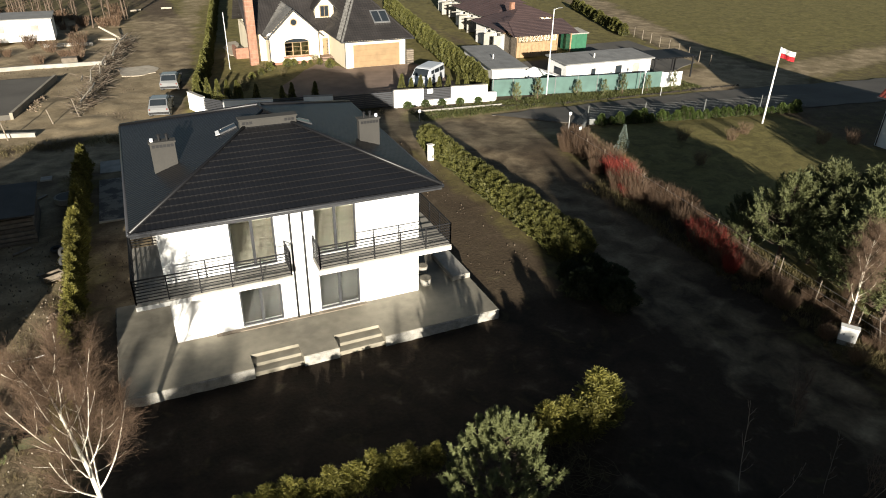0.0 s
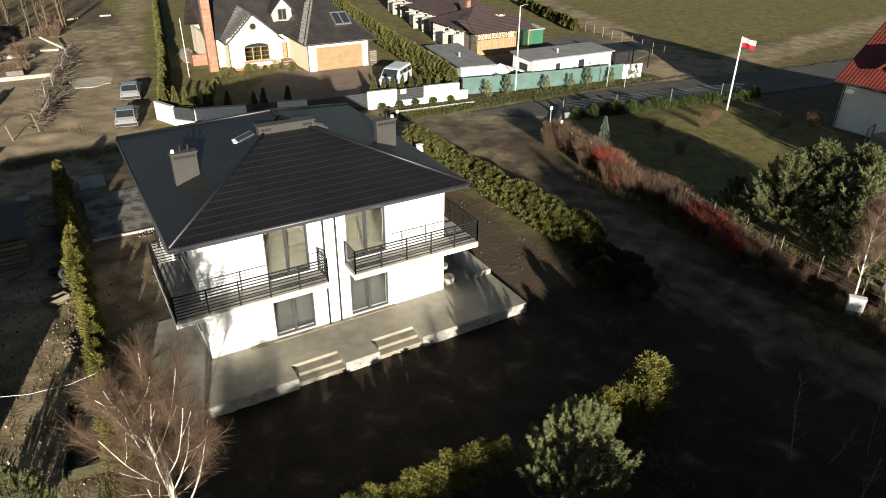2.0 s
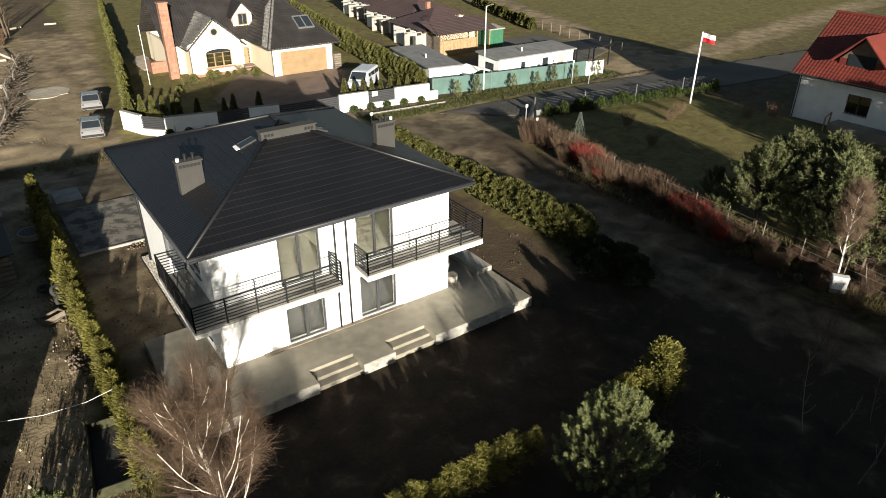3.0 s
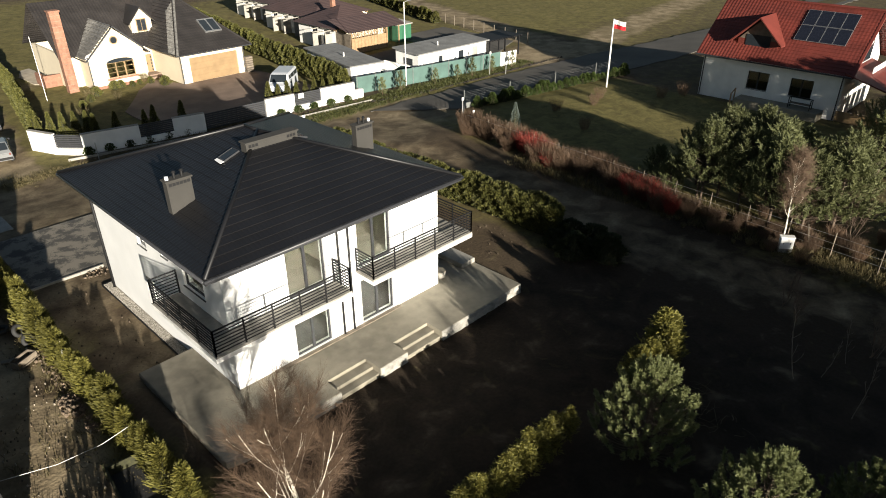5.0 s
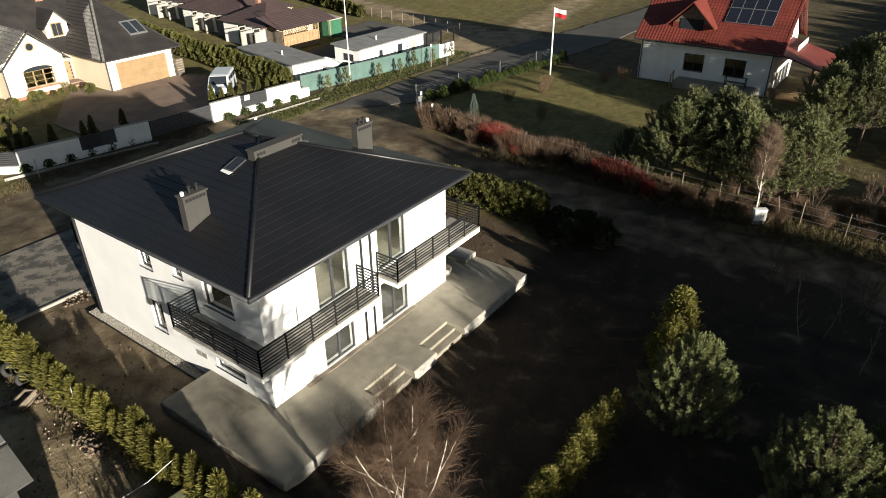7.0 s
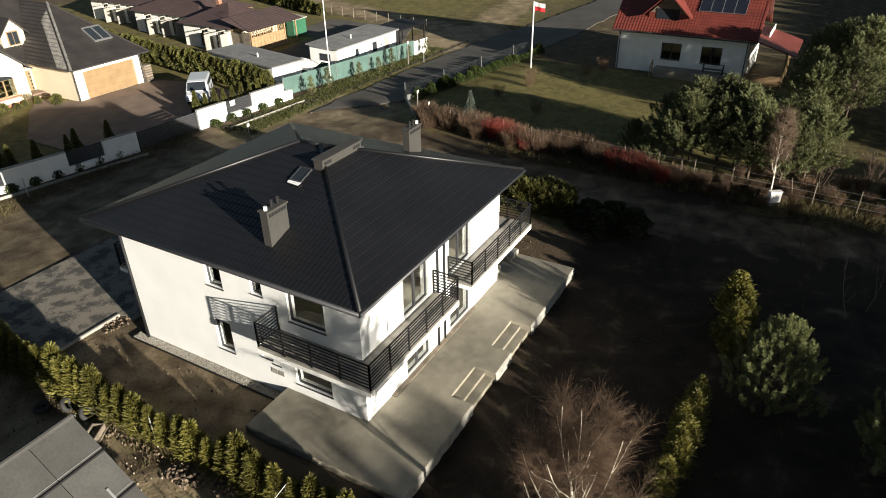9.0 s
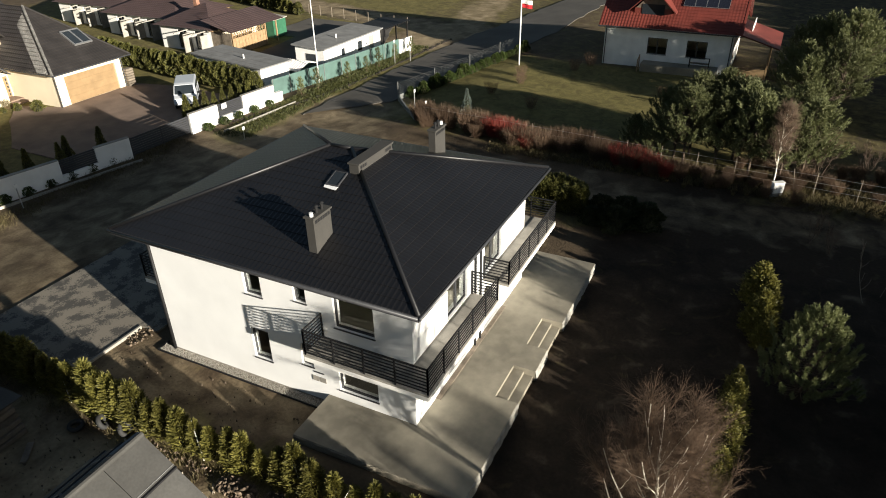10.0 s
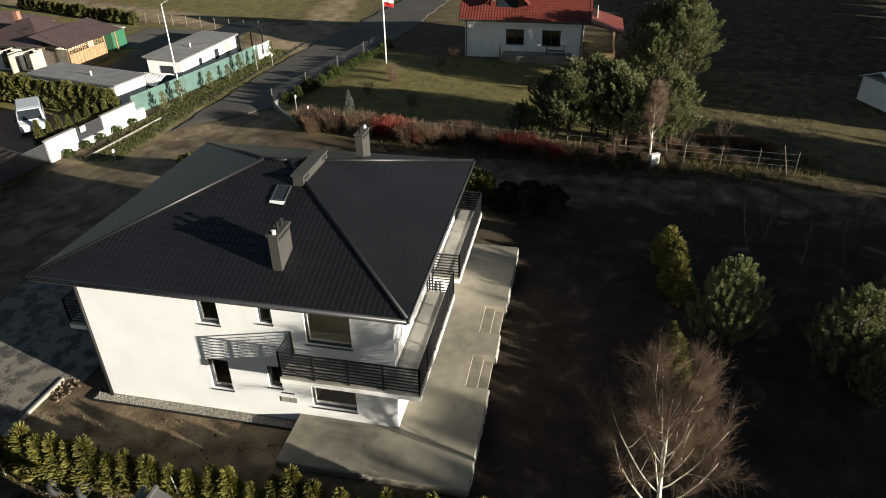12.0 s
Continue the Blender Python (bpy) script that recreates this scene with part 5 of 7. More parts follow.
for a, b in (((20.85, 70.33, 2.97), (29.25, 70.33, 2.97)), ((20.85, 70.4, 2.97), (20.85, 77.6, 2.97)), ((29.25, 70.4, 2.97), (29.25, 87, 2.97)), ((13.62, 74.8, 2.95), (13.62, 81, 2.95)), ((20.05, 74.8, 2.95), (20.05, 77.5, 2.95))):
    part("gutter", cyl(bmesh.new(), a, b, 0.07), M["anthracite"], ha_)
for x, y in ((21.35, 70.93), (14.02, 75.3), (28.46, 70.93)):
    part("rain_pipe", cyl(bmesh.new(), (x, y, 0), (x, y, 2.9), 0.05), M["anthracite"], ha_)
part("verge_board", bar(bmesh.new(), (13.66, 74.78, 2.93), (16.85, 74.78, 5.9), 0.06), M["anthracite"], ha_)
part("verge_board", bar(bmesh.new(), (20.04, 74.78, 2.93), (16.85, 74.78, 5.9), 0.06), M["anthracite"], ha_)
rwn = new("roof_window")
rwn.parent = ha_
rwn.matrix_basis = pose(26.3, 73.4, 4.95, math.degrees(math.atan(4.55 / 7.5)), 0, 0)
part("frame", B((-0.95, 0.95, -1.0, -0.88, -0.05, 0.1), (-0.95, 0.95, 0.88, 1.0, -0.05, 0.1), (-0.95, -0.85, -0.88, 0.88, -0.05, 0.1), (0.85, 0.95, -0.88, 0.88, -0.05, 0.1), (-0.06, 0.06, -0.88, 0.88, -0.05, 0.1)), M["steel"], rwn)
part("pane", B((-0.85, -0.06, -0.88, 0.88, 0.02, 0.05)), M["car_glass"], rwn)
part("pane", B((0.06, 0.85, -0.88, 0.88, 0.02, 0.05)), M["car_glass"], rwn)
dm = part("dormer", B((20.2, 22.4, 78.6, 82, 4.0, 5.6)), cream, ha_)
part("dormer_gable", prism([(0, 0), (1, 0), (0.5, 1)], 0, 1), cream, dm).matrix_basis = Matrix(((2.2, 0, 0, 20.2), (0, 0, 3, 78.6), (0, 1.1, 0, 5.6), (0, 0, 0, 1)))
part("dormer_roof", polybox([(19.9, 78.2, 5.3), (21.3, 78.2, 6.85), (21.3, 82, 6.85), (19.9, 82, 5.3)], 0.12), RD, dm)
part("dormer_roof", polybox([(21.3, 78.2, 6.85), (22.7, 78.2, 5.3), (22.7, 82, 5.3), (21.3, 82, 6.85)], 0.12), RD, dm)
part("dormer_window", B((20.75, 21.85, 78.55, 78.598, 4.35, 5.65)), M["wood_door"], dm)
part("pane", B((20.85, 21.27, 78.53, 78.549, 4.45, 5.55)), M["car_glass"], dm)
part("pane", B((21.33, 21.75, 78.53, 78.549, 4.45, 5.55)), M["car_glass"], dm)


def brick_stack(parent, x0, x1, y0, y1, z0, z1, name="chimney"):
    c = part(name, B((x0, x1, y0, y1, z0, z1)), M["brick"], parent, "red brick chimney")
    part("cap", B((x0 - 0.08, x1 + 0.08, y0 - 0.08, y1 + 0.08, z1, z1 + 0.12)), M["brick"], c)
    for k in range(int((z1 - z0) / 0.5)):
        part("mortar_course", B((x0 - 0.006, x1 + 0.006, y0 - 0.006, y1 + 0.006, z0 + 0.45 + k * 0.5, z0 + 0.47 + k * 0.5)), M["concrete"], c)
    return c


brick_stack(ha_, 11.95, 12.85, 76.2, 77.0, -0.2, 7.6)
brick_stack(ha_, 21.6, 22.3, 82.0, 82.6, 6.5, 9.3)
part("porch_step", B((19.9, 22.3, 75.6, 77.55, -0.1, 0.15), (20.1, 21.9, 76.2, 77.55, 0.15, 0.28), bevel=0.02), M["paving_red"], ha_)
for box in ((10.9, 13.3, 79.9, 80.2, -0.1, 1.15), (10.9, 11.2, 80.2, 82.4, -0.1, 1.15)):
    part("patio_wall", B(box), M["brick"], ha_, "low red brick patio wall")
part("patio_paving", prism(ragged([(10.6, 82.2), (12.5, 80.25), (12.5, 90.0), (11.4, 89.6), (10.4, 86.5)], 0.5, 0.08, 8), -0.1, 0.03), M["spread_gravel"], ha_, "pale grey patio paving")
pt_ = thing("garden_pot", (12.0, 83.6, 0.03), "pale flower pot on the patio", "pot")
part("pot", cyl(bmesh.new(), (0, 0, 0), (0, 0, 0.5), 0.2, 0.28, 12), M["concrete_light"], pt_)
ws = thing("wood_stack", (28.9, 70.9, 0), "stack of split firewood beside the garage", "firewood")
for k in range(7):
    part("log_layer", B((-0.42, 0.42, -0.35, 0.35, k * 0.24, k * 0.24 + 0.21), bevel=0.05), M["wood_grey"], ws)
tagged(link("brick_drive", prism(ragged([(13, 57.3), (30, 55.6), (30.5, 66), (29.5, 71), (21.4, 71), (20, 75.5), (17, 72), (13, 66)], 1.5, 0.1, 2), -0.1, 0.02), M["paving_red"]), "brown block-paved drive in front of the garage", "driveway", kind="structure")

# boundary wall: white panels, dark slatted fields between
WL = [(4.0, 61.5), (5.0, 59.1), (6.4, 57.55), (10.5, 56.7), (13.1, 56.35), (15.6, 55.8), (21.2, 55.45), (24.0, 55.15), (26.7, 54.85), (30.3, 54.4), (31.2, 54.3)]
bw = thing("boundary_wall", (0, 0, 0), "white rendered garden wall with dark slatted fields", "wall")


def run_box(parent, a, b, z0, z1, t, material, name, label=""):
    """A straight wall piece between two plan points."""
    ln, an = math.hypot(b[0] - a[0], b[1] - a[1]), math.degrees(math.atan2(b[1] - a[1], b[0] - a[0]))
    ob = part(name, B((0.003, ln - 0.003, -t / 2, t / 2, z0, z1)), material, parent, label)
    ob.matrix_basis = pose(a[0], a[1], 0, 0, 0, an)
    return ob


for i, (a, b) in enumerate(zip(WL, WL[1:])):
    kind_ = {0: "p", 1: "s", 2: "p", 3: "s", 4: "p", 5: "g", 6: "p", 7: "s", 8: "p", 9: "l"}[i]
    if kind_ == "p":
        run_box(bw, a, b, -0.1, 1.55, 0.25, M["white"], "wall_panel")
        run_box(bw, a, b, 1.55, 1.60, 0.32, M["concrete_light"], "coping")
    elif kind_ == "s":
        run_box(bw, a, b, -0.1, 0.45, 0.25, M["white"], "wall_base")
        for k in range(7):
            run_box(bw, a, b, 0.50 + k * 0.15, 0.62 + k * 0.15, 0.04, M["anthracite"], "slat")
    elif kind_ == "l":
        run_box(bw, a, b, -0.1, 0.8, 0.4, M["white"], "wall_panel")
    else:
        gt = thing("sliding_gate", (a[0], a[1], 0), "dark slatted sliding gate across the drive", "gate", turn=math.degrees(math.atan2(b[1] - a[1], b[0] - a[0])))
        for k in range(8):
            part("slat", B((0.1, 5.5, -0.02, 0.02, 0.12 + k * 0.17, 0.26 + k * 0.17)), M["anthracite"], gt)
        for x in (0.05, 2.8, 5.45):
            part("gate_post", B((x, x + 0.08, -0.05, -0.021, 0, 1.5)), M["anthracite"], gt)
sg = thing("sign_board", (24.6, 54.95, 1.1), "small blank white board fixed to the slatted fence", "sign")
part("board", B((-0.28, 0.28, -0.06, -0.03, 0, 0.42)), M["white"], sg)
ball = thuja("round_box_bush", 0.55, 0.42, 500, 101, M["thuja_green"], "clipped dark box ball in front of the white wall", 0.08, 0.05, 0.35, group="box balls")
row_of(ball, [(x, 57.15 - 0.118 * (x - 6.4)) for x in (6.6, 8.1, 9.6, 11.1, 12.6, 14.1, 15.4)] + [(x, 54.75 - 0.1 * (x - 21.4)) for x in (22.3, 24.0, 25.6, 27.4, 29.2)], 19)
run_k = thing("bed_edging", (0, 0, 0), "thin pale concrete bed edging before the wall", "edging")
run_box(run_k, (22.5, 53.3), (31.0, 52.6), -0.1, 0.12, 0.1, M["concrete_light"], "edging")
run_box(run_k, (5.0, 57.0), (15.5, 54.7), -0.1, 0.12, 0.1, M["concrete_light"], "edging")
cone = thuja("cone_thuja", 2.35, 0.52, 1500, 102, M["hedge"], "clipped cone-shaped thuja behind the white wall", 0.11, 0.06, 0.9, group="cone thujas")
row_of(cone, [(22.6 + 0.9 * k, 57.0 - 0.14 * k) for k in range(8)] + [(4.9 + 0.8 * k, 62.2 - 0.35 * k) for k in range(5)] + [(9.4, 58.2), (11.6, 58.0), (12.6, 58.6), (14.4, 57.2), (8.1, 59.2)], 20, 0.85, 1.1)
tallrow = thuja("tall_hedge_shrub", 2.3, 0.8, 1600, 103, M["hedge"], "dense trimmed hedge shrub along the garden boundary", 0.17, 0.09, 0.35, group="garden hedge")
row_of(tallrow, line((31.4, 57.2), (34.2, 76), 0.95, 0.1, 8) + line((34.3, 77), (40, 108), 1.2, 0.1, 9), 21, 0.9, 1.05)
darkrow = thuja("track_thuja", 2.2, 0.5, 1200, 104, M["hedge"], "slim yellow-green thuja in a row beside the track", 0.17, 0.07, 0.6, group="track hedge", inside=0.7)
row_of(darkrow, line((5.0, 63.6), (7.2, 76), 0.66, 0.06, 10) + line((7.4, 76.9), (15.1, 128), 0.85, 0.08, 11), 22, 0.85, 1.12)
gdn = thuja("garden_shrub", 0.9, 0.55, 700, 105, M["hedge"], "small rounded garden shrub by the house front", 0.12, 0.06, 0.4, group="front shrubs")
row_of(gdn, [(15.6, 74.3), (16.4, 74.6), (17.4, 74.2), (18.3, 74.6), (19.2, 74.0), (19.9, 72.2, 1.2), (13.4, 73.2), (12.2, 71.5), (11.0, 70.2)], 23, 0.5, 0.95)
gsp = stem_bush("pale_shrub", 1.1, 0.6, 500, 106, M["drygrass"], "pale bare ornamental shrub", group="front shrubs")
row_of(gsp, [(12.4, 72.2), (9.6, 65.8, 1.3), (14.3, 70.4), (18.9, 75.0)], 24)

# ---- bungalow row behind the green screen ----
def bungalow(name, x0, x1, y0, y1, label, ridge=4.5, eave=2.55, front=None):
    h = thing(name, (0, 0, 0), label, "house", "bungalow row")
    part("wall", wall_bm(y0, y1, -0.2, eave, [(y0 + 1.2 + 2.6 * k, y0 + 2.6 + 2.6 * k, 0.1, 2.2) for k in range(int((y1 - y0 - 1.5) / 2.6))], lambda u, v, d: (x0 + 0.3 * d, u, v)), M["white"], h)
    for box in ((x0 + 0.3, x1, y0, y0 + 0.3, -0.2, eave), (x0 + 0.3, x1, y1 - 0.3, y1, -0.2, eave), (x1 - 0.3, x1, y0 + 0.3, y1 - 0.3, -0.2, eave)):
        part("wall", B(box), front or M["cream"], h)
    for k in range(int((y1 - y0 - 1.5) / 2.6)):
        window(h, turned(x0, y0 + 2.6 + 2.6 * k, 0.1, -90), 1.4, 2.1, 2, name="glazed_door", sill=False)
        part("partition", B((x0 - 1.2, x0 - 0.003, y0 + 0.58 + 2.6 * k, y0 + 0.68 + 2.6 * k, -0.1, 2.0)), M["concrete_light"], h)
        part("pergola_beam", B((x0 - 2.4, x0 + 0.1, y0 + 0.6 + 2.6 * k, y0 + 0.7 + 2.6 * k, 2.32, 2.42)), M["concrete_light"], h)
    o = 0.6
    w, dp = x1 - x0 + 2 * o, y1 - y0 + 2 * o
    hw = w / 2
    for at, ln in (((x0 - o, y0 - o, eave, 0), w), ((x1 + o, y0 - o, eave, 90), dp), ((x1 + o, y1 + o, eave, 180), w), ((x0 - o, y1 + o, eave, 270), dp)):
        if ln == w and dp < w:
            continue
        roof_plane(h, at, ln, hw, ridge - eave, M["roof_brown"], [((0, 0, 0), (-1, 1, 0)), ((ln, 0, 0), (1, 1, 0))])
    for k in range(int(w / 0.8)):
        part("rafter_end", B((x0 - o + 0.2 + 0.8 * k, x0 - o + 0.3 + 0.8 * k, y0 - o - 0.02, y0, eave - 0.14, eave - 0.02)), M["wood"], h)
    part("chimney", B((x0 + hw * 0.8, x0 + hw * 0.8 + 0.5, y0 + 5, y0 + 5.5, ridge - 1, ridge + 0.6)), M["brick"], h)
    return h


b1 = bungalow("bungalow", 42.0, 49.6, 72.2, 80.0, "low bungalow with brown roof and pale walls")
bungalow("bungalow", 44.8, 53.6, 80.2, 92.2, "white terraced bungalow with brown roof and glazed doors")
bungalow("bungalow", 47.6, 56.0, 92.4, 105.0, "white terraced bungalow with brown roof and glazed doors")
# wooden veranda at its end
ver = thing("timber_veranda", (0, 0, 0), "light timber veranda with lattice under the brown roof", "veranda")
part("screen", B((42.0, 47.6, 69.3, 69.4, 0, 1.75)), M["wood"], ver)
for k in range(11):
    part("board_cover", B((42.0 + 0.52 * k, 42.05 + 0.52 * k, 69.26, 69.298, 0, 2.45)), M["wood"], ver)
for k in range(16):
    part("lattice_slat", bar(bmesh.new(), (42.1 + 0.34 * k, 69.33, 1.8), (42.1 + 0.34 * k + 0.45, 69.33, 2.4), 0.02), M["wood"], ver)
    part("lattice_slat", bar(bmesh.new(), (42.55 + 0.34 * k, 69.37, 1.8), (42.1 + 0.34 * k, 69.37, 2.4), 0.02), M["wood"], ver)
for x in (42.0, 47.6, 49.6):
    part("post", B((x, x + 0.14, 69.2, 69.34, 0, 2.5)), M["wood"], ver)
part("side_screen", B((41.98, 42.06, 69.4, 72.2, 0, 2.3)), M["wood_grey"], ver)
roof_plane(ver, (41.2, 68.6, 2.55, 0), 9.2, 4.2, 1.1, M["roof_brown"], name="roof")
gb_ = thing("garden_shed", (51.6, 71.2, 0), "small green garden shed with pale flat roof", "shed")
part("body", B((-1.2, 1.2, -0.9, 1.3, 0, 2.1)), M["green_paint"], gb_)
part("roof", polybox([(-1.35, -1.05, 2.2), (1.35, -1.05, 2.2), (1.35, 1.45, 2.4), (-1.35, 1.45, 2.4)], 0.12), M["concrete_light"], gb_)
part("door", B((-0.4, 0.4, -0.93, -0.902, 0.05, 1.95)), M["green_paint"], gb_)

# sheds and the green screen fence
def long_shed(name, o, w, d, h0, h1, turn, label, windows=(), door=None):
    s = thing(name, o, label, "shed", turn=turn)
    part("body", B((0, w, 0, d, -0.1, h0)), M["white"], s)
    part("roof", polybox([(-0.25, -0.3, h0 + 0.08), (w + 0.25, -0.3, h0 + 0.08), (w + 0.25, d + 0.3, h1), (-0.25, d + 0.3, h1)], 0.14), M["felt"], s, "grey felt roof")
    for k in range(int(w)):
        part("roof_seam", polybox([(0.5 + k, -0.3, h0 + 0.1), (0.53 + k, -0.3, h0 + 0.1), (0.53 + k, d + 0.3, h1 + 0.02), (0.5 + k, d + 0.3, h1 + 0.02)], 0.03), M["felt"], s)
    part("roof_vent", cyl(bmesh.new(), (w * 0.4, d * 0.4, h0), (w * 0.4, d * 0.4, h0 + 0.55), 0.07), M["white"], s)
    for x, z, ww, hh in windows:
        f = part("window", B((x, x + ww, -0.03, -0.003, z, z + hh)), M["anthracite"], s)
        part("pane", B((x + 0.07, x + ww - 0.07, -0.045, -0.031, z + 0.07, z + hh - 0.07)), M["car_glass"], f)
    if door:
        part("door", B((door, door + 0.85, -0.03, -0.003, 0, 2.0)), M["concrete_light"], s)
    return s


long_shed("white_shed", (32.4, 57.4, 0), 3.5, 9.6, 2.15, 2.4, -9, "white flat-roofed shed with grey felt roof")
s2 = long_shed("white_cabin", (39.9, 55.5, 0), 10.5, 3.6, 2.4, 2.65, -1.5, "long white site cabin with grey flat roof", [(3.0, 1.1, 0.55, 0.7), (6.0, 0.9, 0.8, 1.0)], 8.2)
part("side_window", B((-0.03, -0.003, 0.9, 2.3, 1.1, 1.8)), M["car_glass"], s2)
ht = thing("low_hut", (36.4, 56.2, 0), "low hut with white ribbed pitched roof", "shed", turn=-2)
part("body", B((0, 3.0, 0, 2.4, -0.1, 1.1)), M["green_fence"], ht)
part("roof_half", polybox([(-0.2, -0.2, 1.1), (1.5, -0.2, 1.65), (1.5, 2.6, 1.65), (-0.2, 2.6, 1.1)], 0.06), M["white"], ht)
part("roof_half", polybox([(1.5, -0.2, 1.65), (3.2, -0.2, 1.1), (3.2, 2.6, 1.1), (1.5, 2.6, 1.65)], 0.06), M["white"], ht)
for k in range(9):
    part("rib", bar(bmesh.new(), (-0.2, 0.1 + 0.28 * k, 1.13), (1.5, 0.1 + 0.28 * k, 1.68), 0.02), M["white"], ht)
pg = thing("black_pergola", (50.8, 55.0, 0), "dark slatted carport at the end of the cabin", "pergola", turn=-3)
for x in (0, 2.6, 5.0):
    for y in (0, 3.2):
        part("post", B((x, x + 0.12, y, y + 0.12, 0, 2.2)), M["black"], pg)
for k in range(14):
    part("rafter", B((-0.2 + 0.4 * k, -0.08 + 0.4 * k, -0.3, 3.6, 2.2, 2.32)), M["black"], pg)
part("roof_sheet", B((-0.2, 5.3, -0.3, 3.6, 2.325, 2.35)), M["black"], pg)
gf = thing("screen_fence", (0, 0, 0), "green fabric screen fence with steel posts", "fence")
GF = [(31.3, 55.3), (35.5, 54.5), (40.0, 53.7), (44.5, 53.0), (49.6, 52.4)]
for a, b in zip(GF, GF[1:]):
    run_box(gf, a, b, 0.02, 1.65, 0.03, M["green_fence"], "screen")
    for t in (0.02, 0.5):
        x, y = a[0] + (b[0] - a[0]) * t, a[1] + (b[1] - a[1]) * t
        part("post", B((x - 0.03, x + 0.03, y - 0.06, y - 0.018, 0, 1.75)), M["steel"], gf)
wp = thing("white_fence_panel", (49.7, 52.4, 0), "white boarded fence panel at the screen's end", "fence", turn=-6)
part("panel", B((0, 2.4, -0.05, 0.05, 0, 1.5)), M["white"], wp)
part("post", B((-0.06, 0, -0.07, 0.07, 0, 1.6)), M["white"], wp)
yng = pine("young_street_pine", 1.9, 0.75, 107, 110, "knee-high young pine planted on the verge", "pine_dark", 0.1, 0.2, 12, 0.025, "street pines", 0.03)
row_of(yng, [(33.0, 53.4), (35.2, 53.1), (39.4, 52.5), (42.3, 52.1), (44.4, 51.9), (47.2, 51.5), (50.2, 51.2)], 25, 0.8, 1.15)
tagged(link("grey_yard", prism(ragged([(52, 73), (62, 73.5), (61.5, 60), (52, 56), (42, 60), (40, 67), (52, 68.5)], 1.5, 0.1, 3), -0.1, 0.015), M["asphalt"]), "dark gravelled yard behind the cabins", "yard", kind="structure")
bh = thuja("far_hedge_shrub", 1.5, 0.7, 800, 108, M["hedge"], "hedge shrub along the far track", 0.16, 0.09, 0.5, group="far hedge")
row_of(bh, line((63.6, 76.5), (71, 100), 1.1, 0.1, 12), 26)
ff = thing("field_fence", (0, 0, 0), "thin wire fence on wooden posts by the far track", "fence")
for i, (x, y) in enumerate(line((61.8, 58), (64.6, 75.5), 2.2, 0.02, 13)):
    part("post", cyl(bmesh.new(), (x, y, -0.1), (x, y, 1.3), 0.05, n=6), M["wood_grey"], ff)

# ---- house with the red roof ----
hc = thing("red_roofed_house", (0, 0, 0), "white house with red tiled roof, dormer and solar panels", "house")
CXW, CY0, CY1, CEZ = 54.6, 19.0, 31.4, 3.9
cholesW = [(21.3, 23.2, 1.35, 2.95), (25.1, 27.0, 1.35, 2.95)]
part("wall", wall_bm(CY0, CY1, -0.2, CEZ + 0.3, cholesW, lambda u, v, d: (CXW + 0.35 * d, u, v)), M["white"], hc)
for box in ((CXW + 0.35, 64.0, CY0, CY0 + 0.35, -0.2, CEZ + 0.3), (CXW + 0.35, 64.0, CY1 - 0.35, CY1, -0.2, CEZ + 0.3), (63.65, 64.0, CY0 + 0.35, CY1 - 0.35, -0.2, CEZ + 0.3)):
    part("wall", B(box), M["white"], hc)
for a, b, c, d in cholesW:
    window(hc, turned(CXW, b, c, -90), b - a, d - c, 2)
rise = 4.6
run = (64.0 - CXW) / 2 + 0.6
roof_plane(hc, (CXW - 0.6, CY1 + 0.6, CEZ, 270), CY1 - CY0 + 1.2, run, rise, M["roof_red"], course=0.36, pitch=0.3)
roof_plane(hc, (64.6, CY0 - 0.6, CEZ, 90), CY1 - CY0 + 1.2, run, rise, M["roof_red"], course=0.36, pitch=0.3)
gx_ = CXW - 0.6 + run
for y0, y1 in ((CY0 + 0.02, CY0 + 0.34), (CY1 - 0.34, CY1 - 0.02)):
    bm = prism([(CXW + 0.02, CEZ + 0.32), (63.98, CEZ + 0.32), (gx_, CEZ + rise - 0.35)], 0, y1 - y0)
    g = part("gable", bm, M["plaster"], hc)
    g.matrix_basis = Matrix(((1, 0, 0, 0), (0, 0, 1, y0), (0, 1, 0, 0), (0, 0, 0, 1)))
part("gable_window", B((gx_ - 1.4, gx_ + 1.4, CY0 - 0.03, CY0 - 0.003, 4.3, 6.0)), M["car_glass"], hc)
for s in (-1, 1):
    part("verge_board", bar(bmesh.new(), (gx_ + s * run, CY0 - 0.6, CEZ - 0.05), (gx_, CY0 - 0.6, CEZ + rise - 0.05), 0.1), M["roof_red"], hc)
bl = part("gable_balcony", B((gx_ - 2.2, gx_ + 2.2, CY0 - 1.3, CY0 - 0.004, 3.35, 3.55)), M["white"], hc)
part("balcony_front", B((gx_ - 2.2, gx_ + 2.2, CY0 - 1.36, CY0 - 1.302, 3.35, 4.3)), M["white"], bl)
part("satellite_dish", cyl(bmesh.new(), (gx_ - 1.9, CY0 - 0.5, 6.0), (gx_ - 1.9, CY0 - 0.42, 6.03), 0.45, 0.38, 16), M["white"], hc)
part("ridge_cap", cyl(bmesh.new(), (gx_, CY0 - 0.6, CEZ + rise + 0.04), (gx_, CY1 + 0.6, CEZ + rise + 0.04), 0.13), M["roof_red"], hc)
part("gutter", cyl(bmesh.new(), (CXW - 0.66, CY0 - 0.6, CEZ - 0.05), (CXW - 0.66, CY1 + 0.6, CEZ - 0.05), 0.07), M["anthracite"], hc)
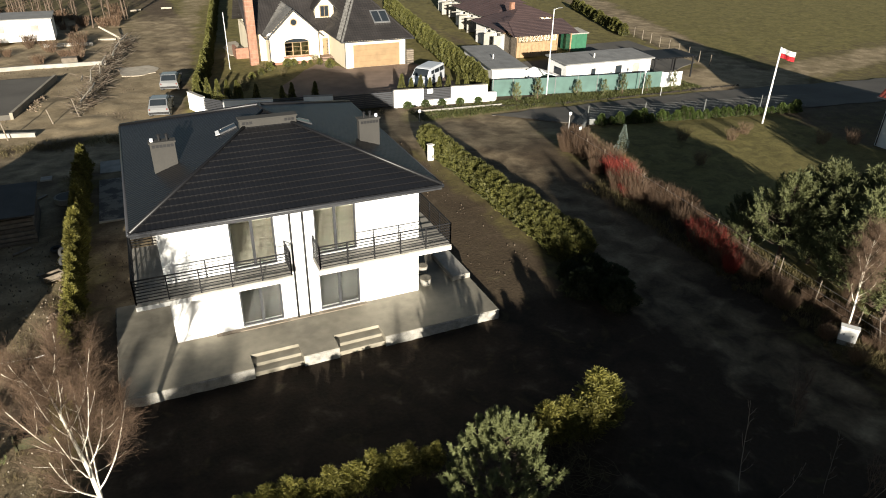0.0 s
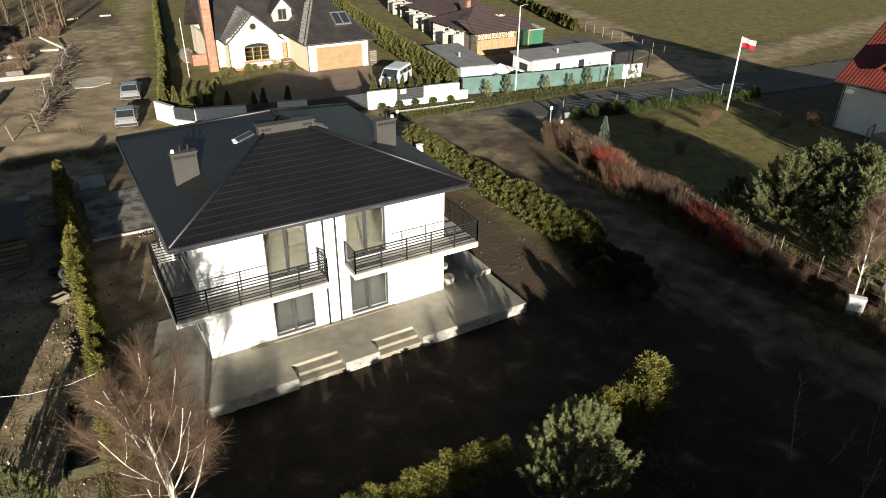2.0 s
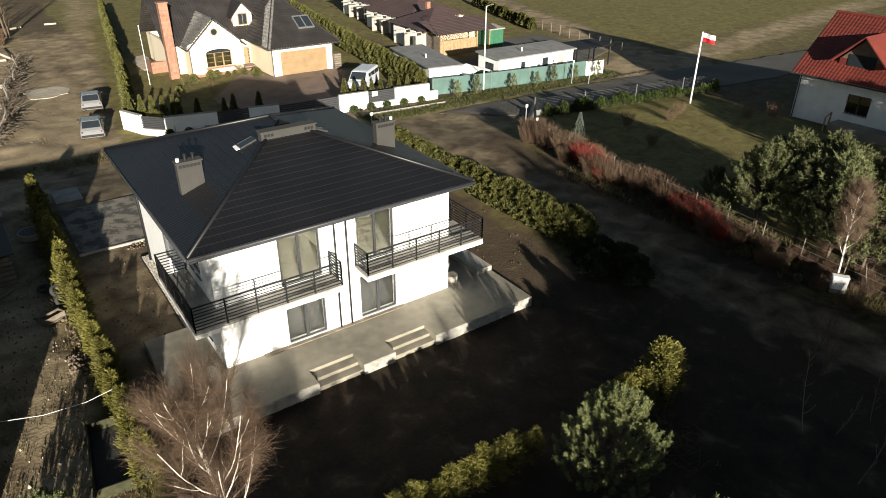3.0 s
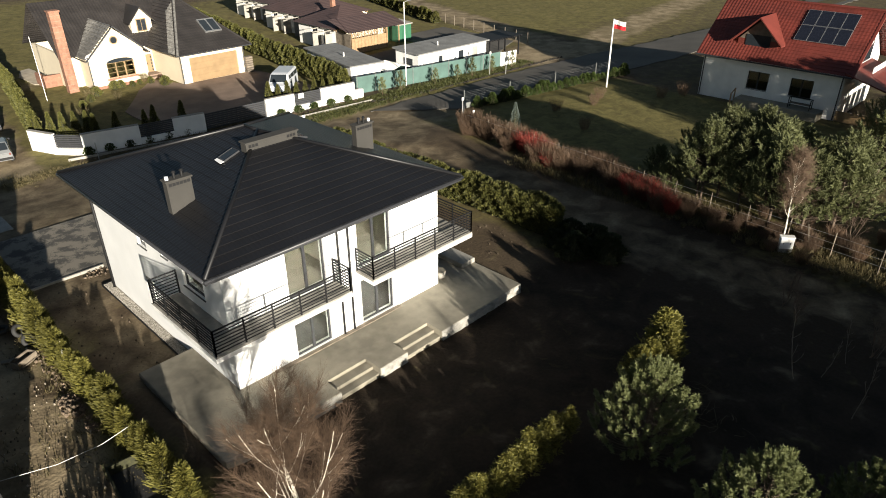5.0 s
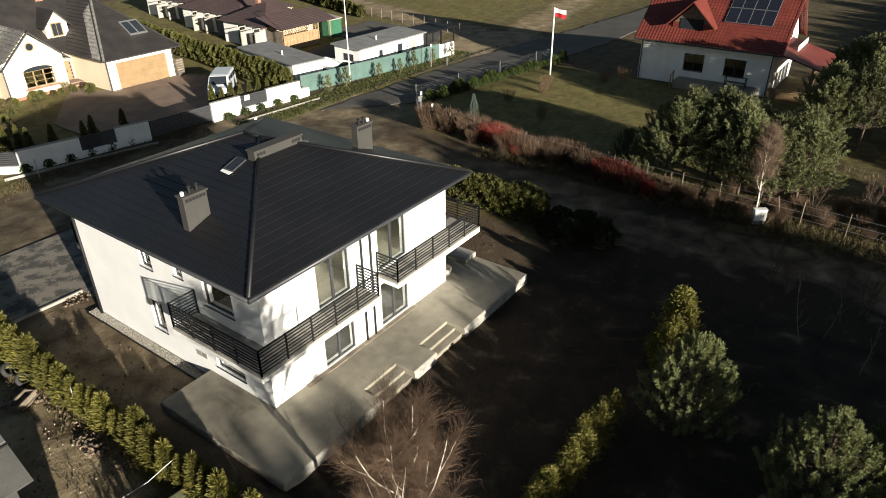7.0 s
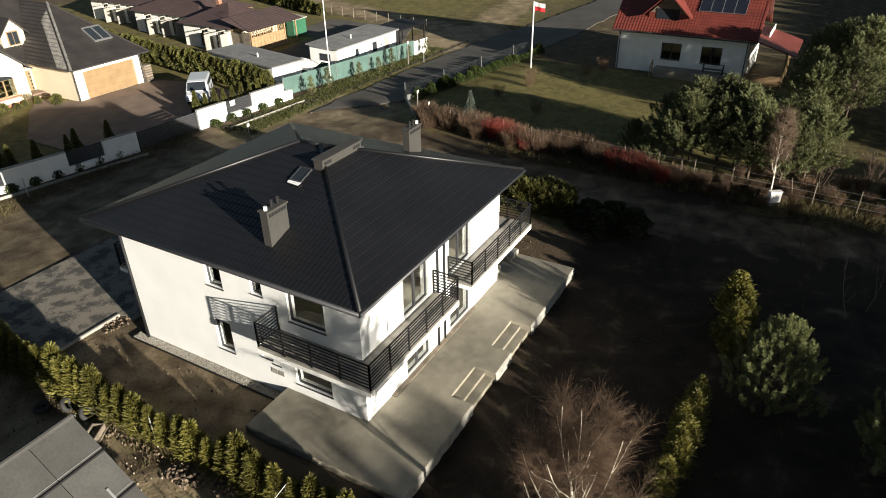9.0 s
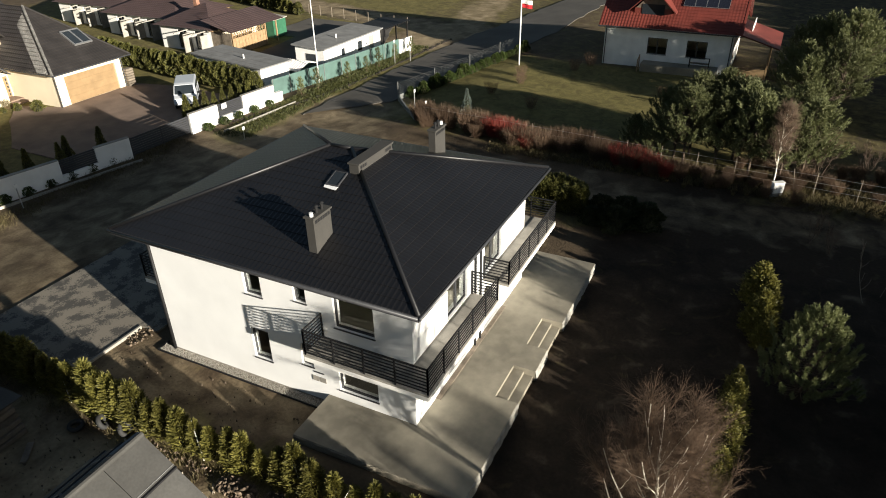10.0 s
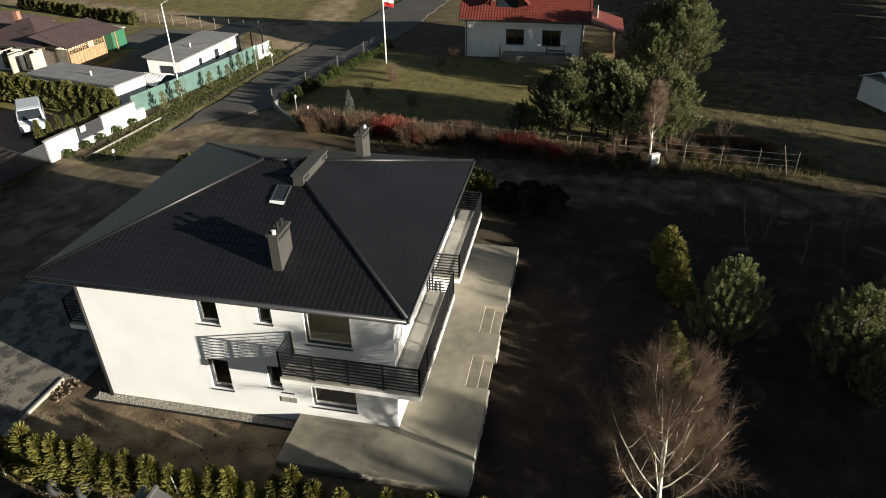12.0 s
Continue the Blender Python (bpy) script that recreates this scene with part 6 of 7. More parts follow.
for y in (CY0 + 0.15, CY1 - 0.15):
    part("rain_pipe", cyl(bmesh.new(), (CXW - 0.08, y, 0), (CXW - 0.08, y, CEZ - 0.1), 0.05), M["anthracite"], hc)
DZ, DR = CEZ + 1.5, CEZ + 3.7
dcm = part("dormer", B((CXW + 0.7, 58.5, 25.2, 28.8, CEZ + 0.5, DZ + 0.2)), M["roof_red"], hc)
for y0, y1 in ((24.7, 27.0), (27.0, 29.3)):
    lo, hi = (y0, y1) if y0 < 26 else (y1, y0)
    part("dormer_roof", polybox([(CXW + 0.1, lo, DZ), (CXW + 0.1, hi, DR), (60.2, hi, DR), (57.2, lo, DZ)], 0.12), M["roof_red"], dcm)
gbl = part("dormer_gable", prism([(25.3, DZ + 0.2), (28.7, DZ + 0.2), (27.0, DR - 0.25)], 0, 0.2), M["wood_grey"], dcm)
gbl.matrix_basis = Matrix(((0, 0, 1, CXW + 0.7), (1, 0, 0, 0), (0, 1, 0, 0), (0, 0, 0, 1)))
part("dormer_window", B((CXW + 0.66, CXW + 0.698, 25.9, 28.1, CEZ + 0.9, DZ + 0.6)), M["car_glass"], dcm)
sl_c = math.atan(rise / run)
for i in range(4):
    for j in range(2):
        pnl = part("solar_panel", B((0.02, 1.02, 0.02, 1.66, 0.06, 0.10)), M["panel"], hc)
        pnl.matrix_basis = pose(CXW - 0.6, CY0 + 5.3, CEZ, 0, 0, 270) @ pose(1.06 * i, 0, 0) @ pose(0, 0, 0, math.degrees(sl_c), 0, 0) @ pose(0, 2.9 + 1.72 * j, 0.03)
        part("panel_rim", B((0.0, 1.04, 0.0, 0.02, 0.05, 0.11), (0.0, 1.04, 1.66, 1.68, 0.05, 0.11), (0.0, 0.02, 0.02, 1.66, 0.05, 0.11), (1.02, 1.04, 0.02, 1.66, 0.05, 0.11)), M["steel"], pnl)
# timber porch at its side
pc = thing("timber_porch", (0, 0, 0), "timber glazed porch with low red roof", "porch")
part("roof", polybox([(54.0, 14.9, 3.0), (61.5, 14.9, 3.0), (61.5, 18.98, 4.2), (54.0, 18.98, 4.2)], 0.12), M["roof_red"], pc)
for x in (54.4, 55.9, 57.4, 58.9, 60.4):
    part("post", B((x, x + 0.16, 15.6, 15.76, 0, 3.05)), M["wood_door"], pc)
    part("window", B((x + 0.2, x + 1.3, 15.65, 15.7, 0.9, 2.3)), M["car_glass"], pc)
part("side_wall", B((54.4, 54.5, 15.8, 19.0, 0, 0.9)), M["wood_door"], pc)
part("front_wall", B((54.6, 61.0, 15.62, 15.74, 0, 0.88)), M["wood_door"], pc)
part("terrace_wall", B((52.9, 54.55, 20.0, 27.2, -0.1, 0.7)), M["concrete"], hc)
bn = thing("garden_swing_bench", (53.6, 21.7, 0.7), "dark metal garden bench frame before the house", "bench", turn=90)
for x in (-0.9, 0.9):
    part("side_frame", B((x - 0.03, x + 0.03, -0.3, -0.24, 0, 0.9), (x - 0.03, x + 0.03, 0.24, 0.3, 0, 0.9), (x - 0.03, x + 0.03, -0.24, 0.24, 0.84, 0.9)), M["black"], bn)
part("top_rail", B((-0.87, 0.87, -0.3, -0.25, 0.84, 0.9)), M["black"], bn)
part("seat", B((-0.86, 0.86, -0.25, 0.25, 0.4, 0.45)), M["wood_grey"], bn)
wst = thing("garden_stair_rail", (53.4, 27.4, 0), "low wooden stair rail beside the terrace", "railing")
part("post", B((-0.05, 0.05, -0.05, 0.05, 0, 1.5)), M["wood"], wst)
part("post", B((-0.85, -0.75, -0.05, 0.05, 0, 1.2)), M["wood"], wst)
part("handrail", bar(bmesh.new(), (-0.8, 0, 1.15), (0, 0, 1.45), 0.04), M["wood"], wst)

# fences of the red-roofed house's garden
cf = thing("mesh_fence", (0, 0, 0), "pale mesh garden fence on a concrete base along the street", "fence")
CF = [(30.6, 40.6), (35.6, 45.0), (41, 44.0), (47, 43.0), (53, 42.1), (58, 41.2)]
mesh_m = mat("pale_fence_mesh", (0.13, 0.135, 0.13), 0.6, 3, 0.2, 60, 0.1)
for a, b in zip(CF, CF[1:]):
    run_box(cf, a, b, -0.5, 0.3, 0.12, mesh_m, "base_panel")
    for k in range(7):
        run_box(cf, a, b, 0.42 + 0.15 * k, 0.427 + 0.15 * k, 0.007, mesh_m, "wire")
    part("post", B((a[0] - 0.03, a[0] + 0.03, a[1] - 0.03, a[1] + 0.03, 0, 1.5)), mesh_m, cf)
lf = thing("lane_fence", (0, 0, 0), "sagging wire fence on thin posts along the lane", "fence")
lane_pts = [(28.6 + 0.07 * (y - 12), y) for y in np.arange(4.0, 41.0, 2.4)]
for (ax, ay), (bx, by) in zip(lane_pts, lane_pts[1:]):
    part("post", cyl(bmesh.new(), (ax, ay, -0.1), (ax + 0.03, ay, 1.55), 0.03, n=6), M["wood_grey"], lf)
    for z in (0.5, 0.9, 1.35):
        part("wire", bar(bmesh.new(), (ax, ay, z), (bx, by, z), 0.006), M["steel"], lf)
# a darker leaf material puts this hedge's shade into its colour
hdg = thuja("street_hedge_shrub", 1.4, 0.7, 1000, 109, M["thuja_green"], "hedge shrub behind the street fence, leaf darkened for its shade", 0.15, 0.08, 0.5, group="street hedge")
row_of(hdg, line((36.4, 43.9), (56, 40.6), 0.8, 0.15, 14), 27, 0.45, 0.85)
gdb = stem_bush("garden_bush", 1.3, 0.9, 700, 110, M["drybush"], "brown leafless garden bush", group="garden bushes")
row_of(gdb, [(44.2, 36.6), (46.5, 37.4), (50.6, 33.2), (53.0, 32.2, 1.3), (40.2, 38.0), (45.4, 23.6, 0.8), (37.6, 33.2)], 28)

# ---- street furniture, vehicles, clutter ----
lp_ = thing("street_lamp", (36.9, 54.2, 0), "tall pale steel street lamp on the verge", "street lamp")
part("pole", cyl(bmesh.new(), (0, 0, -0.1), (0, 0, 8.1), 0.07, 0.04, 10), M["white"], lp_, smooth=True)
part("arm", bar(bmesh.new(), (0, 0, 8.05), (0.45, -0.1, 8.2), 0.022), M["steel"], lp_)
part("lamp_head", B((0.36, 0.82, -0.18, -0.02, 8.16, 8.23), bevel=0.025), M["steel"], lp_)
fp = thing("flagpole", (50.4, 39.1, 0), "white flagpole with a white and red flag", "flagpole")
part("pole", cyl(bmesh.new(), (0, 0, -0.1), (0, 0, 6.6), 0.09, 0.06, 10), M["white"], fp, smooth=True)


def cloth(x0, x1, z0, z1, material, label):
    bm = bmesh.new()
    g = [[bm.verts.new((x0 + (x1 - x0) * i / 8, 0.13 * math.sin(i * 0.9) + 0.05 * j, z0 + (z1 - z0) * j / 3 - 0.03 * i)) for j in range(4)] for i in range(9)]
    for i in range(8):
        for j in range(3):
            bm.faces.new((g[i][j], g[i + 1][j], g[i + 1][j + 1], g[i][j + 1]))
    bmesh.ops.solidify(bm, geom=list(bm.faces), thickness=0.01)
    ob = part("flag_stripe", bm, material, fp, label)
    ob.rotation_euler[2] = radians(-55)
    return ob


cloth(0.06, 1.2, 6.12, 6.5, M["white_cloth"], "white cloth stripe")
cloth(0.06, 1.2, 5.73, 6.11, M["red_cloth"], "red cloth stripe")
for x, y, h in ((30.9, 40.9, 2.6), (31.6, 40.3, 1.5), (46.2, 51.0, 2.4), (47.6, 49.9, 1.3), (21.9, 50.8, 1.0), (6.7, 55.6, 1.6)):
    sp_ = thing("marker_post", (x, y, 0), "thin pale marker post beside the street", "post", "marker posts")
    part("post", cyl(bmesh.new(), (0, 0, -0.1), (0, 0, h), 0.04, n=8), M["steel"], sp_)
    part("plate", B((-0.12, 0.12, -0.05, -0.041, h - 0.25, h)), M["white"], sp_)
ub = thing("utility_cabinet", (27.7, 13.3, 0), "pale grey electric cabinet beside the lane", "cabinet", turn=-55)
part("body", B((-0.65, 0.65, -0.25, 0.25, 0.25, 1.2), bevel=0.02), M["white"], ub)
part("base", B((-0.6, 0.6, -0.2, 0.2, -0.1, 0.248)), M["concrete_light"], ub)
for x in (-0.32, 0.32):
    dr_ = part("door", B((x - 0.3, x + 0.3, -0.275, -0.252, 0.3, 1.15), bevel=0.006), M["white"], ub)
    part("latch", B((x - 0.03, x + 0.03, -0.295, -0.277, 0.66, 0.8)), M["black"], dr_)
part("lid", B((-0.7, 0.7, -0.3, 0.3, 1.2, 1.26), bevel=0.02), M["white"], ub)
ub.matrix_basis = ub.matrix_basis @ Matrix.Diagonal((0.56, 0.6, 0.72, 1))
for a, b in (((28.7, 12.3, 0), (28.3, 12.6, 1.7)), ((28.0, 13.6, 0), (28.0, 13.6, 2.6)), ((27.5, 4.6, 0), (28.2, 5.0, 1.9)), ((29.0, 2.2, 0), (29.0, 2.3, 1.8))):
    st_ = thing("leaning_pole", a, "thin pale pole standing by the lane fence", "pole", "fence poles")
    part("pole", cyl(bmesh.new(), (0, 0, -0.1), (b[0] - a[0], b[1] - a[1], b[2]), 0.026, n=7), M["wood_grey"], st_)
hb_ = thing("white_post_box", (19.3, 41.6, 0), "white meter box standing in the hedge", "meter box")
part("body", B((-0.22, 0.22, -0.14, 0.14, -0.05, 1.15), bevel=0.02), M["white"], hb_)
part("lid", B((-0.25, 0.25, -0.17, 0.17, 1.15, 1.2)), M["white"], hb_)


def vehicle(name, at, turn, paint, label, van=False, category="car"):
    """A car or van facing local +y: body from a side profile, windows, lights, wheels."""
    c = thing(name, at, label, category, turn=turn)
    L, Wd = (4.9, 1.9) if van else (4.25, 1.72)
    if van:
        prof = [(-2.4, 0.35), (2.35, 0.35), (2.45, 0.75), (2.3, 1.05), (1.6, 1.2), (0.95, 1.88), (0.5, 1.95), (-2.3, 1.93), (-2.45, 1.2)]
    else:
        prof = [(-2.1, 0.3), (2.05, 0.3), (2.12, 0.6), (1.95, 0.82), (1.0, 0.95), (0.3, 1.40), (-1.2, 1.46), (-1.9, 1.0), (-2.12, 0.85)]
    bm = bmesh.new()
    rows = []
    belt = 1.2 if van else 0.95
    for s in (-1, 1):
        rows.append([bm.verts.new((s * Wd / 2 * (1.0 if z <= belt else (0.9 if van else 0.8)), y, z)) for y, z in prof])
    bm.faces.new(rows[0])
    bm.faces.new(rows[1][::-1])
    n = len(prof)
    for i in range(n):
        bm.faces.new((rows[0][i], rows[1][i], rows[1][(i + 1) % n], rows[0][(i + 1) % n]))
    bmesh.ops.recalc_face_normals(bm, faces=list(bm.faces))
    bmesh.ops.bevel(bm, geom=list(bm.edges), offset=0.05, segments=2, affect='EDGES')
    body = part("body", bm, paint, c, smooth=False)
    gl = M["car_glass"]
    if van:
        part("windscreen", polybox([(-0.8, 1.60, 1.28), (0.8, 1.60, 1.28), (0.74, 1.03, 1.86), (-0.74, 1.03, 1.86)], 0.03), gl, c).location = (0, 0.03, 0.02)
        for s in (-1, 1):
            for y0, y1 in ((0.2, 0.85), (-1.0, 0.05), (-2.2, -1.15)):
                part("side_window", B((s * 0.905 - 0.02, s * 0.905 + 0.02, y0, y1, 1.28, 1.72)), gl, c)
    else:
        part("windscreen", polybox([(-0.68, 0.98, 0.98), (0.68, 0.98, 0.98), (0.62, 0.38, 1.37), (-0.62, 0.38, 1.37)], 0.03), gl, c).location = (0, 0.03, 0.02)
        part("rear_window", polybox([(-0.62, -1.28, 1.42), (0.62, -1.28, 1.42), (0.66, -1.82, 1.06), (-0.66, -1.82, 1.06)], 0.03), gl, c).location = (0, -0.03, 0.02)
        for s in (-1, 1):
            for y0, y1 in ((-0.35, 0.45), (-1.25, -0.45)):
                part("side_window", B((s * 0.76 - 0.02, s * 0.76 + 0.02, y0, y1, 1.0, 1.3)), gl, c)
    f = L / 2
    for s in (-1, 1):
        part("headlight", B((s * 0.62 - 0.16, s * 0.62 + 0.16, f - 0.17, f - 0.04 + (0 if van else 0.02), 0.66, 0.82), bevel=0.02), M["foil"], c)
        part("tail_light", B((s * 0.70 - 0.06, s * 0.70 + 0.06, -f - 0.015, -f + 0.1, 0.70, 0.86), bevel=0.02), M["roof_red"], c)
        part("wing_mirror", B((s * (Wd / 2 + 0.1) - 0.09, s * (Wd / 2 + 0.1) + 0.09, 0.72, 0.82, 1.0, 1.15), bevel=0.02), M["black"], c)
        for y in (-f * 0.62, f * 0.62):
            w = part("wheel", cyl(bmesh.new(), (s * (Wd / 2 - 0.2), y, 0.31), (s * (Wd / 2 + 0.01), y, 0.31), 0.31, n=18), M["rubber"], c)
            part("rim", cyl(bmesh.new(), (s * (Wd / 2 + 0.011), y, 0.31), (s * (Wd / 2 + 0.02), y, 0.31), 0.19, n=14), M["steel"], w)
    part("bumper", B((-Wd / 2 + 0.04, Wd / 2 - 0.04, f - 0.1, f + 0.02, 0.36, 0.55), bevel=0.03), M["black"], c)
    part("bumper", B((-Wd / 2 + 0.04, Wd / 2 - 0.04, -f - 0.02, -f + 0.1, 0.36, 0.55), bevel=0.03), M["black"], c)
    return c


vehicle("parked_car", (1.6, 61.5, 0), -10, M["silver"], "silver hatchback parked on the rough track")
vehicle("parked_car", (3.05, 69.9, 0), -9, M["silver"], "silver hatchback parked on the rough track")
vehicle("parked_van", (27.1, 61.6, 0), 132, M["car_white"], "white van parked on the brick drive", True, "van")

# ---- neighbour's yard by the young thujas ----
sheet_m = mat("weathered_roof_sheet", (0.046, 0.045, 0.042), 0.85, 0.9, 0.3, 14, 0.3, rand=0.2)
nb = thing("neighbour_barn", (0, 0, 0), "grey pitched-roof outbuilding clad in roofing sheets", "outbuilding")
NX0, NX1, NS, NR, NN, NEZ, NRZ = -17.0, -7.86, 25.2, 28.2, 31.2, 3.2, 5.6
for box in ((NX0 + 0.4, -8.25, NS + 0.4, NS + 0.6, -0.1, NEZ + 0.25), (NX0 + 0.4, -8.25, NN - 0.6, NN - 0.4, -0.1, NEZ + 0.25)):
    part("wall", B(box), M["plaster_grey"], nb)
for x in (-8.45, NX0 + 0.4):
    g = part("gable", prism([(NS + 0.6, -0.1), (NN - 0.6, -0.1), (NN - 0.6, NEZ + 0.3), (NR, NRZ - 0.2), (NS + 0.6, NEZ + 0.3)], 0, 0.2), M["plaster_grey"], nb)
    g.matrix_basis = Matrix(((0, 0, 1, x), (1, 0, 0, 0), (0, 1, 0, 0), (0, 0, 0, 1)))
for side in (NS, NN):
    for i in range(7):
        x1 = NX1 - 1.3 * i
        for j in range(3):
            a, b = j / 3, (j + 1) / 3
            y0, y1 = side + (NR - side) * a, side + (NR - side) * b
            z0, z1 = NEZ + (NRZ - NEZ) * a + 0.03, NEZ + (NRZ - NEZ) * b
            part("roof_sheet", polybox([(x1 - 1.28, y0, z0), (x1, y0, z0), (x1, y1, z1), (x1 - 1.28, y1, z1)], 0.05), sheet_m, nb)
for y, z in ((26.2, 4.03), (27.2, 4.83), (29.2, 4.83), (30.2, 4.03)):
    part("sheet_joint", bar(bmesh.new(), (NX0, y, z + 0.012), (NX1, y, z + 0.012), 0.03), M["black"], nb)
    part("roof_batten", bar(bmesh.new(), (NX0, y - 0.09 * (1 if y > NR else -1), z + 0.075), (NX1, y - 0.09 * (1 if y > NR else -1), z + 0.075), 0.008), M["felt"], nb)
rj = random.Random(61)
for k in range(14):
    x, q, sd = NX1 - 0.65 - 1.3 * (k // 2) + rj.uniform(-0.08, 0.08), rj.uniform(0.05, 0.75), (NS if k % 2 else NN)
    y0, y1 = sd + (NR - sd) * q, sd + (NR - sd) * (q + 0.16)
    z0, z1 = NEZ + (NRZ - NEZ) * q + 0.045, NEZ + (NRZ - NEZ) * (q + 0.16) + 0.045
    part("worn_streak", bar(bmesh.new(), (x, y0, z0), (x, y1, z1), 0.03), M["felt"], nb)
part("ridge_cap", cyl(bmesh.new(), (NX0, NR, NRZ + 0.02), (NX1, NR, NRZ + 0.02), 0.08), sheet_m, nb)
part("verge_beam", bar(bmesh.new(), (NX1 + 0.35, 28.9, 5.0), (NX1 - 0.6, 28.9, 5.05), 0.05), M["felt"], nb)
part("lean_to", B((-13, -8.5, 22.2, NS + 0.39, -0.1, 1.9)), M["wood_grey"], nb)
part("lean_to_roof", polybox([(-13.2, 22.0, 2.0), (-8.35, 22.0, 2.0), (-8.35, NS + 0.35, 2.35), (-13.2, NS + 0.35, 2.35)], 0.06), sheet_m, nb)
sh2 = thing("timber_stack", (-7.6, 40.0, 0), "dark weathered stack of timber under boards", "timber stack", turn=2)
for k in range(7):
    part("plank_layer", B((-1.9, 1.25, -2.2 + 0.06 * k, 2.2, k * 0.24, k * 0.24 + 0.2), bevel=0.02), M["wood_grey"], sh2)
part("cover", polybox([(-2.1, -2.4, 1.85), (1.45, -2.4, 1.75), (1.45, 2.5, 1.85), (-2.1, 2.5, 1.95)], 0.06), sheet_m, sh2)
cr_ = thing("concrete_ring", (-5.0, 43.3, 0), "round concrete well ring lying on the ground", "concrete ring")
bm = bmesh.new()
cyl(bm, (0, 0, 0), (0, 0, 0.35), 0.75, n=24)
part("ring", bm, M["concrete"], cr_)
# black disc painted in for the shaded hollow; the ring is solid
part("opening", cyl(bmesh.new(), (0, 0, 0.352), (0, 0, 0.36), 0.62, n=24), M["black"], cr_)
hp = thing("concrete_hatch", (-2.4, 48.5, 0), "pale concrete hatch slab on the ground", "hatch")
part("slab", B((-0.8, 0.8, -1.2, 1.2, -0.05, 0.12), bevel=0.02), M["concrete_light"], hp)
hp2 = thing("paving_slab", (-6.5, 47.8, 0), "single pale paving slab on the soil", "paving slab")
part("slab", B((-0.35, 0.35, -0.35, 0.35, -0.05, 0.08), bevel=0.02), M["concrete_light"], hp2)


def tyre(at, tilt, turn):
    t = thing("discarded_car_tyre", at, "old black car tyre lying in the yard", "tyre", "old tyres")
    bm = bmesh.new()
    ring = []
    for i in range(20):
        a = 2 * math.pi * i / 20
        ring.append([bm.verts.new(((0.24 + 0.09 * math.cos(b)) * math.cos(a), (0.24 + 0.09 * math.cos(b)) * math.sin(a), 0.10 * math.sin(b))) for b in np.linspace(0, 2 * math.pi, 8, endpoint=False)])
    for i in range(20):
        for j in range(8):
            bm.faces.new((ring[i][j], ring[(i + 1) % 20][j], ring[(i + 1) % 20][(j + 1) % 8], ring[i][(j + 1) % 8]))
    part("tread_ring", bm, M["rubber"], t, smooth=True)
    t.matrix_basis = pose(at[0], at[1], at[2], tilt, 0, turn)
    return t


tyre((-4.85, 35.4, 0.28), 65, 40)
tyre((-4.75, 34.3, 0.28), 60, 20)
tyre((-5.3, 36.4, 0.06), 5, 0)
for k, (x, y, h) in enumerate(((-4.45, 37.8, 1.4), (-4.4, 36.0, 1.4), (-4.4, 33.6, 1.3), (-4.45, 30.7, 1.5), (-4.4, 26.2, 1.4), (-4.3, 23.2, 1.3), (-4.5, 39.6, 1.3))):
    s = thing("white_stake", (x, y, 0), "slim white stake tied beside the young thujas", "stake", "white stakes")
    part("stake", cyl(bmesh.new(), (0, 0, -0.1), (0.28, 0.5, h), 0.022, n=6), M["white"], s)


def rock(rng, r):
    bm = bmesh.new()
    bmesh.ops.create_icosphere(bm, subdivisions=1, radius=r)
    for v in bm.verts:
        v.co = Vector((v.co.x * rng.uniform(0.7, 1.4), v.co.y * rng.uniform(0.7, 1.3), v.co.z * rng.uniform(0.4, 0.9)))
    return bm


rk = random.Random(12)
chunks = []
for k in range(6):
    me_ob = link("rubble_chunk", rock(rk, 0.16), M["rubble"])
    chunks.append(me_ob.data)
    bpy.data.objects.remove(me_ob)


def pile(name, cx, cy, rx, ry, n, h, label, seed, size=(0.5, 1.5), category="rubble"):
    rr = random.Random(seed)
    p = thing(name, (cx, cy, 0), label, category)
    for _ in range(n):
        a, q = rr.uniform(0, 6.28), math.sqrt(rr.random())
        s = rr.uniform(*size)
        o = new("chunk", rr.choice(chunks))
        o.parent = p
        o.matrix_basis = pose(rx * q * math.cos(a), ry * q * math.sin(a), h * (1 - q) * rr.random(), rr.uniform(0, 360), rr.uniform(0, 360), rr.uniform(0, 360)) @ Matrix.Diagonal((s, s, s * 0.8, 1))
    return p


pile("rubble_heap", -4.95, 28.7, 0.4, 0.9, 130, 0.34, "heap of broken brick and soil lumps", 1, (0.25, 0.8))
pile("rubble_heap", -4.7, 27.2, 0.3, 0.5, 45, 0.2, "heap of broken brick and soil lumps", 2, (0.25, 0.7))
pile("rubble_heap", -4.9, 33.0, 0.4, 0.7, 25, 0.06, "scattered broken bricks beside the hedge", 3, (0.2, 0.55))
pile("rubble_heap", -4.8, 31.2, 0.2, 1.6, 40, 0.04, "scattered broken bricks beside the hedge", 4, (0.2, 0.5))
pile("rubble_heap", 0.1, 38.7, 1.0, 0.5, 45, 0.04, "loose broken stones at the drive's kerb", 5, (0.2, 0.45))
pile("rubble_heap", -8.6, 67.6, 0.8, 3.0, 120, 0.3, "pale building rubble on the cleared ground", 6, (0.25, 0.8))
pile("rubble_heap", -2.6, 61.0, 2.2, 2.5, 70, 0.05, "pale building rubble on the cleared ground", 7, (0.12, 0.4))
for x, y, a in ((-5.2, 33.0, 30), (-5.6, 33.6, -20), (-6.6, 44.4, 50), (-7.0, 36.9, 40)):
    pl = thing("loose_board", (x, y, 0), "loose weathered board on the ground", "board", "loose boards", turn=a)
    part("board", B((-0.5, 0.5, -0.12, 0.12, 0.0, 0.06), bevel=0.01), M["wood_grey"], pl)
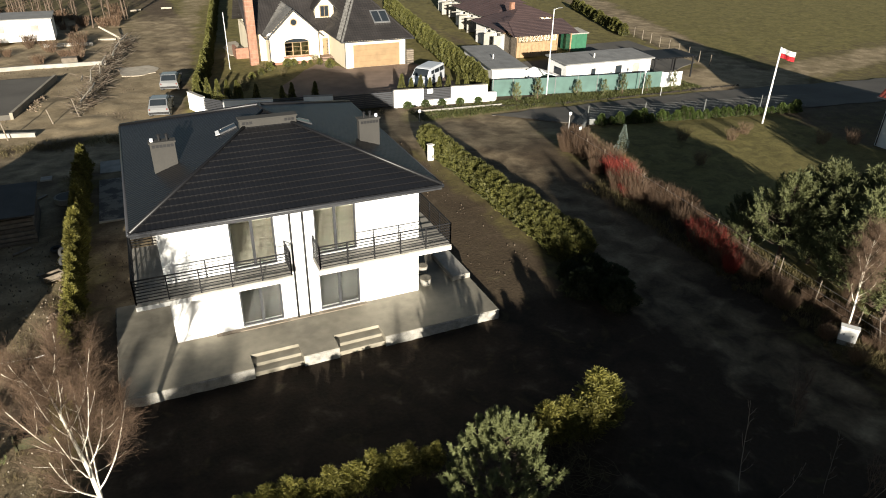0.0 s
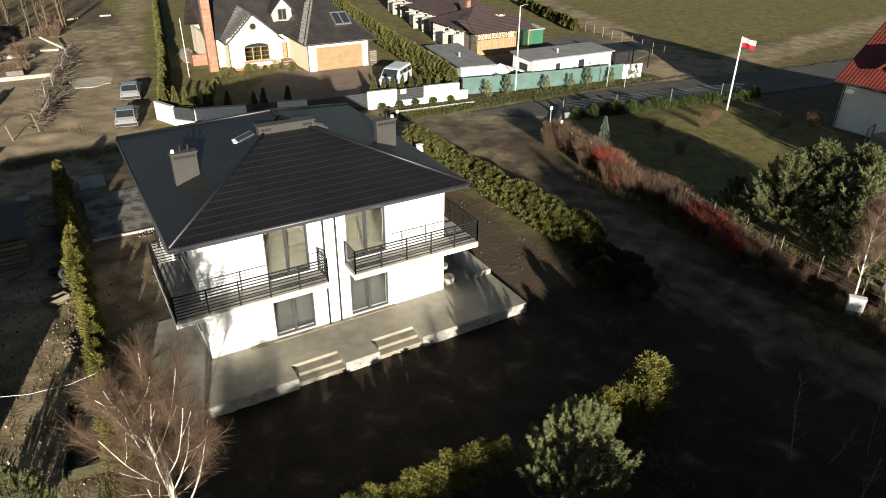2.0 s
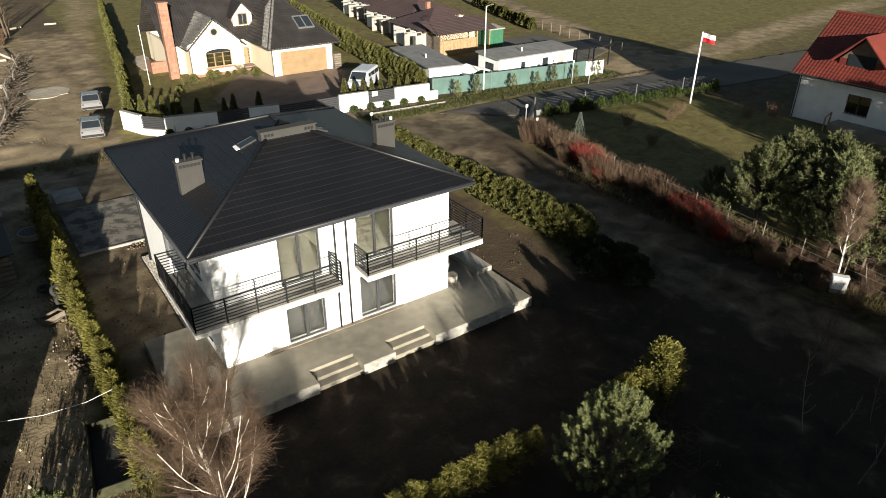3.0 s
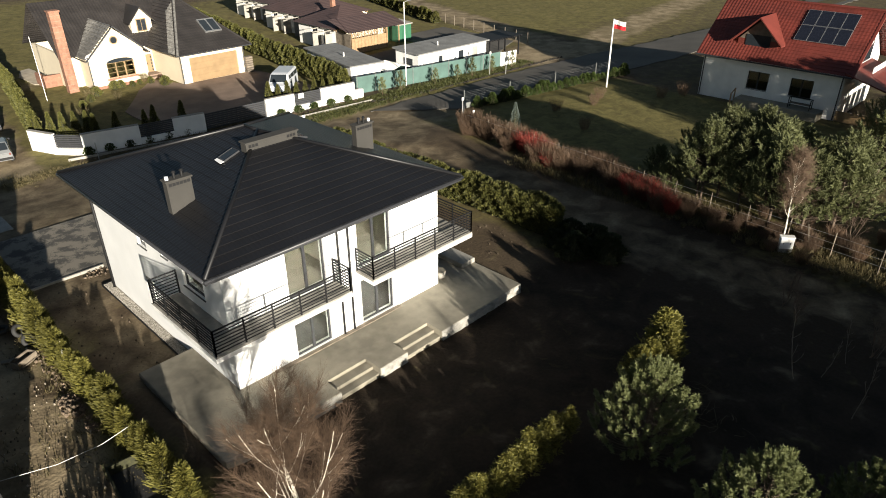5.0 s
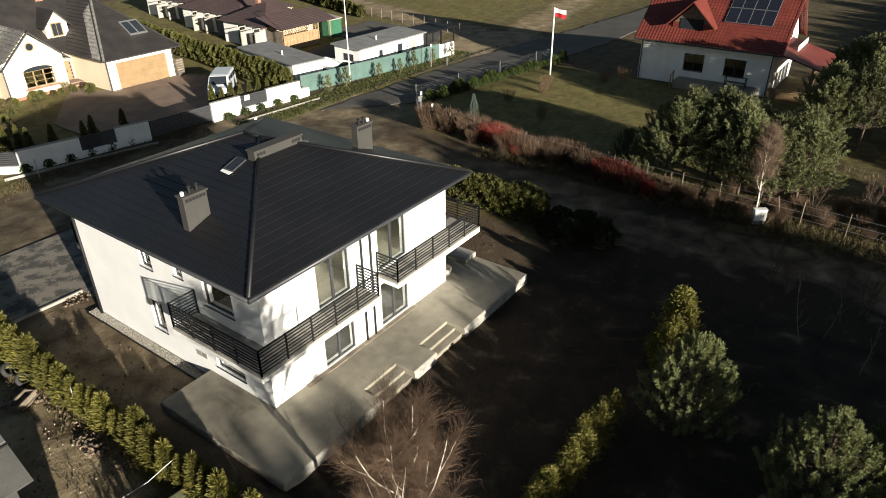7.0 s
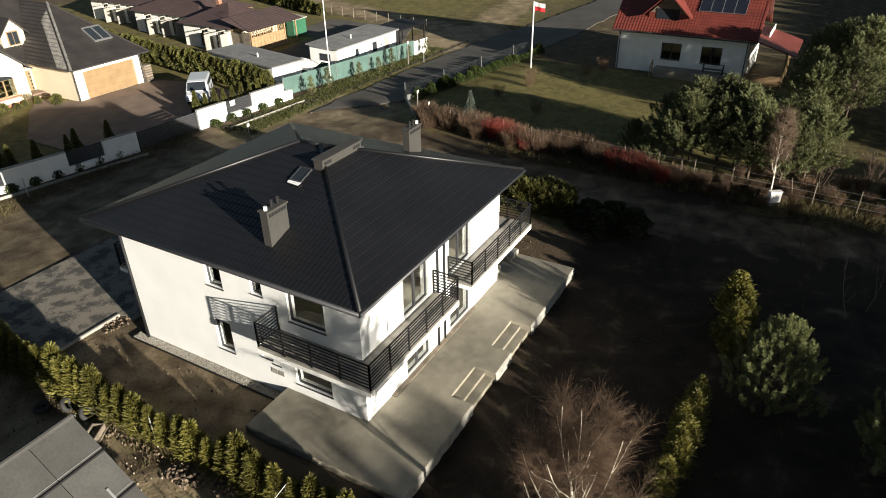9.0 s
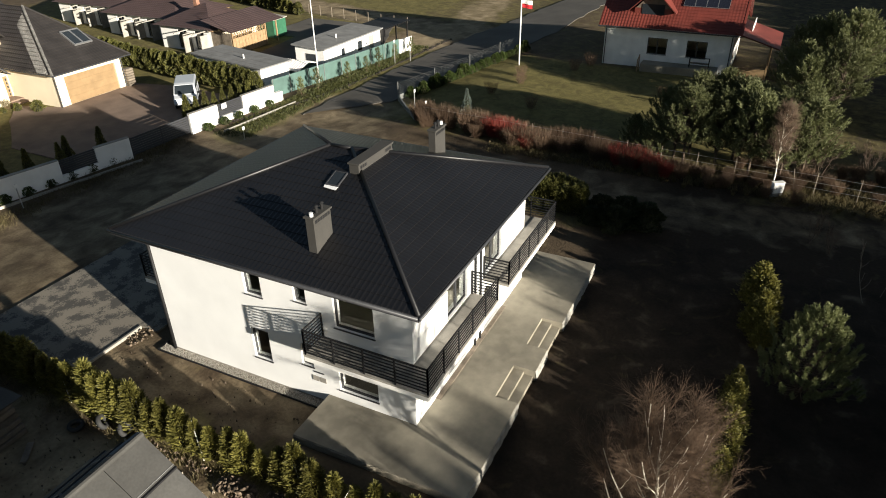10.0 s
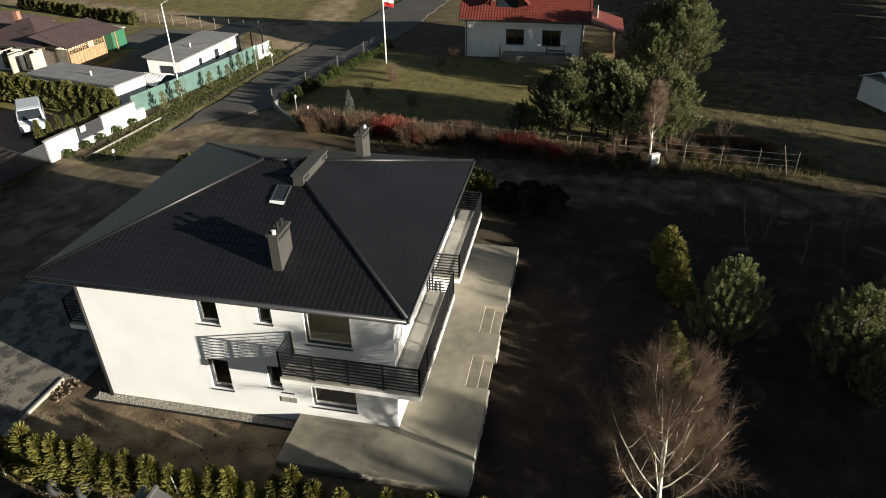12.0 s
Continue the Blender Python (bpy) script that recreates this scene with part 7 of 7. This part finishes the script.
pen = thing("planting_pen", (-4.95, 22.2, 0), "low dark timber pen lined with black foil beside the thujas", "planting bed", turn=-6)
part("foil", B((-0.62, 0.62, -1.7, 1.7, 0.0, 0.12), bevel=0.03), M["rubber"], pen, "black foil")
for box in ((-0.68, -0.62, -1.76, 1.76, -0.05, 0.55), (0.62, 0.68, -1.76, 1.76, -0.05, 0.4), (-0.62, 0.62, 1.70, 1.76, -0.05, 0.5), (-0.62, 0.62, -1.76, -1.70, -0.05, 0.45)):
    part("side_board", B(box, bevel=0.01), M["thuja_core"], pen)
for x, y in ((-0.7, -1.78), (-0.7, 1.78), (0.7, -1.78), (0.7, 1.78)):
    part("corner_post", B((x - 0.04, x + 0.04, y - 0.04, y + 0.04, -0.1, 0.7)), M["thuja_core"], pen)
box_ = thing("open_crate", (-5.35, 33.15, 0), "pale open wooden crate on the yard soil", "crate", turn=28)
for box in ((-0.5, 0.5, -0.24, -0.2, 0, 0.3), (-0.5, 0.5, 0.2, 0.24, 0, 0.3), (-0.5, -0.46, -0.2, 0.2, 0, 0.3), (0.46, 0.5, -0.2, 0.2, 0, 0.3)):
    part("side_board", B(box), M["wood_grey"], box_)
part("base_board", B((-0.46, 0.46, -0.2, 0.2, 0.0, 0.04)), M["wood_grey"], box_)
wr = thing("slack_cable", (0, 0, 0), "slack pale cable strung low between stakes", "cable")
pts_c = [Vector((-4.0, 24.5, 1.3)), Vector((-5.2, 24.5, 1.1)), Vector((-6.6, 24.7, 1.05)), Vector((-8.4, 25.2, 1.2))]
bm = bmesh.new()
for a, b in zip(pts_c, pts_c[1:]):
    cyl(bm, a, b, 0.008, n=5)
part("cable", bm, M["white"], wr)
for p in (pts_c[0], pts_c[-1]):
    part("stake", cyl(bmesh.new(), (p.x, p.y, -0.1), p, 0.03, n=6), M["birch"], wr)

# ---- drive and gravel strip ----
def blotch(name, c1, c2, scale):
    m = mat(name, c1, 0.9, scale, 0.1, 15, 0.3, col2=c2)
    e = [n for n in m.node_tree.nodes if n.type == 'VALTORGB'][0].color_ramp.elements
    e[0].position, e[1].position = 0.66, 0.76
    return m


tagged(link("paved_drive", prism([(-3.2, 39.25), (0.45, 39.25), (0.45, 38.2), (11.0, 38.2), (11.0, 46.2), (-3.2, 46.2)], -0.15, 0.035), blotch("sanded_grey_paving", (0.066, 0.062, 0.056), (0.185, 0.165, 0.135), 1.15)), "grey paved drive dusted with pale sand", "driveway", kind="structure")
kb = thing("kerb", (0, 0, 0), "pale concrete kerb at the edge of the drive", "kerb")
for k in range(3):
    part("kerb_stone", B((-3.2 + 1.2 * k + 0.005, -2.0 + 1.2 * k - 0.005, 39.12, 39.24, -0.1, 0.09), bevel=0.012), M["concrete_light"], kb)
ge = thing("gravel_edging", (0, 0, 0), "dark edging board along the gravel strip", "edging")
part("edging", B((-0.47, -0.43, 28.25, 37.2, -0.1, 0.03)), M["black"], ge)
part("edging", B((-0.43, 0.2, 37.15, 37.2, -0.1, 0.03)), M["black"], ge)
rr = random.Random(21)
gs = thing("gravel_strip", (0, 0, 0), "strip of pale rounded gravel along the house wall", "gravel")
verts, faces = [], []
for k in range(5200):
    x, y = rr.uniform(-0.42, -0.03), rr.uniform(28.3, 37.1)
    r = rr.uniform(0.022, 0.05)
    b = len(verts)
    verts += [(x + r, y, 0.0), (x - r * 0.6, y + r * 0.8, 0.0), (x - r * 0.6, y - r * 0.8, 0.0), (x + rr.uniform(-0.3, 0.3) * r, y, 0.01 + r)]
    faces += [(b, b + 1, b + 3), (b + 1, b + 2, b + 3), (b + 2, b, b + 3)]
st = mesh_ob("gravel", verts, faces, leaf_mat("gravel_stone", (0.16, 0.145, 0.12), (0.50, 0.47, 0.42), 0.0, 0.0), gs)
st["kind"] = "stuff"
part("bed", B((-0.43, -0.016, 28.26, 37.14, -0.1, 0.008)), M["rubble"], gs)

# ---- cleared building ground beyond the road ----
fs = thing("foundation_slab", (-11.2, 70.0, 0), "dark unfinished foundation block with low walls", "foundation", turn=0)
part("slab", prism([(-3.0, -6.5), (0.9, -6.5), (3.6, 6.4), (-3.0, 6.4)], -0.1, 0.4), M["asphalt"], fs)
part("edge_wall", polybox([(0.9, -6.5, 0.55), (1.15, -6.5, 0.55), (3.85, 6.4, 0.55), (3.6, 6.4, 0.55)], 0.6), M["concrete"], fs)
rwl = thing("retaining_kerb", (0, 0, 0), "long pale concrete kerb across the cleared ground", "kerb")
for a, b in (((-16, 82.2), (-9.5, 82.4)), ((-9.5, 82.4), (-2.8, 82.2)), ((-12, 58.9), (-8.0, 57.9)), ((-9.6, 93.9), (-4.2, 93.3))):
    run_box(rwl, a, b, -0.1, 0.35, 0.3, M["concrete_light"], "kerb_piece")
tr = thing("site_trailer", (-13.0, 98.5, 0), "white site trailer with pale roof at the wood's edge", "trailer")
part("body", B((-6, 4.6, -2.2, 2.0, 0.3, 2.9), bevel=0.05), M["white"], tr)
part("roof", polybox([(-6.2, -2.4, 3.0), (4.8, -2.4, 3.0), (4.8, 2.2, 3.15), (-6.2, 2.2, 3.15)], 0.12), M["felt"], tr)
for x in (-4.5, -1.5, 2.2):
    part("window", B((x, x + 0.9, -2.23, -2.203, 1.4, 2.2)), M["concrete_light"], tr)
part("vent_pipe", cyl(bmesh.new(), (-2, 0, 3.0), (-2, 0, 3.7), 0.07), M["steel"], tr)
for s in (-3, 2):
    part("wheel", cyl(bmesh.new(), (s, -2.0, 0.35), (s, -1.8, 0.35), 0.38, n=14), M["rubber"], tr)
cbk = thing("crate", (-6.4, 83.6, 0), "pale wooden crate on the ground", "crate")
part("body", B((-0.8, 0.8, -0.5, 0.5, 0, 0.7), bevel=0.03), M["wood_grey"], cbk)
WINDROW = [(-5.1, 62.6), (-3.7, 72.8), (-2.1, 84.0), (-0.5, 95.5)]


def along_windrow(t):
    """Plan point at t (0 to 1) of the heap's length."""
    k = min(int(t * 3), 2)
    (x0, y0), (x1, y1) = WINDROW[k], WINDROW[k + 1]
    return np.array((x0 + (x1 - x0) * (t * 3 - k), y0 + (y1 - y0) * (t * 3 - k)))


br = thing("felled_branches", (0, 0, 0), "long windrow of dark felled branches on cleared ground", "branches")
rngb = np.random.RandomState(31)
for n_, name_, mat_, r0, r1 in ((420, "brushwood", "bark", 0.012, 0.035), (420, "dry_brushwood", "wood_grey", 0.012, 0.035)):
    bars_ = []
    for k in range(n_):
        off = rngb.normal() * 0.5
        p = along_windrow(rngb.uniform(0, 1))
        c = np.array((p[0] + off, p[1] + rngb.normal() * 0.4, rngb.uniform(0, 0.75) * math.exp(-off * off)))
        bars_.append(tube(*limb(c, (rngb.normal() * 0.7 + 0.15, rngb.choice((-1, 1)), rngb.uniform(-0.1, 0.3)), rngb.uniform(0.8, 2.6), rngb.uniform(r0, r1), rngb, 4, 0.0, 0.18), 4))
    v, f = merge(*bars_)
    mesh_ob(name_, v, f, M[mat_], br)["kind"] = "stuff"
for t, off, ln, r, up in ((0.04, 0.1, 3.6, 0.10, 0.05), (0.14, 0.35, 4.2, 0.12, 0.04), (0.26, -0.1, 3.4, 0.10, 0.10), (0.36, 0.3, 3.0, 0.09, 0.06), (0.47, 0.0, 4.0, 0.11, 0.05), (0.60, 0.4, 3.6, 0.12, 0.07), (0.72, 0.1, 4.4, 0.13, 0.04), (0.86, 0.2, 3.8, 0.11, 0.06), (0.3, -1.1, 2.2, 0.10, 0.05), (0.42, -0.9, 2.0, 0.09, 0.04)):
    p, q = along_windrow(t), along_windrow(min(t + 0.03, 1))
    d = np.array((q[0] - p[0] + rngb.normal() * 0.12, q[1] - p[1], up * 1.1))
    v, f = merge(tube(*limb((p[0] + off, p[1], 0.85), d, ln, r, rngb, 5, 0.0, 0.05), 7))
    mesh_ob("log", v, f, M["pale_log"], br, "pale barked log")
lean = thing("leaning_log", (-0.7, 95.3, 0), "pale log leaning over the end of the branch heap", "log")
part("stem", cyl(bmesh.new(), (0, 0, 0), (-2.6, 1.6, 1.5), 0.14, 0.11, 8), M["pale_bark"], lean)
for x, y, turn, ln in ((-5.8, 93.4, 8, 3.2), (-2.6, 95.6, 175, 2.0), (1.6, 118, 30, 1.6), (6.2, 119, -10, 1.6)):
    lg = thing("felled_log", (x, y, 0), "short pale felled log on brown ground", "log", "felled logs", turn=turn)
    part("stem", cyl(bmesh.new(), (-ln / 2, 0, 0.12), (ln / 2, 0, 0.14), 0.14, 0.12, 8), M["pale_bark"], lg)
spread = tagged(link("gravel_patch", prism(ragged([(-1.7, 79.6), (-1.4, 75.8), (0.2, 75.4), (1.9, 76.4), (2.4, 78.4), (1.4, 79.8)], 0.5, 0.12, 6), -0.1, 0.02), M["spread_gravel"]), "pale grey patch of spread gravel beside the track", "gravel patch")
for x, y, h in ((-5.0, 62.0, 1.6), (-6.9, 60.6, 1.3), (-9.9, 57.6, 2.2), (-1.0, 88, 2.0)):
    s = thing("old_fence_post", (x, y, 0), "leaning old fence post on the cleared ground", "post", "old posts")
    part("post", cyl(bmesh.new(), (0, 0, -0.1), (-0.3, 0.2, h), 0.05, n=6), M["wood_grey"], s)
# bare trees along the far edge
ft = bare_tree("bare_tree", 8.5, 2.2, 65, "tall leafless tree at the wood's edge", "bark", "twig", 1, 15, 5, 0.14, "far trees", 0.014)
rf = random.Random(14)
row_of(ft, [(rf.uniform(-26, 0.5), rf.uniform(104, 122)) for _ in range(34)] + [(-20, 92), (-18, 88)], 29, 0.7, 1.2)
fb = stem_bush("undergrowth_bush", 1.4, 1.3, 500, 111, M["drybush"], "brown undergrowth bush at the wood's edge", 0.035, group="undergrowth")
row_of(fb, [(rf.uniform(-24, 0), rf.uniform(100, 122)) for _ in range(40)] + [(rf.uniform(-16, -5), rf.uniform(84, 96)) for _ in range(14)], 30, 0.6, 1.2)
wp_ = thing("tall_white_pole", (9.5, 75.3, 0), "slim white flagpole in the neighbour's garden", "pole")
part("pole", cyl(bmesh.new(), (0, 0, -0.1), (0, 0, 5.9), 0.03, n=8), M["white"], wp_)
hut2 = thing("pale_hut", (45.0, -8.6, 0), "pale blue-grey hut beyond the dark field", "hut", turn=20)
part("body", B((-2, 2, -3, 3, -0.1, 2.0)), M["white"], hut2)
part("roof", polybox([(-2.2, -3.2, 2.0), (0, -3.2, 2.9), (0, 3.2, 2.9), (-2.2, 3.2, 2.0)], 0.08), M["foil"], hut2)
part("roof", polybox([(0, -3.2, 2.9), (2.2, -3.2, 2.0), (2.2, 3.2, 2.0), (0, 3.2, 2.9)], 0.08), M["foil"], hut2)

# ---- crumbled soil edge of the street verge ----
EDGE = [(14.5, 56.4), (20.6, 56.0), (24.0, 54.9), (27.3, 53.5), (30.4, 52.4), (36.8, 51.1), (45.1, 50.6), (52.2, 50.5), (58.5, 50.2)]
re_ = random.Random(31)
v, f = [], []
k = 0
for (ax, ay), (bx, by) in zip(EDGE, EDGE[1:]):
    n_ = int(math.hypot(bx - ax, by - ay) / 0.14)
    for i in range(n_):
        t = (i + re_.uniform(-0.4, 0.4)) / n_
        x, y, r = ax + (bx - ax) * t, ay + (by - ay) * t + re_.gauss(0, 0.06), re_.uniform(0.07, 0.2)
        a = re_.uniform(0, 6.28)
        v += [(x + r * math.cos(a + q * 1.571) * 1.3, y + r * math.sin(a + q * 1.571), -0.06) for q in range(4)] + [(x + re_.uniform(-0.03, 0.03), y, r * 0.6)]
        f += [(k, k + 1, k + 4), (k + 1, k + 2, k + 4), (k + 2, k + 3, k + 4), (k + 3, k, k + 4)]
        k += 5
# lumps in a tone darker than the ground on either side
clod = mesh_ob("verge_soil_edge", v, f, mat("dark_verge_soil", (0.016, 0.012, 0.009), 0.95, 4, 0.4, 20, 0.3))
tagged(clod, "crumbled dark soil edge of the grass verge", "soil", kind="stuff")

# ---- loose stones and clods on the bare ground ----
def scatter(name, areas, material, label, seed, lo=0.02, hi=0.07):
    """Small uneven lumps over plan boxes (x0, x1, y0, y1, count), as one mesh."""
    rng = np.random.RandomState(seed)
    v, f, k = [], [], 0
    for x0, x1, y0, y1, n in areas:
        for x, y, r, a in zip(rng.uniform(x0, x1, n), rng.uniform(y0, y1, n), lo + (hi - lo) * rng.uniform(0, 1, n) ** 3, rng.uniform(0, 6.28, n)):
            for q in range(5):
                w = r * rng.uniform(0.7, 1.4)
                v.append((x + w * math.cos(a + q * 1.257), y + w * math.sin(a + q * 1.257), -0.06))
            for q in range(5):
                w = r * rng.uniform(0.5, 0.9)
                v.append((x + w * math.cos(a + q * 1.257), y + w * math.sin(a + q * 1.257), r * rng.uniform(0.4, 0.9)))
            for q in range(5):
                p = (q + 1) % 5
                f.append((k + q, k + p, k + 5 + p, k + 5 + q))
            f.append(tuple(range(k + 5, k + 10)))
            k += 10
    return tagged(mesh_ob(name, v, f, material), label, "stones", kind="stuff")


scatter("loose_stones", [(-8.5, -4.6, 14, 38, 700), (-3.2, -0.7, 26, 39, 120), (-16, -0.5, 56, 84, 2600), (13, 19, 24, 46, 220)], mat("soil_clod", (0.085, 0.063, 0.043), 0.95, 2, 0.35, 30, 0.3), "small loose stones and clods on bare soil", 41, 0.012, 0.045)
scatter("pale_stones", [(-8, -4.8, 18, 36, 120)], M["spread_gravel"], "pale stones scattered on the bare soil", 42, 0.015, 0.05)

# ---- everything beyond the plot goes down the slope with its ground ----
for ob in [o for o in scene.objects if o.parent is None and o.type in {'MESH', 'EMPTY'} and o is not ground]:
    if ob.type == 'MESH':
        co = np.empty(len(ob.data.vertices) * 3)
        ob.data.vertices.foreach_get("co", co)
        co = co.reshape(-1, 3)
        if co[:, 1].max() > 38 and fall(co[:, 0], co[:, 1]).max() > 0:
            ob.data.vertices.foreach_set("co", lowered(co).ravel())
            ob.data.update()
        continue
    mid = [ob.matrix_basis @ c.matrix_basis @ (sum((Vector(q) for q in c.bound_box), Vector()) / 8) for c in ob.children if c.type == 'MESH']
    at = sum(mid, Vector()) / len(mid) if mid else ob.matrix_basis.translation
    grow = 1 + FALL * float(fall(at.x, at.y))
    if grow > 1:
        ob.matrix_basis = Matrix.Translation(FALL_EYE) @ Matrix.Diagonal((grow, grow, grow, 1)) @ Matrix.Translation(-FALL_EYE) @ ob.matrix_basis
